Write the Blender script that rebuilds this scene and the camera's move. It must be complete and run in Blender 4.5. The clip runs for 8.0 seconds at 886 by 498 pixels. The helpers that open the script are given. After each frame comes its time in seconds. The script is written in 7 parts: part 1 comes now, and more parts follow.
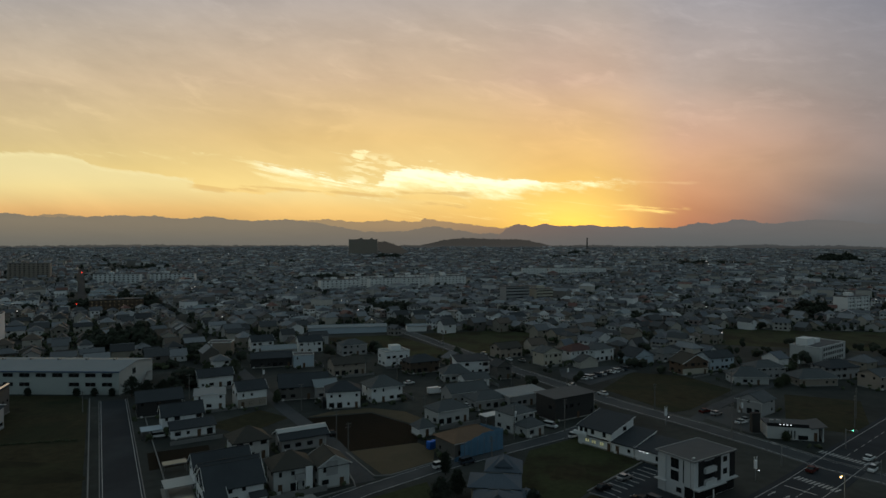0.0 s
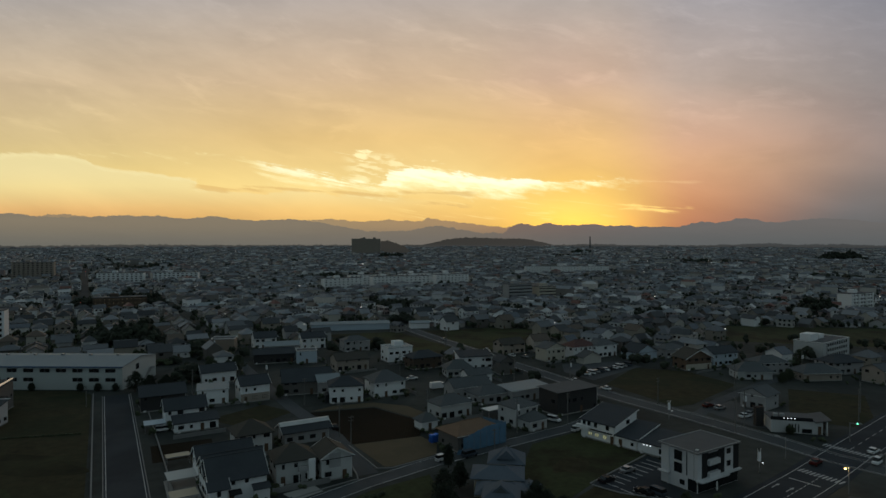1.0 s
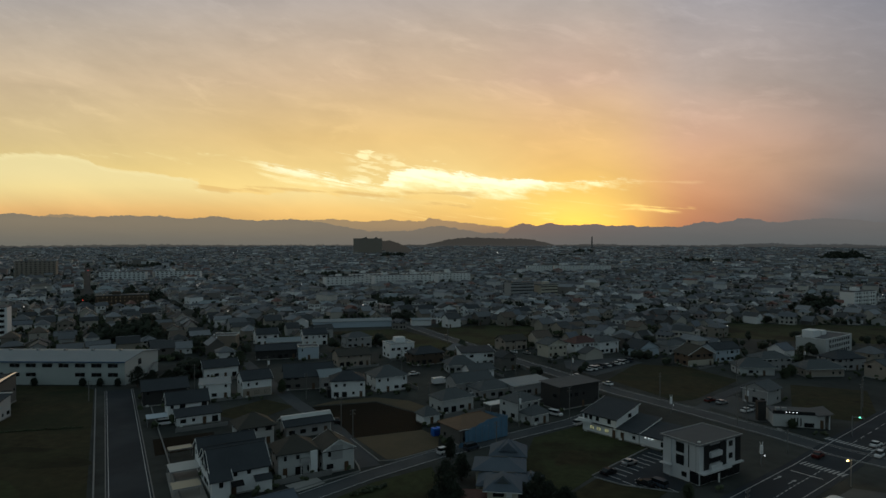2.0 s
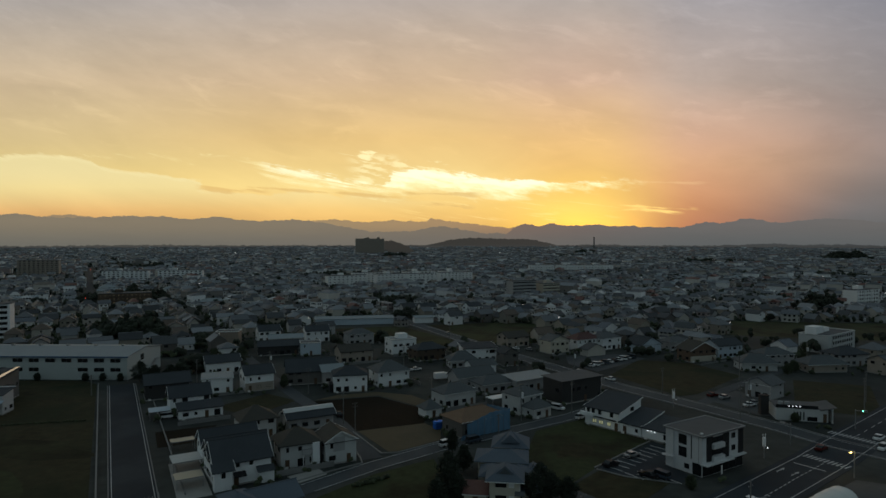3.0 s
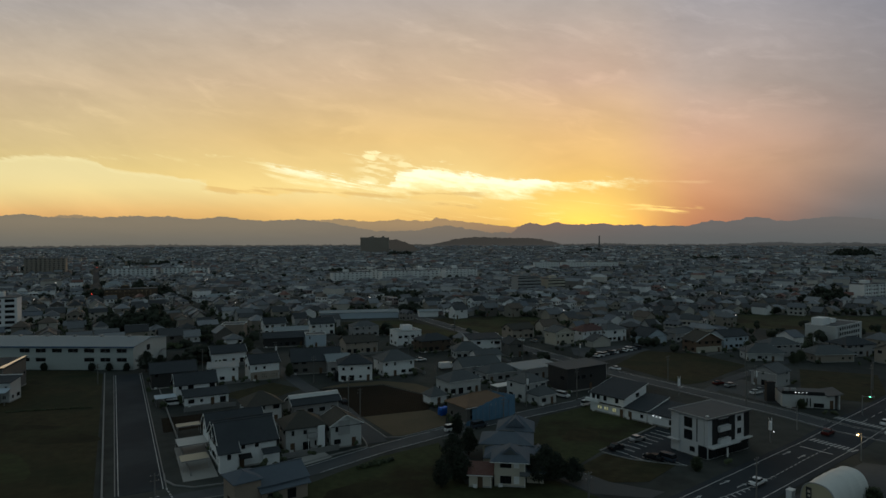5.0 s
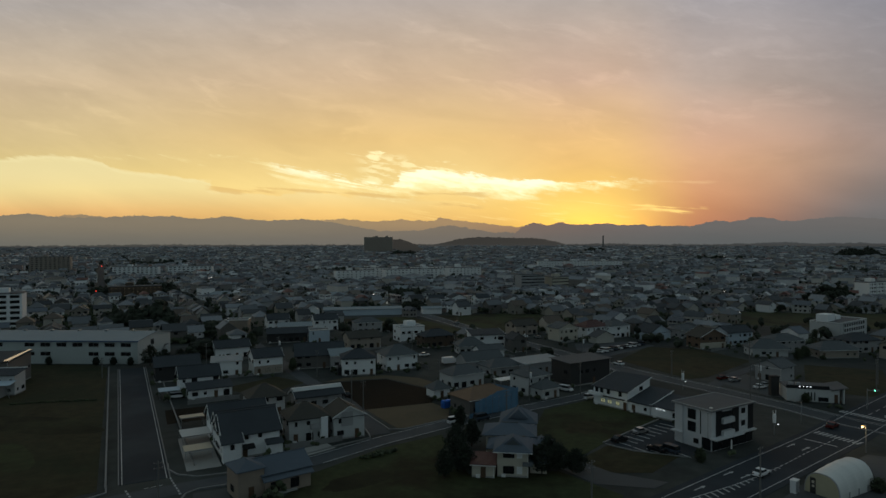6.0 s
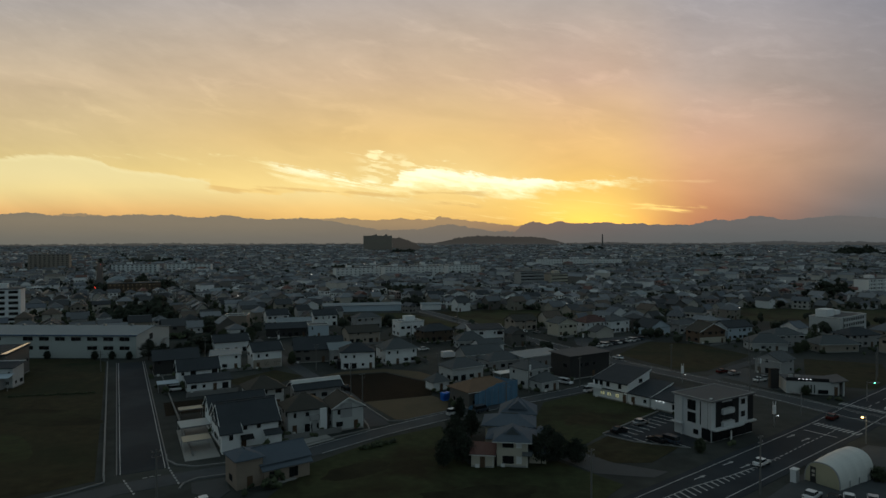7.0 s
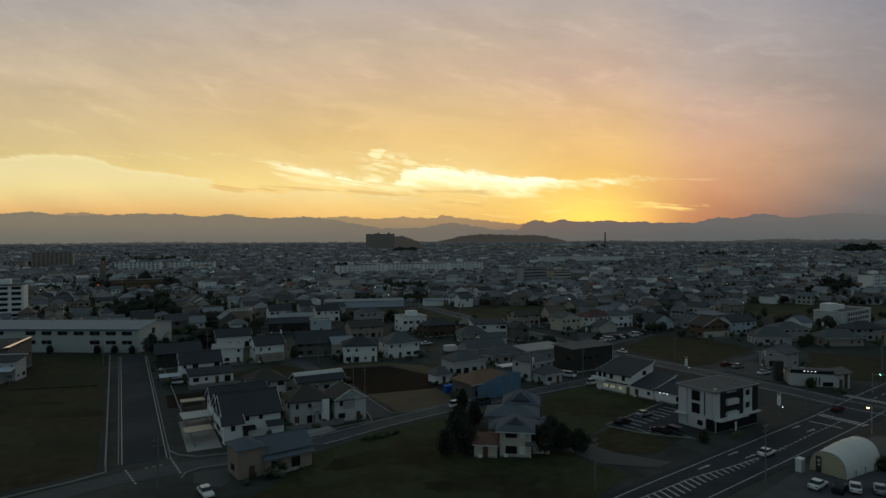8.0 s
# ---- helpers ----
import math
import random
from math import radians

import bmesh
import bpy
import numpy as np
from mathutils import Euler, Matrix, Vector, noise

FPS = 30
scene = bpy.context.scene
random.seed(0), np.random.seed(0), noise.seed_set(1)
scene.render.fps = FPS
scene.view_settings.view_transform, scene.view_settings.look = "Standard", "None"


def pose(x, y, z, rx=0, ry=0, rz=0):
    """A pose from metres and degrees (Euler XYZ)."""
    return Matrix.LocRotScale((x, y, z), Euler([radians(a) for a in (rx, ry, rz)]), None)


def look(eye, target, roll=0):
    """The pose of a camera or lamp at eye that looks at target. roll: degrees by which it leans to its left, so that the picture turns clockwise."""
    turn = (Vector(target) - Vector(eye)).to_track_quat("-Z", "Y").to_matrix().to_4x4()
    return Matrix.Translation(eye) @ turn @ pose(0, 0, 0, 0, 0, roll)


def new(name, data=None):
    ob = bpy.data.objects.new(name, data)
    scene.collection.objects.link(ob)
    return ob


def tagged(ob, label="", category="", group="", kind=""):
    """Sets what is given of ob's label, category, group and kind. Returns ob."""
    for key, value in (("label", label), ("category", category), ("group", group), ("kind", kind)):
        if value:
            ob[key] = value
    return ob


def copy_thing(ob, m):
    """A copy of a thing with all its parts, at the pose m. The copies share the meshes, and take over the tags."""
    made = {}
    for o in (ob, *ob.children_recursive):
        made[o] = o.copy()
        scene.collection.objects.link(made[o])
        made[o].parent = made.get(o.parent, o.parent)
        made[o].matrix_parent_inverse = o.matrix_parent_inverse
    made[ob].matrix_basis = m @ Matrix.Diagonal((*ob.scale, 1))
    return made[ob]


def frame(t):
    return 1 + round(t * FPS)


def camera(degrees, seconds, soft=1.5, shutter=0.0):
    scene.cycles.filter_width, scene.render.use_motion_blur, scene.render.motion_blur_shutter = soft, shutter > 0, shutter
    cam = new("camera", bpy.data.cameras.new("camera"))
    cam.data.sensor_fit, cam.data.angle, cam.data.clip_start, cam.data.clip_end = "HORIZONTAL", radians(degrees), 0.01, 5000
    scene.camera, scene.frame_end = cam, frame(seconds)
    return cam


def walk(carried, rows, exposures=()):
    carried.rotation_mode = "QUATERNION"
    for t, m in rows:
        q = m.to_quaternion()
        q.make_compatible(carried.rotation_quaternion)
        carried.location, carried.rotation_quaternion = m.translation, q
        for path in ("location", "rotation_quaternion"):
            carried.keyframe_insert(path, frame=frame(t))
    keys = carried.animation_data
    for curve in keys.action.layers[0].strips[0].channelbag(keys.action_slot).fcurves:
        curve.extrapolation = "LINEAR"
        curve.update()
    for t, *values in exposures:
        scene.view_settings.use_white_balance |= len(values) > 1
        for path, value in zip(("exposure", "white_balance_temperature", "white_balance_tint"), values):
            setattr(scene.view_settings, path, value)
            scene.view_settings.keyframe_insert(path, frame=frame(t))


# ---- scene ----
cam = camera(70.0, 8.0)
PATH = [
    (0, (-0.39, 1.531, 57.751), (-0.388, 3.531, 57.722), 0.1),
    (0.5, (-0.35, 1.539, 56.853), (-0.353, 3.539, 56.823), 0.0),
    (1, (-0.292, 1.619, 55.973), (-0.299, 3.619, 55.943), 0.0),
    (1.5, (-0.273, 1.523, 55.12), (-0.283, 3.523, 55.09), 0.0),
    (3, (-0.346, 1.477, 52.04), (-0.365, 3.477, 52.013), -0.0),
    (3.5, (-0.292, 1.472, 51.161), (-0.315, 3.472, 51.133), 0.0),
    (4, (-0.187, 1.526, 50.261), (-0.213, 3.526, 50.233), -0.0),
    (4.5, (-0.28, 1.439, 49.314), (-0.309, 3.439, 49.286), -0.1),
    (6, (-0.144, 1.391, 46.262), (-0.19, 3.39, 46.235), -0.1),
    (6.5, (-0.206, 1.522, 45.377), (-0.253, 3.521, 45.348), -0.1),
    (7, (-0.138, 1.769, 44.342), (-0.182, 3.769, 44.312), -0.1),
    (7.5, (-0.081, 2.112, 43.35), (-0.129, 4.111, 43.318), -0.2),
    (8, (-0.133, 2.421, 42.473), (-0.185, 4.42, 42.439), -0.2),
]
walk(cam, [(t, look(eye, target, roll)) for t, eye, target, roll in PATH])

# ---- light and sky ----
scene.view_settings.exposure = 0.0


def lin(r, g, b):
    """Linear colour from an 8-bit one."""
    def one(c):
        c = c / 255
        return c / 12.92 if c <= 0.04045 else ((c + 0.055) / 1.055) ** 2.4
    return (one(r), one(g), one(b), 1.0)


class Nodes:
    """Small helper to write node trees as formulas."""

    def __init__(self, tree):
        self.tree = tree
        tree.nodes.clear()

    def add(self, kind, **settings):
        node = self.tree.nodes.new(kind)
        for key, value in settings.items():
            setattr(node, key, value)
        return node

    def put(self, socket, value):
        if isinstance(value, bpy.types.NodeSocket):
            self.tree.links.new(value, socket)
        else:
            socket.default_value = value

    def math(self, op, a, b=0.0, c=0.0, clamp=False):
        n = self.add("ShaderNodeMath", operation=op, use_clamp=clamp)
        self.put(n.inputs[0], a), self.put(n.inputs[1], b), self.put(n.inputs[2], c)
        return n.outputs[0]

    def step(self, x, lo, hi, out0=0.0, out1=1.0):
        n = self.add("ShaderNodeMapRange", interpolation_type="SMOOTHSTEP")
        for i, v in enumerate((x, lo, hi, out0, out1)):
            self.put(n.inputs[i], v)
        return n.outputs[0]

    def mix(self, f, a, b, kind="MIX"):
        n = self.add("ShaderNodeMix", data_type="RGBA", blend_type=kind)
        self.put(n.inputs[0], f), self.put(n.inputs[6], a), self.put(n.inputs[7], b)
        return n.outputs[2]

    def ramp(self, f, stops):
        n = self.add("ShaderNodeValToRGB")
        self.put(n.inputs[0], f)
        e = n.color_ramp.elements
        while len(e) < len(stops):
            e.new(0.5)
        for s, (p, c) in zip(e, stops):
            s.position, s.color = p, c
        return n.outputs[0]

    def noise(self, vector, scale, detail=4.0, rough=0.5, distort=0.0):
        n = self.add("ShaderNodeTexNoise")
        if vector is not None:
            self.put(n.inputs["Vector"], vector)
        self.put(n.inputs["Scale"], scale), self.put(n.inputs["Detail"], detail)
        self.put(n.inputs["Roughness"], rough), self.put(n.inputs["Distortion"], distort)
        return n.outputs[0]

    def combine(self, x, y, z=0.0):
        n = self.add("ShaderNodeCombineXYZ")
        self.put(n.inputs[0], x), self.put(n.inputs[1], y), self.put(n.inputs[2], z)
        return n.outputs[0]


SKY_LIGHT = 1.0
world = bpy.data.worlds.new("dusk_sky")
scene.world = world
world.use_nodes = True
k = Nodes(world.node_tree)
direction = k.add("ShaderNodeTexCoord").outputs["Generated"]
split = k.add("ShaderNodeSeparateXYZ")
k.put(split.inputs[0], direction)
dx, dy, dz = split.outputs
ahead = k.math("MAXIMUM", dy, 0.15)
P = k.math("DIVIDE", dx, ahead)          # across, 0 is straight ahead
Q = k.math("DIVIDE", dz, ahead)          # up, 0 is the horizon
Qn = k.math("DIVIDE", Q, 0.4, clamp=True)


def column(*stops):
    return k.ramp(Qn, [(q / 0.4, lin(*c)) for q, c in stops])


sky_far_left = column((0.02, (200, 148, 94)), (0.05, (224, 170, 100)), (0.085, (234, 199, 118)), (0.12, (217, 189, 122)),
                      (0.155, (208, 181, 125)), (0.25, (202, 176, 138)), (0.375, (170, 158, 145)))
sky_middle = column((0.02, (230, 176, 98)), (0.05, (242, 194, 108)), (0.085, (246, 212, 134)), (0.12, (236, 198, 124)),
                    (0.16, (231, 190, 121)), (0.25, (206, 174, 136)), (0.375, (178, 162, 147)))
sky_sun = column((0.02, (250, 194, 88)), (0.05, (250, 204, 104)), (0.085, (248, 198, 104)), (0.12, (240, 190, 112)),
                 (0.16, (232, 185, 120)), (0.25, (205, 170, 140)), (0.375, (178, 163, 149)))
sky_right = column((0.02, (212, 132, 84)), (0.05, (216, 144, 92)), (0.085, (218, 156, 108)), (0.12, (215, 163, 119)),
                   (0.16, (207, 163, 130)), (0.25, (182, 160, 142)), (0.375, (163, 154, 149)))
sky_far_right = column((0.02, (100, 98, 94)), (0.05, (114, 107, 101)), (0.085, (128, 116, 107)), (0.12, (139, 123, 113)),
                       (0.16, (145, 129, 120)), (0.25, (143, 133, 127)), (0.375, (130, 127, 129)))
sky = k.mix(k.step(P, -0.70, -0.02), sky_far_left, sky_middle)
sky = k.mix(k.step(P, -0.02, 0.20), sky, sky_sun)
sky = k.mix(k.step(P, 0.22, 0.40), sky, sky_right)
veil = k.math("SUBTRACT", P, k.math("MINIMUM", Q, 0.15))
sky = k.mix(k.step(veil, 0.22, 0.62), sky, sky_far_right)

# thin cloud over the whole sky: broad patches that lean down to the right, and fine ripples
lean = k.math("ADD", k.math("MULTIPLY_ADD", P, 0.16, Q), k.math("MULTIPLY", k.math("MULTIPLY", P, P), -0.08))
patches = k.noise(k.combine(k.math("MULTIPLY", P, 4.0), k.math("MULTIPLY", lean, 12.0)), 1.0, 5.0, 0.5, 0.6)
ripples = k.noise(k.combine(k.math("MULTIPLY", P, 16.0), k.math("MULTIPLY", lean, 46.0), 3.0), 1.0, 6.0, 0.65, 0.6)
tone = k.math("MULTIPLY_ADD", k.math("SUBTRACT", patches, 0.5), 0.42, 1.03)
tone = k.math("MULTIPLY_ADD", k.math("SUBTRACT", ripples, 0.5), 0.06, tone)
fine_cells = k.noise(k.combine(k.math("MULTIPLY", P, 30.0), k.math("MULTIPLY", lean, 75.0), 9.0), 1.0, 5.0, 0.6, 0.3)
tone = k.math("MULTIPLY_ADD", k.math("SUBTRACT", fine_cells, 0.5), k.step(Q, 0.10, 0.30, 0.0, 0.13), tone)
puffs = k.noise(k.combine(k.math("MULTIPLY", P, 9.0), k.math("MULTIPLY", lean, 30.0), 15.0), 1.0, 6.0, 0.62, 0.5)
tone = k.math("MULTIPLY_ADD", k.step(puffs, 0.52, 0.72), k.step(Q, 0.08, 0.2, 0.0, 0.10), tone)
sky = k.mix(1.0, sky, k.combine(tone, tone, tone), "MULTIPLY")

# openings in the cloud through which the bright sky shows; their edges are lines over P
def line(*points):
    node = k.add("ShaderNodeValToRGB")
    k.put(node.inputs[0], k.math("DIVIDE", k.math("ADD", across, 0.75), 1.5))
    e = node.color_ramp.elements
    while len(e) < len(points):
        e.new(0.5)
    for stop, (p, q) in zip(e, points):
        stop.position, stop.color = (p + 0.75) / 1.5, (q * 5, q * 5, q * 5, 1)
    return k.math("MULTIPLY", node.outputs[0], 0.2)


def square(v):
    return k.math("MULTIPLY", v, v)


def centred(vx, vy, seed, detail=6.0, rough=0.6, distort=0.4):
    return k.math("SUBTRACT", k.noise(k.combine(k.math("MULTIPLY", P, vx), k.math("MULTIPLY", lean, vy), seed), 1.0, detail, rough, distort), 0.5)


def between(lo, hi, soft=0.015):
    return k.math("MULTIPLY", k.step(P, lo - soft, lo + soft), k.step(P, hi - soft, hi + soft, 1.0, 0.0))


def strand(a, b, thick, noisy=0.6):
    """A thin band from point a to point b of the sky."""
    slope = (b[1] - a[1]) / (b[0] - a[0])
    away = k.math("ABSOLUTE", k.math("SUBTRACT", Q, k.math("MULTIPLY_ADD", P, slope, a[1] - a[0] * slope)))
    d = k.math("SUBTRACT", thick, k.math("MULTIPLY_ADD", frays, -noisy * 0.03, away))
    return k.math("MULTIPLY", k.step(d, -0.0012, 0.0022), between(a[0], b[0], 0.012))


frays = centred(11.0, 80.0, 7.0)
cells = centred(34.0, 120.0, 4.0, 4.0, 0.6)
across = k.math("MULTIPLY_ADD", centred(14.0, 60.0, 2.0), 0.05, P)
ribs = k.noise(k.combine(k.math("MULTIPLY", P, 9.0), k.math("MULTIPLY", lean, 150.0), 21.0), 1.0, 5.0, 0.6, 0.5)

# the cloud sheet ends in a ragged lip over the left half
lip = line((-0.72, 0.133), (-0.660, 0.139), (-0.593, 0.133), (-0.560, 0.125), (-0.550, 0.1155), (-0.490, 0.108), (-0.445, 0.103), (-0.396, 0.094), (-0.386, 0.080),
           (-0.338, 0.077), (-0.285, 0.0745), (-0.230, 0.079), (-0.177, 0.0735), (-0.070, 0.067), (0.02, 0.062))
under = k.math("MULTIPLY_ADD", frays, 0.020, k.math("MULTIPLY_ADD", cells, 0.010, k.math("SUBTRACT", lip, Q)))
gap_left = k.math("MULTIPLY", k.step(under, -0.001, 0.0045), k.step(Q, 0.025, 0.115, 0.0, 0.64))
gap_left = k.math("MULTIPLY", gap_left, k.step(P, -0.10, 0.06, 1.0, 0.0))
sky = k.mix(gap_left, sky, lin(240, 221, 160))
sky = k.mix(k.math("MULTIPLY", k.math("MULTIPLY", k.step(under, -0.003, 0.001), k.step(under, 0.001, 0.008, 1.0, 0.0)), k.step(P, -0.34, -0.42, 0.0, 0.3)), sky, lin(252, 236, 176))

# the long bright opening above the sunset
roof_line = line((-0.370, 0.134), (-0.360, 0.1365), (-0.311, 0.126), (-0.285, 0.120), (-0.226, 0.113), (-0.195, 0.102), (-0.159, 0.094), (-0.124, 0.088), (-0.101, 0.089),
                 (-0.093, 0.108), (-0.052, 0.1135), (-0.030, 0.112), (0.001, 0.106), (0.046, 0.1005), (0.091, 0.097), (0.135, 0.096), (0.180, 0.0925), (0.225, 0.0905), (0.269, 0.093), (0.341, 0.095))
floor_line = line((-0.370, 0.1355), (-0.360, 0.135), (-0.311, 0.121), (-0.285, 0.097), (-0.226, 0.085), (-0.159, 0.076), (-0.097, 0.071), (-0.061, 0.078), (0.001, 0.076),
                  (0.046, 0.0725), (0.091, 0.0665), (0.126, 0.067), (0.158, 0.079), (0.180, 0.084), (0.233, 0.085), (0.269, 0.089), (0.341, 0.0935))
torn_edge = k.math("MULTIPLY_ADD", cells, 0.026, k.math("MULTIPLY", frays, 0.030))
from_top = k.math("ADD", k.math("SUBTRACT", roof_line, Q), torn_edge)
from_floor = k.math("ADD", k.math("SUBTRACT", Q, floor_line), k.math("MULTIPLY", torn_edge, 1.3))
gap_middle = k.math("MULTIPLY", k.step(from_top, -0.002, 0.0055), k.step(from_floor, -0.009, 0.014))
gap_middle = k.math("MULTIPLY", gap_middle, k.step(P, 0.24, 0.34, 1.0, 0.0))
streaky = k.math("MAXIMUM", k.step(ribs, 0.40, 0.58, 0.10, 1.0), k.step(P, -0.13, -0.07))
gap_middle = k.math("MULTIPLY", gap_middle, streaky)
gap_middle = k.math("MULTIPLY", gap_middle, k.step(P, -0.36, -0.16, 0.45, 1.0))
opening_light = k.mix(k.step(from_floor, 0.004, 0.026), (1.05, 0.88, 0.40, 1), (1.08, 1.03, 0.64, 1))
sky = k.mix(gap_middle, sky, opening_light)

# torn cloud beside it: a wisp, a bright knot and curls
curls = k.math("MULTIPLY", between(-0.150, -0.086, 0.02), k.math("MULTIPLY", k.step(Q, 0.083, 0.095), k.step(Q, 0.128, 0.140, 1.0, 0.0)))
curls = k.math("MULTIPLY", curls, k.step(k.math("ADD", cells, k.math("MULTIPLY", frays, 0.8)), -0.06, 0.12))
tufts = k.math("MULTIPLY", between(-0.10, 0.005, 0.02), k.step(k.math("SUBTRACT", k.math("MULTIPLY_ADD", cells, 0.05, 0.007), k.math("ABSOLUTE", k.math("SUBTRACT", Q, k.math("MULTIPLY_ADD", k.math("ADD", P, 0.05), -0.13, 0.117)))), 0.0, 0.008))
knot = k.math("ADD", square(k.math("DIVIDE", k.math("ADD", P, 0.130), 0.013)), square(k.math("DIVIDE", k.math("SUBTRACT", Q, 0.1365), 0.0065)))
knot = k.step(k.math("MULTIPLY_ADD", cells, 9.0, knot), 0.2, 1.6, 1.0, 0.0)
torn = k.math("MAXIMUM", k.math("MULTIPLY", curls, 0.55), k.math("MAXIMUM", k.math("MULTIPLY", tufts, 0.6), k.math("MULTIPLY", knot, 0.8)))
torn = k.math("MAXIMUM", torn, k.math("MULTIPLY", strand((-0.215, 0.1435), (-0.135, 0.132), 0.0010), 0.55))
sky = k.mix(torn, sky, (1.10, 0.93, 0.46, 1))

# dark flecks of cloud in and under the opening, thin bright lines lower down
flecks = k.math("MAXIMUM", strand((-0.315, 0.0845), (-0.080, 0.068), 0.0015), strand((-0.070, 0.0752), (0.045, 0.0715), 0.0026))
flecks = k.math("MAXIMUM", flecks, strand((-0.03, 0.058), (0.035, 0.051), 0.0022, 0.9))
flecks = k.math("MAXIMUM", flecks, strand((-0.395, 0.0835), (-0.290, 0.0765), 0.0030, 0.9))
sky = k.mix(k.math("MULTIPLY", flecks, 0.72), sky, lin(226, 182, 108))
low_lines = k.math("MULTIPLY", k.step(centred(9.0, 210.0, 31.0), 0.06, 0.16), k.math("MULTIPLY", between(-0.06, 0.25, 0.05), k.math("MULTIPLY", k.step(Q, 0.026, 0.034), k.step(Q, 0.056, 0.066, 1.0, 0.0))))
low_lines = k.math("MAXIMUM", low_lines, strand((0.130, 0.0425), (0.168, 0.0420), 0.0012))
sky = k.mix(k.math("MULTIPLY", low_lines, 0.45), sky, (1.1, 0.80, 0.28, 1))
bars = k.math("MAXIMUM", k.math("MAXIMUM", strand((0.247, 0.0465), (0.300, 0.0490), 0.0010), strand((0.300, 0.0490), (0.362, 0.0445), 0.0018)), strand((0.269, 0.0556), (0.384, 0.0490), 0.0015))
sky = k.mix(k.math("MULTIPLY", bars, 0.9), sky, (1.08, 0.70, 0.20, 1))
sky = k.mix(k.math("MULTIPLY", strand((0.29, 0.0925), (0.40, 0.0900), 0.0012), 0.25), sky, (1.0, 0.66, 0.30, 1))
# glow where the sun has gone down
du = k.math("DIVIDE", k.math("SUBTRACT", P, 0.205), 0.075)
dv = k.math("DIVIDE", k.math("SUBTRACT", Q, 0.022), 0.038)
glow = k.math("EXPONENT", k.math("MULTIPLY", k.math("ADD", square(du), square(dv)), -1.0))
sky = k.mix(1.0, sky, k.mix(glow, (0, 0, 0, 1), (0.42, 0.17, 0.0, 1)), "ADD")
sky = k.mix(1.0, sky, (1.032, 1.092, 1.205, 1), "MULTIPLY")
# the sky darkens towards the zenith and away from the sunset
dome = (0.130, 0.176, 0.193, 1)
sky = k.mix(k.step(dz, 0.355, 0.56), sky, dome)
sky = k.mix(k.step(dy, -0.05, 0.70), dome, sky)
below = k.step(dz, -0.03, 0.0)
sky = k.mix(below, (0.03, 0.03, 0.03, 1), sky)
background = k.add("ShaderNodeBackground")
k.put(background.inputs[0], sky)
background.inputs[1].default_value = SKY_LIGHT
k.tree.links.new(background.outputs[0], k.add("ShaderNodeOutputWorld").inputs[0])

sun_lamp = bpy.data.lights.new("sun", "SUN")
sun_lamp.energy, sun_lamp.angle, sun_lamp.color = 0.12, radians(12), (1.0, 0.62, 0.30)
sun = new("sun", sun_lamp)
sun.matrix_world = look((0.21 * 100, 100, 4.0), (0, 0, 0))

# ---- materials ----
MATERIALS = {}


def material(name, colour, rough=0.7, metal=0.0, vary=0.25, fine=3.0, coarse=0.15, bump=0.15, objects=0.0, tint=None, islands=0.0, waves=None, specular=0.4):
    """A weathered surface: base colour with stains at two scales, optional second tint, bump, and variation from object to object or island to island."""
    m = bpy.data.materials.new(name)
    m.use_nodes = True
    n = Nodes(m.node_tree)
    place = n.add("ShaderNodeTexCoord").outputs["Object"]
    a = n.noise(place, fine, 5.0, 0.6)
    b = n.noise(place, coarse, 4.0, 0.6, 0.3)
    c = (*colour, 1.0)
    if tint:
        c = n.mix(n.step(b, 0.38, 0.66), c, (*tint, 1.0))
    v = n.math("MULTIPLY_ADD", n.math("SUBTRACT", a, 0.5), 1.2 * vary, 1.0)
    v = n.math("MULTIPLY_ADD", n.math("SUBTRACT", b, 0.5), 1.6 * vary, v)
    if objects:
        r = n.add("ShaderNodeObjectInfo").outputs["Random"]
        v = n.math("MULTIPLY", v, n.math("MULTIPLY_ADD", n.math("SUBTRACT", r, 0.5), 2 * objects, 1.0))
    if islands:
        r = n.add("ShaderNodeNewGeometry").outputs["Random Per Island"]
        v = n.math("MULTIPLY", v, n.math("MULTIPLY_ADD", n.math("SUBTRACT", r, 0.5), 2 * islands, 1.0))
    c = n.mix(1.0, c, n.combine(v, v, v), "MULTIPLY")
    s = n.add("ShaderNodeBsdfPrincipled")
    n.put(s.inputs["Base Color"], c)
    n.put(s.inputs["Roughness"], n.math("MULTIPLY_ADD", n.math("SUBTRACT", a, 0.5), 0.25, rough, clamp=True))
    s.inputs["Metallic"].default_value = metal
    s.inputs["Specular IOR Level"].default_value = specular
    if bump:
        h = a
        if waves:
            w = n.add("ShaderNodeTexWave", bands_direction=waves[0])
            n.put(w.inputs["Vector"], place)
            w.inputs["Scale"].default_value = waves[1]
            h = n.math("MULTIPLY_ADD", w.outputs["Fac"], 1.5, a)
        k2 = n.add("ShaderNodeBump")
        k2.inputs["Strength"].default_value = bump
        k2.inputs["Distance"].default_value = 0.1
        n.put(k2.inputs["Height"], h)
        n.tree.links.new(k2.outputs[0], s.inputs["Normal"])
    n.tree.links.new(s.outputs[0], n.add("ShaderNodeOutputMaterial").inputs[0])
    MATERIALS[name] = m
    return m


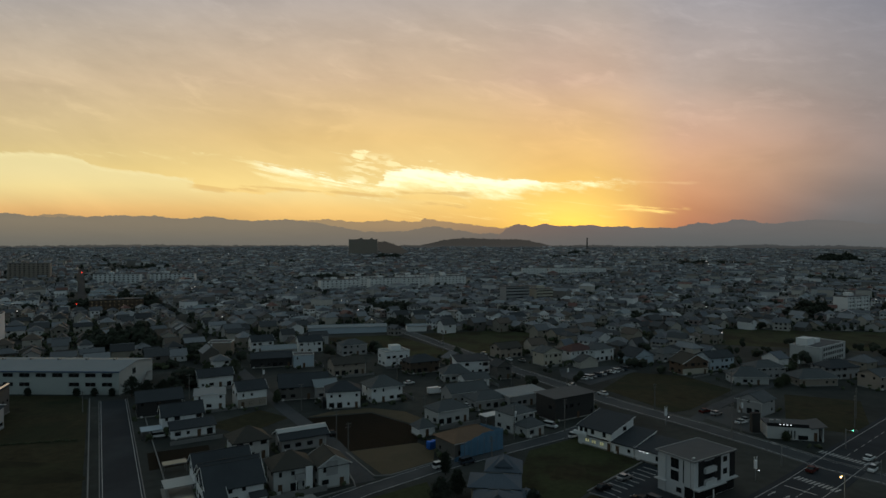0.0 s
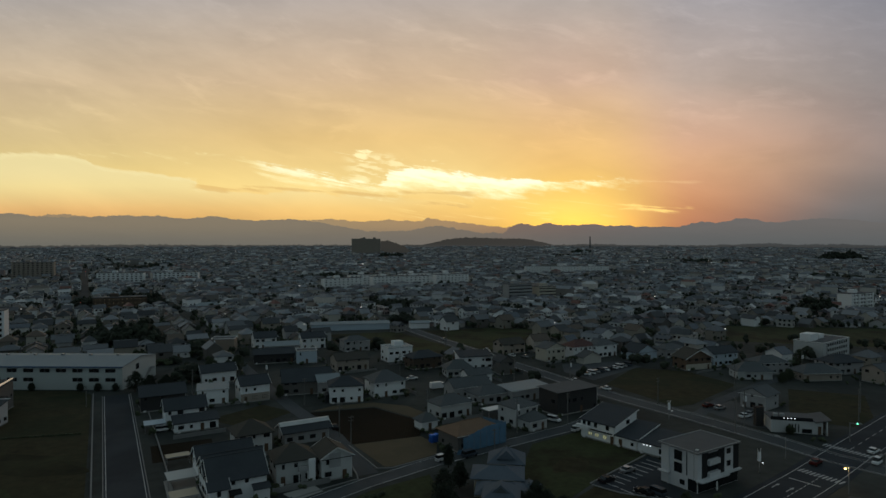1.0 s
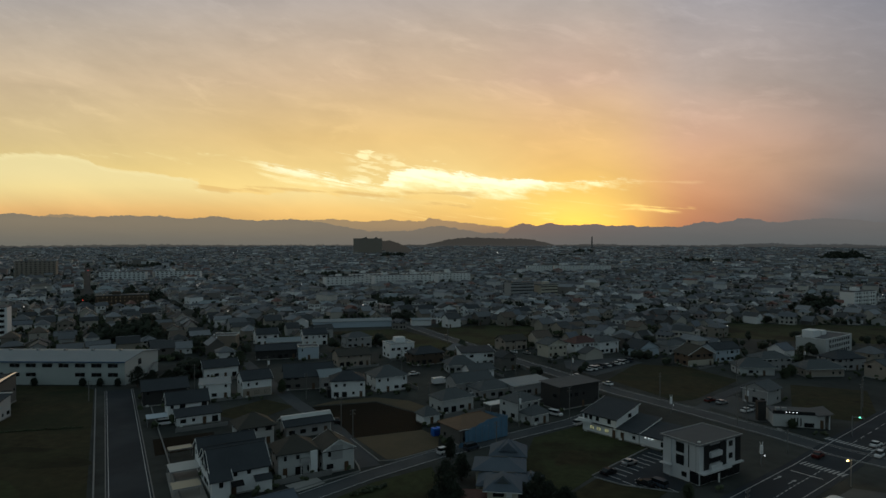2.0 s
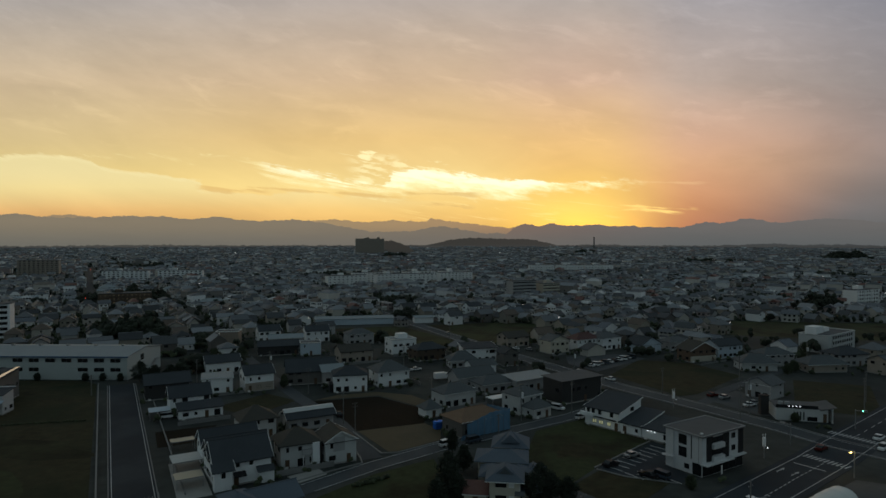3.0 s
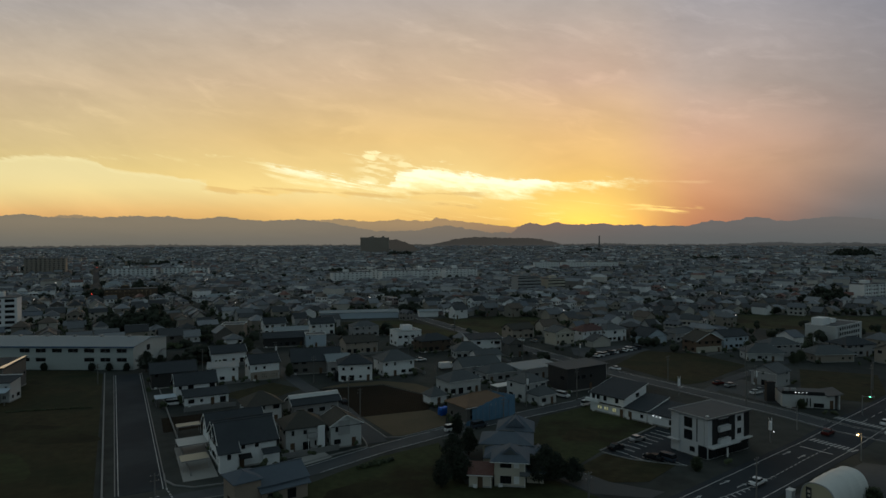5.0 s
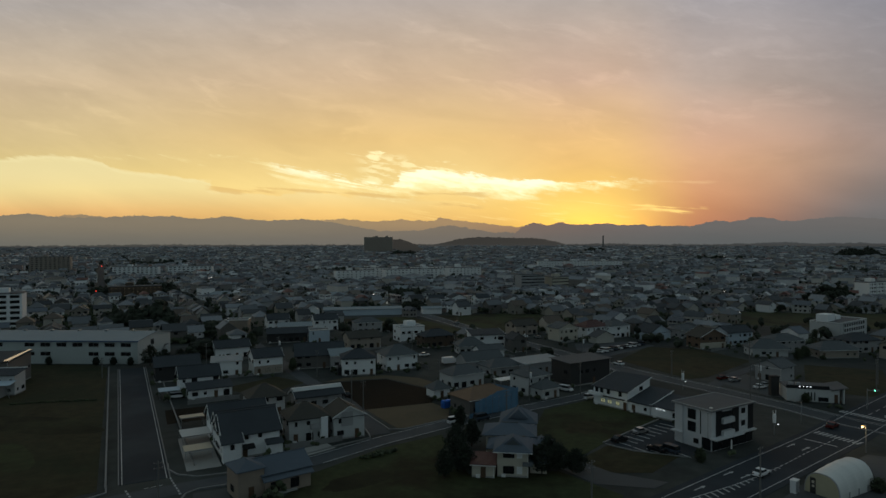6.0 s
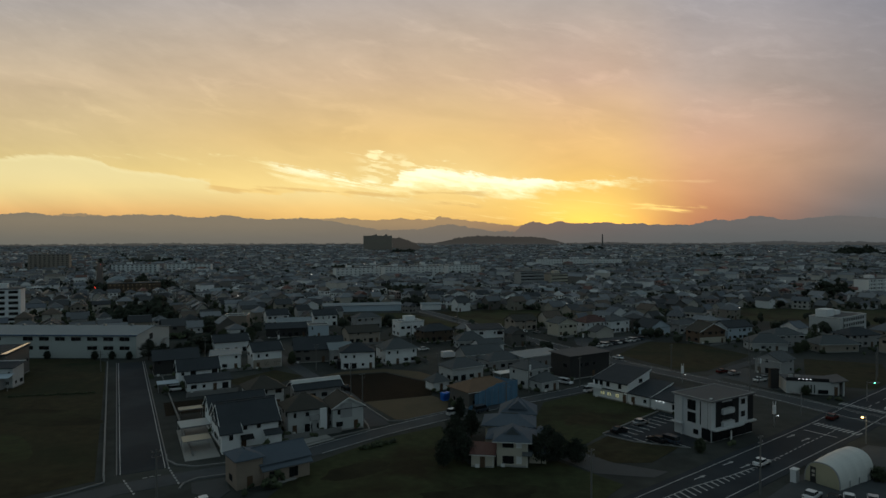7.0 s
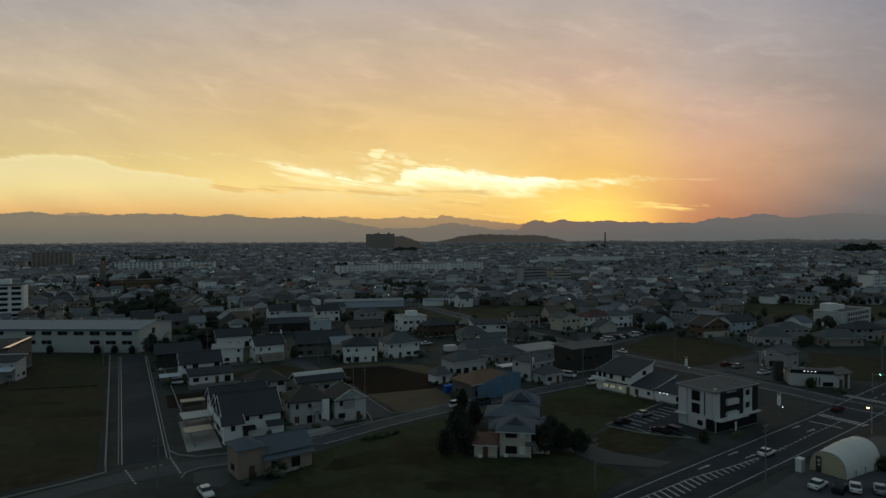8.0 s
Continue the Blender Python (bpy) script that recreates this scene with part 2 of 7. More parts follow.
def glowing(name, colour, strength):
    m = bpy.data.materials.new(name)
    m.use_nodes = True
    n = Nodes(m.node_tree)
    e = n.add("ShaderNodeEmission")
    e.inputs[0].default_value, e.inputs[1].default_value = (*colour, 1), strength
    n.tree.links.new(e.outputs[0], n.add("ShaderNodeOutputMaterial").inputs[0])
    return m


def palette(name, stops, rough=0.6, vary=0.2, by="island", specular=0.4):
    """A surface whose colour is drawn for each island or object from a short palette."""
    m = bpy.data.materials.new(name)
    m.use_nodes = True
    n = Nodes(m.node_tree)
    r = n.add("ShaderNodeNewGeometry").outputs["Random Per Island"] if by == "island" else n.add("ShaderNodeObjectInfo").outputs["Random"]
    node = n.add("ShaderNodeValToRGB")
    node.color_ramp.interpolation = "CONSTANT"
    n.put(node.inputs[0], r)
    e = node.color_ramp.elements
    while len(e) < len(stops):
        e.new(0.5)
    for s, (p, c) in zip(e, stops):
        s.position, s.color = p, (*c, 1)
    place = n.add("ShaderNodeTexCoord").outputs["Object"]
    a = n.noise(place, 1.2, 4.0, 0.6)
    v = n.math("MULTIPLY_ADD", n.math("SUBTRACT", a, 0.5), 2 * vary, 1.0)
    s = n.add("ShaderNodeBsdfPrincipled")
    n.put(s.inputs["Base Color"], n.mix(1.0, node.outputs[0], n.combine(v, v, v), "MULTIPLY"))
    s.inputs["Roughness"].default_value = rough
    s.inputs["Specular IOR Level"].default_value = specular
    n.tree.links.new(s.outputs[0], n.add("ShaderNodeOutputMaterial").inputs[0])
    return m


M_WHITE = material("white_render", (0.77, 0.785, 0.79), 0.75, vary=0.10, fine=1.5, coarse=0.25, bump=0.05)
M_OFFICE = material("grey_white_tile_cladding", (0.55, 0.56, 0.57), 0.7, vary=0.12, fine=1.5, coarse=0.3, waves=("Z", 1.5), bump=0.06)
M_PALEGREY = material("pale_grey_render", (0.50, 0.51, 0.505), 0.8, vary=0.14, fine=1.5, coarse=0.25, bump=0.05)
M_DIMWALL = material("dim_grey_brown_siding", (0.135, 0.128, 0.118), 0.8, vary=0.22, waves=("Z", 3.0), bump=0.15)
M_CREAM = material("cream_render", (0.50, 0.46, 0.38), 0.8, vary=0.14, fine=1.5, coarse=0.25, bump=0.06)
M_TAN = material("tan_render", (0.33, 0.285, 0.24), 0.8, vary=0.18, fine=1.5, coarse=0.3, bump=0.08)
M_GREYWALL = material("grey_render", (0.34, 0.34, 0.34), 0.8, vary=0.16, fine=1.5, coarse=0.3, bump=0.06)
M_BROWNWALL = material("brown_siding", (0.085, 0.062, 0.045), 0.75, vary=0.25, waves=("Z", 3.0), bump=0.2)
M_BROWNBRIGHT = material("red_brown_siding", (0.155, 0.104, 0.072), 0.8, vary=0.2, waves=("Z", 3.0), bump=0.15)
M_DARKWALL = material("dark_siding", (0.035, 0.034, 0.034), 0.7, vary=0.25, waves=("Z", 3.0), bump=0.2)
M_BLUEWALL = material("pale_blue_render", (0.45, 0.53, 0.60), 0.75, vary=0.12)
M_SLATE = material("dark_slate_roof", (0.055, 0.062, 0.070), 0.85, specular=0.15, vary=0.3, fine=2.0, waves=("Y", 1.5), bump=0.25)
M_GREYTILE = material("grey_tile_roof", (0.092, 0.102, 0.108), 0.75, specular=0.25, vary=0.28, fine=2.0, waves=("Y", 1.5), bump=0.3)
M_OCHRE = material("brown_ochre_render", (0.275, 0.222, 0.178), 0.8, vary=0.2, fine=1.5, coarse=0.3, bump=0.08)
M_BLUETILE = material("blue_grey_tile_roof", (0.112, 0.136, 0.166), 0.85, specular=0.1, vary=0.22, fine=2.5, waves=("X", 1.8), bump=0.4)
M_BROWNTILE = material("brown_tile_roof", (0.070, 0.066, 0.058), 0.85, specular=0.15, vary=0.25, fine=2.0, waves=("Y", 1.5), bump=0.25)
M_ORANGETILE = material("orange_brown_roof", (0.195, 0.126, 0.084), 0.8, specular=0.2, vary=0.30, fine=1.8, coarse=0.3, waves=("Y", 1.5), bump=0.3)
M_REDTILE = material("dull_red_roof", (0.075, 0.026, 0.022), 0.65, vary=0.25, waves=("Y", 1.5), bump=0.25)
M_LIGHTMETAL = material("pale_metal_roof", (0.255, 0.29, 0.31), 0.7, metal=0.0, specular=0.25, vary=0.14, fine=1.0, coarse=0.1, waves=("X", 1.0), bump=0.2)
M_FLATROOF = material("grey_flat_roof", (0.115, 0.117, 0.122), 0.9, specular=0.15, vary=0.2, coarse=0.3)
M_CARPORT = material("beige_carport_panel", (0.42, 0.37, 0.28), 0.55, vary=0.12, waves=("X", 1.0), bump=0.1)
M_TRIM = material("white_trim", (0.72, 0.72, 0.71), 0.6, vary=0.08, bump=0.0)
M_DARKTRIM = material("dark_trim", (0.022, 0.022, 0.024), 0.75, vary=0.15, bump=0.0, specular=0.15)
M_GLASS = material("dark_window_glass", (0.012, 0.014, 0.017), 0.12, vary=0.2, bump=0.0, specular=0.6)
M_DOOR = material("brown_door", (0.10, 0.06, 0.035), 0.6, vary=0.2)
M_CONCRETE = material("pale_concrete", (0.30, 0.295, 0.28), 0.85, vary=0.2, fine=1.0, coarse=0.2)
M_KERB = material("kerb_concrete", (0.21, 0.21, 0.207), 0.85, vary=0.25, fine=0.8, coarse=0.1)
M_ASPHALT = material("asphalt", (0.025, 0.032, 0.040), 0.9, vary=0.36, fine=0.9, coarse=0.06, tint=(0.035, 0.042, 0.050), specular=0.2)
M_ASPHALT2 = material("worn_asphalt", (0.082, 0.089, 0.095), 0.9, vary=0.34, fine=0.8, coarse=0.08, tint=(0.052, 0.058, 0.064), specular=0.2)
M_PAINT = material("road_paint", (0.44, 0.45, 0.45), 0.7, vary=0.8, fine=1.6, coarse=0.4, bump=0.0)
M_GROUND = material("town_ground", (0.038, 0.043, 0.041), 0.95, vary=0.9, fine=0.30, coarse=0.03, tint=(0.052, 0.056, 0.052), specular=0.15)
M_FIELD = material("dry_grass_field", (0.054, 0.048, 0.026), 0.95, vary=1.25, fine=0.35, coarse=0.05, tint=(0.022, 0.026, 0.014), bump=0.6, specular=0.1)
M_LAWN = material("green_lawn", (0.054, 0.064, 0.030), 0.95, vary=0.9, fine=0.6, coarse=0.055, tint=(0.024, 0.021, 0.012), bump=0.6, specular=0.1)
M_SOIL = material("dark_ploughed_soil", (0.015, 0.011, 0.006), 0.95, specular=0.1, vary=0.4, fine=0.8, coarse=0.1, waves=("X", 0.5), bump=0.6)
M_SOIL2 = material("dark_rough_growth", (0.027, 0.026, 0.015), 0.95, vary=0.8, fine=0.5, coarse=0.09, tint=(0.040, 0.041, 0.021), bump=0.5, specular=0.1)
M_TANSOIL = material("tan_stubble", (0.102, 0.078, 0.045), 0.95, vary=0.4, fine=0.8, coarse=0.12, tint=(0.074, 0.060, 0.034), bump=0.5)
M_GRAVEL = material("grey_gravel", (0.062, 0.067, 0.070), 0.9, vary=0.35, fine=1.0, coarse=0.12, bump=0.4)
M_TARP = material("blue_sheet", (0.10, 0.205, 0.315), 0.55, vary=0.3, fine=0.8, coarse=0.35, bump=0.5)
M_TARP2 = material("bright_blue_sheet", (0.03, 0.20, 0.75), 0.5, vary=0.35, fine=1.2, bump=0.6)
M_REFLECT = material("polished_metal_roof", (0.62, 0.60, 0.56), 0.16, metal=1.0, vary=0.06, fine=0.6, coarse=0.2, bump=0.02)
M_BARN = material("white_tent_fabric", (0.66, 0.66, 0.63), 0.6, vary=0.10, fine=1.0, coarse=0.25, bump=0.15)
M_BARNEND = material("cream_tent_end", (0.42, 0.39, 0.27), 0.7, vary=0.15, fine=1.0, coarse=0.3)
M_POLE = material("grey_concrete_pole", (0.15, 0.147, 0.14), 0.8, vary=0.2)
M_STEEL = material("galvanised_steel", (0.35, 0.36, 0.37), 0.45, metal=0.7, vary=0.15, bump=0.0)
M_POT = material("pale_transformer_paint", (0.70, 0.71, 0.72), 0.5, vary=0.1, bump=0.0)
M_TRUNK = material("bark", (0.05, 0.038, 0.028), 0.9, vary=0.3, fine=4.0, bump=0.5)
M_LEAF = material("dark_leaves", (0.014, 0.021, 0.011), 0.75, vary=0.4, fine=1.5, coarse=0.4, islands=0.5, bump=0.0)
M_SHRUB = material("shrub_leaves", (0.042, 0.053, 0.026), 0.8, vary=0.4, fine=1.5, islands=0.5, bump=0.0)
M_WOOD = material("far_woods", (0.024, 0.030, 0.019), 0.9, vary=0.5, fine=0.12, coarse=0.02, islands=0.4, bump=0.0)
M_CARWHITE = material("white_car_paint", (0.75, 0.75, 0.76), 0.4, vary=0.05, bump=0.0, specular=0.35)
M_CARBLACK = material("black_car_paint", (0.018, 0.019, 0.022), 0.5, vary=0.05, bump=0.0, specular=0.1)
M_CARSILVER = material("silver_car_paint", (0.38, 0.39, 0.40), 0.3, metal=0.5, vary=0.05, bump=0.0)
M_CARRED = material("red_car_paint", (0.09, 0.014, 0.012), 0.45, vary=0.05, bump=0.0, specular=0.15)
M_CARBLUE = material("grey_blue_car_paint", (0.05, 0.065, 0.085), 0.5, vary=0.05, bump=0.0, specular=0.12)
M_TYRE = material("tyre_rubber", (0.015, 0.015, 0.015), 0.85, vary=0.1, bump=0.0)
M_LAMPYELLOW = glowing("yellow_lamp_light", (1.0, 0.62, 0.20), 8.0)
M_LAMPWHITE = glowing("white_lamp_light", (0.85, 0.95, 1.0), 1.3)
M_LAMPGREEN = glowing("green_signal_light", (0.15, 1.0, 0.55), 5.0)
M_LAMPRED = glowing("red_signal_light", (1.0, 0.05, 0.03), 4.0)
M_LITWIN = glowing("lit_window", (0.95, 1.0, 0.55), 0.30)
M_LITWARM = glowing("warm_lit_window", (1.0, 0.85, 0.55), 0.07)
M_LITPOINT = glowing("town_lights", (0.95, 0.92, 0.85), 1.2)
M_WALLS = palette("town_walls", [(0.0, (0.590, 0.590, 0.590)), (0.22, (0.425, 0.407, 0.378)), (0.36, (0.224, 0.210, 0.195)), (0.50, (0.507, 0.478, 0.437)),
                                 (0.66, (0.820, 0.820, 0.820)), (0.83, (0.295, 0.236, 0.224)), (0.94, (0.590, 0.555, 0.507))], 0.8, 0.2)
M_ROOFS = palette("town_roofs", [(0.0, (0.097, 0.102, 0.114)), (0.22, (0.171, 0.182, 0.197)), (0.42, (0.070, 0.075, 0.081)), (0.58, (0.152, 0.128, 0.109)),
                                 (0.66, (0.217, 0.231, 0.250)), (0.78, (0.115, 0.125, 0.141)), (0.93, (0.500, 0.500, 0.500)), (0.97, (0.166, 0.078, 0.063))], 0.65, 0.2, specular=0.35)
M_WALLOB = palette("suburb_walls", [(0.0, (0.40, 0.40, 0.40)), (0.20, (0.25, 0.228, 0.195)), (0.38, (0.13, 0.12, 0.11)), (0.54, (0.33, 0.30, 0.25)),
                                    (0.72, (0.74, 0.74, 0.74)), (0.86, (0.48, 0.45, 0.40))], 0.8, 0.12, by="object")
M_ROOFOB = palette("suburb_roofs", [(0.0, (0.073, 0.077, 0.083)), (0.28, (0.140, 0.149, 0.161)), (0.52, (0.051, 0.054, 0.059)), (0.68, (0.122, 0.098, 0.081)),
                                    (0.78, (0.232, 0.244, 0.262)), (0.93, (0.122, 0.140, 0.165))], 0.75, 0.2, by="object", specular=0.25)
M_FLATS = material("bright_white_render", (0.80, 0.80, 0.79), 0.75, vary=0.08, fine=0.6, coarse=0.1, bump=0.03)

# ---- mesh helpers ----
def block(bm, x0, y0, z0, x1, y1, z1):
    """A closed box between two corners, added to bm."""
    v = [bm.verts.new(p) for p in ((x0, y0, z0), (x1, y0, z0), (x1, y1, z0), (x0, y1, z0), (x0, y0, z1), (x1, y0, z1), (x1, y1, z1), (x0, y1, z1))]
    for f in ((3, 2, 1, 0), (4, 5, 6, 7), (0, 1, 5, 4), (1, 2, 6, 5), (2, 3, 7, 6), (3, 0, 4, 7)):
        bm.faces.new([v[i] for i in f])


def prism(bm, outline, axis, lo, hi):
    """An outline of (a, b) pairs drawn out along an axis ('x', 'y' or 'z') from lo to hi."""
    def at(a, b, c):
        return {"x": (c, a, b), "y": (a, c, b), "z": (a, b, c)}[axis]
    p = [bm.verts.new(at(a, b, lo)) for a, b in outline]
    q = [bm.verts.new(at(a, b, hi)) for a, b in outline]
    n = len(outline)
    faces = [bm.faces.new(p[::-1]), bm.faces.new(q)]
    faces += [bm.faces.new((p[i], p[(i + 1) % n], q[(i + 1) % n], q[i])) for i in range(n)]
    return faces


def tube(bm, x, y, z0, z1, r0, r1=None, sides=8, tilt=(0, 0)):
    r1 = r0 if r1 is None else r1
    ring = [(math.cos(2 * math.pi * i / sides), math.sin(2 * math.pi * i / sides)) for i in range(sides)]
    a = [bm.verts.new((x + r0 * c, y + r0 * s, z0)) for c, s in ring]
    b = [bm.verts.new((x + tilt[0] + r1 * c, y + tilt[1] + r1 * s, z1)) for c, s in ring]
    bm.faces.new(a[::-1]), bm.faces.new(b)
    for i in range(sides):
        j = (i + 1) % sides
        bm.faces.new((a[i], a[j], b[j], b[i]))


def mesh_of(name, bm, mat):
    bmesh.ops.recalc_face_normals(bm, faces=bm.faces)
    me = bpy.data.meshes.new(name)
    bm.to_mesh(me)
    bm.free()
    for m in mat if isinstance(mat, (list, tuple)) else [mat]:
        me.materials.append(m)
    return me


def part(name, bm, mat, parent, label=""):
    """bm as one mesh object under parent (in the parent's own coordinates)."""
    ob = new(name, bm if isinstance(bm, bpy.types.Mesh) else mesh_of(name, bm, mat))
    ob.parent = parent
    if label:
        tagged(ob, label)
    return ob


def root(name, m, label, category, group="", kind=""):
    ob = new(name)
    ob.empty_display_size = 0.5
    ob.matrix_world = m
    return tagged(ob, label, category, group, kind)


def box_bm(*corners):
    bm = bmesh.new()
    block(bm, *corners)
    return bm


SHARED = {}


def shared(key, make):
    if key not in SHARED:
        SHARED[key] = make()
    return SHARED[key]


# ---- the ground, roads and fields ----
def ribbon(bm, line, width, z0, z1, side=0.0):
    """A band of that width along a line of (x, y), from z0 to z1; side shifts it across."""
    pts = [Vector(p) for p in line]
    rows = []
    for i, p in enumerate(pts):
        d = (pts[min(i + 1, len(pts) - 1)] - pts[max(i - 1, 0)]).normalized()
        n = Vector((-d.y, d.x))
        a, b = p + n * (side - width / 2), p + n * (side + width / 2)
        rows.append([bm.verts.new((a.x, a.y, z0)), bm.verts.new((b.x, b.y, z0)), bm.verts.new((b.x, b.y, z1)), bm.verts.new((a.x, a.y, z1))])
    for r, s in zip(rows, rows[1:]):
        for i in range(4):
            j = (i + 1) % 4
            bm.faces.new((r[i], r[j], s[j], s[i]))
    bm.faces.new(rows[0][::-1]), bm.faces.new(rows[-1])


def along(line, step, start=0.0, stop=None):
    """Points and directions at even steps along a line."""
    out, run, nxt = [], 0.0, start
    for a, b in zip(line, line[1:]):
        a, b = Vector(a), Vector(b)
        size = (b - a).length
        while nxt <= run + size and (stop is None or nxt <= stop):
            out.append((a + (b - a) * ((nxt - run) / size), (b - a).normalized()))
            nxt += step
        run += size
    return out


def inside_shape(x, y, shape):
    hit = False
    for (ax, ay), (bx, by) in zip(shape, shape[1:] + shape[:1]):
        if (ay > y) != (by > y) and x < (bx - ax) * (y - ay) / (by - ay) + ax:
            hit = not hit
    return hit


def distance_to(x, y, line):
    best = 1e9
    p = Vector((x, y))
    for a, b in zip(line, line[1:]):
        a, b = Vector(a), Vector(b)
        u = max(0.0, min(1.0, (p - a).dot(b - a) / (b - a).length_squared))
        best = min(best, (a + (b - a) * u - p).length)
    return best


OPEN = []       # outlines of open land, where no house of the town stands
STREETS = []    # (line, half width)
TAKEN = []      # (x, y, radius) of what is built by hand

bm = bmesh.new()
rim = [bm.verts.new((4900 * math.sin(radians(a)), 4900 * math.cos(radians(a)), 0)) for a in range(-75, 76, 5)]
near = [bm.verts.new((x, -300, 0)) for x in (700, -700)]
bm.faces.new(rim[::-1] + near[::-1])
ground = tagged(new("ground", mesh_of("ground", bm, M_GROUND)), "flat grey-brown ground of the town reaching the hills", "ground", kind="structure")


def land(name, label, mat, shape, z=0.03):
    bm = bmesh.new()
    prism(bm, shape, "z", -0.2, z)
    OPEN.append(shape)
    return tagged(new(name, mesh_of(name, bm, mat)), label, "field" if "field" in name else "yard", kind="structure")


def road(name, label, line, width, mat, z=0.05, edges=(), kerbs=()):
    """A road with its painted edge lines and raised kerbs as parts. edges, kerbs: shifts across the road."""
    bm = bmesh.new()
    ribbon(bm, line, width, -0.2, z)
    ob = tagged(new(name, mesh_of(name, bm, mat)), label, "road", kind="structure")
    for s in edges:
        bm = bmesh.new()
        ribbon(bm, line, 0.16, z - 0.01, z + 0.012, s)
        part("edge_line", bm, M_PAINT, ob, "worn white painted line")
    for s in kerbs:
        bm = bmesh.new()
        ribbon(bm, line, 0.22, -0.1, 0.17, s)
        part("kerb", bm, M_KERB, ob, "pale concrete kerb")
    STREETS.append((line, width / 2 + 1.0))
    return ob


def dashes(ob, line, step, length, width, side=0.0, start=0.0, stop=None, z=0.062, slant=0.0, name="dash"):
    """Painted strokes along a line, each one a part of the road ob."""
    me = shared(("stroke", length, width), lambda: mesh_of("stroke", box_bm(-length / 2, -width / 2, -0.01, length / 2, width / 2, 0.004), M_PAINT))
    for p, d in along(line, step, start, stop):
        o = part(name, me, None, ob)
        n = Vector((-d.y, d.x))
        q = p + n * side
        o.matrix_local = pose(q.x, q.y, z, 0, 0, math.degrees(math.atan2(d.y, d.x)) + slant)


A_LINE = [(-60.3, 121.0), (-118.5, 228.0)]
road_a = road("road_1", "dark new asphalt residential street with pale kerbs", A_LINE, 9.2, M_ASPHALT, edges=(3.9, -3.9), kerbs=(4.5, -4.5))
bm = bmesh.new()
ribbon(bm, [(-66.0, 117.5), (-127.5, 229.0)], 0.35, -0.1, 0.35)
tagged(new("low_wall", mesh_of("low_wall", bm, M_KERB)), "low grey concrete edging between the street and the field", "wall", kind="structure")
bm = bmesh.new()
ribbon(bm, [(-54.2, 129.5), (-84.0, 183.0), (-109.0, 228.0)], 0.25, -0.1, 0.5)
tagged(new("low_wall", mesh_of("low_wall", bm, M_KERB)), "low grey concrete garden wall along the street", "wall", kind="structure")
B_LINE = [(-112, 64), (-72.0, 101.0), (-61.0, 112.0), (-50.0, 119.0), (-44.0, 122.0), (-30.0, 133.5), (-18.0, 146.5), (-3.0, 160.0), (14.0, 172.5), (36.0, 188.5), (50.0, 202.0)]
road_b = road("road_2", "grey asphalt lane between houses and fields", B_LINE, 5.6, M_ASPHALT2, z=0.044)
for side in (2.5, -2.5):
    bm = bmesh.new()
    ribbon(bm, B_LINE[5:], 0.16, 0.03, 0.058, side)
    part("edge_line", bm, M_PAINT, road_b, "worn white painted line")
D_LINE = [(-18.5, 151.5), (-32.0, 181.0), (-51.5, 212.0), (-70.0, 244.0), (-96.0, 292.0)]
road_d = road("road_3", "narrow worn asphalt lane beside the ploughed field", D_LINE, 5.0, M_ASPHALT2, z=0.048)
E_LINE = [(-26, 55), (33.2, 106.2), (58.2, 126.7), (86.2, 149.7), (107.7, 168.7), (148.0, 203.2), (233.0, 276.2)]
road_e = road("road_4", "wide dark asphalt main road with white markings", E_LINE, 12.6, M_ASPHALT, z=0.056, edges=(4.8, -4.8))
F_LINE = [(118.0, 140.0), (99.0, 163.0), (92.0, 177.0), (79.0, 198.5), (60.5, 226.0), (46.0, 254.0), (30.0, 285.0), (8.0, 331.0), (-22.0, 395.0), (-60.0, 480.0)]
road_f = road("road_5", "asphalt cross road with white edge lines", F_LINE, 8.5, M_ASPHALT2, z=0.052, edges=(3.2, -3.2), kerbs=(4.2, -4.2))
G_LINE = [(81.0, 204.0), (96.0, 222.0), (122.0, 246.0), (160.0, 276.0), (215.0, 322.0)]
road_g = road("road_6", "narrow grey lane along the grass field", G_LINE, 4.2, M_ASPHALT2, z=0.046)
H_LINE = [(-268.0, 470.0), (-293.0, 513.0), (-400.0, 701.0), (-646.0, 1133.0), (-800.0, 1403.0)]
road("road_7", "straight asphalt street running away through the town", H_LINE, 6.0, M_ASPHALT, z=0.05)
dashes(road_e, E_LINE, 6.0, 3.0, 0.18, 0.8, 178, 290)
MEDIAN = [(26.0, 103.0), (41.0, 114.6), (51.3, 120.9), (57.6, 125.2), (67.1, 132.6), (75.7, 140.0), (88.4, 150.3)]
dashes(road_e, MEDIAN, 2.2, 1.35, 0.22, 0, 34, 76)
bm = bmesh.new()
ribbon(bm, MEDIAN[:4], 0.16, 0.05, 0.068)
part("edge_line", bm, M_PAINT, road_e, "worn white painted line")
for i, (p, d) in enumerate(along(MEDIAN, 1.75, 4, 48)):
    size = max(0.6, 4.2 - 0.18 * i)
    o = part("chevron", mesh_of("chevron", box_bm(0, -0.17, -0.01, size, 0.17, 0.004), M_PAINT), None, road_e)
    o.matrix_local = pose(p.x, p.y - 0.1, 0.062, 0, 0, -72)
bm = bmesh.new()
prism(bm, [(-1.9, -0.13), (0.5, -0.13), (0.5, -0.42), (1.9, 0.0), (0.5, 0.42), (0.5, 0.13), (-1.9, 0.13)], "z", -0.01, 0.004)
arrow = mesh_of("lane_arrow", bm, M_PAINT)
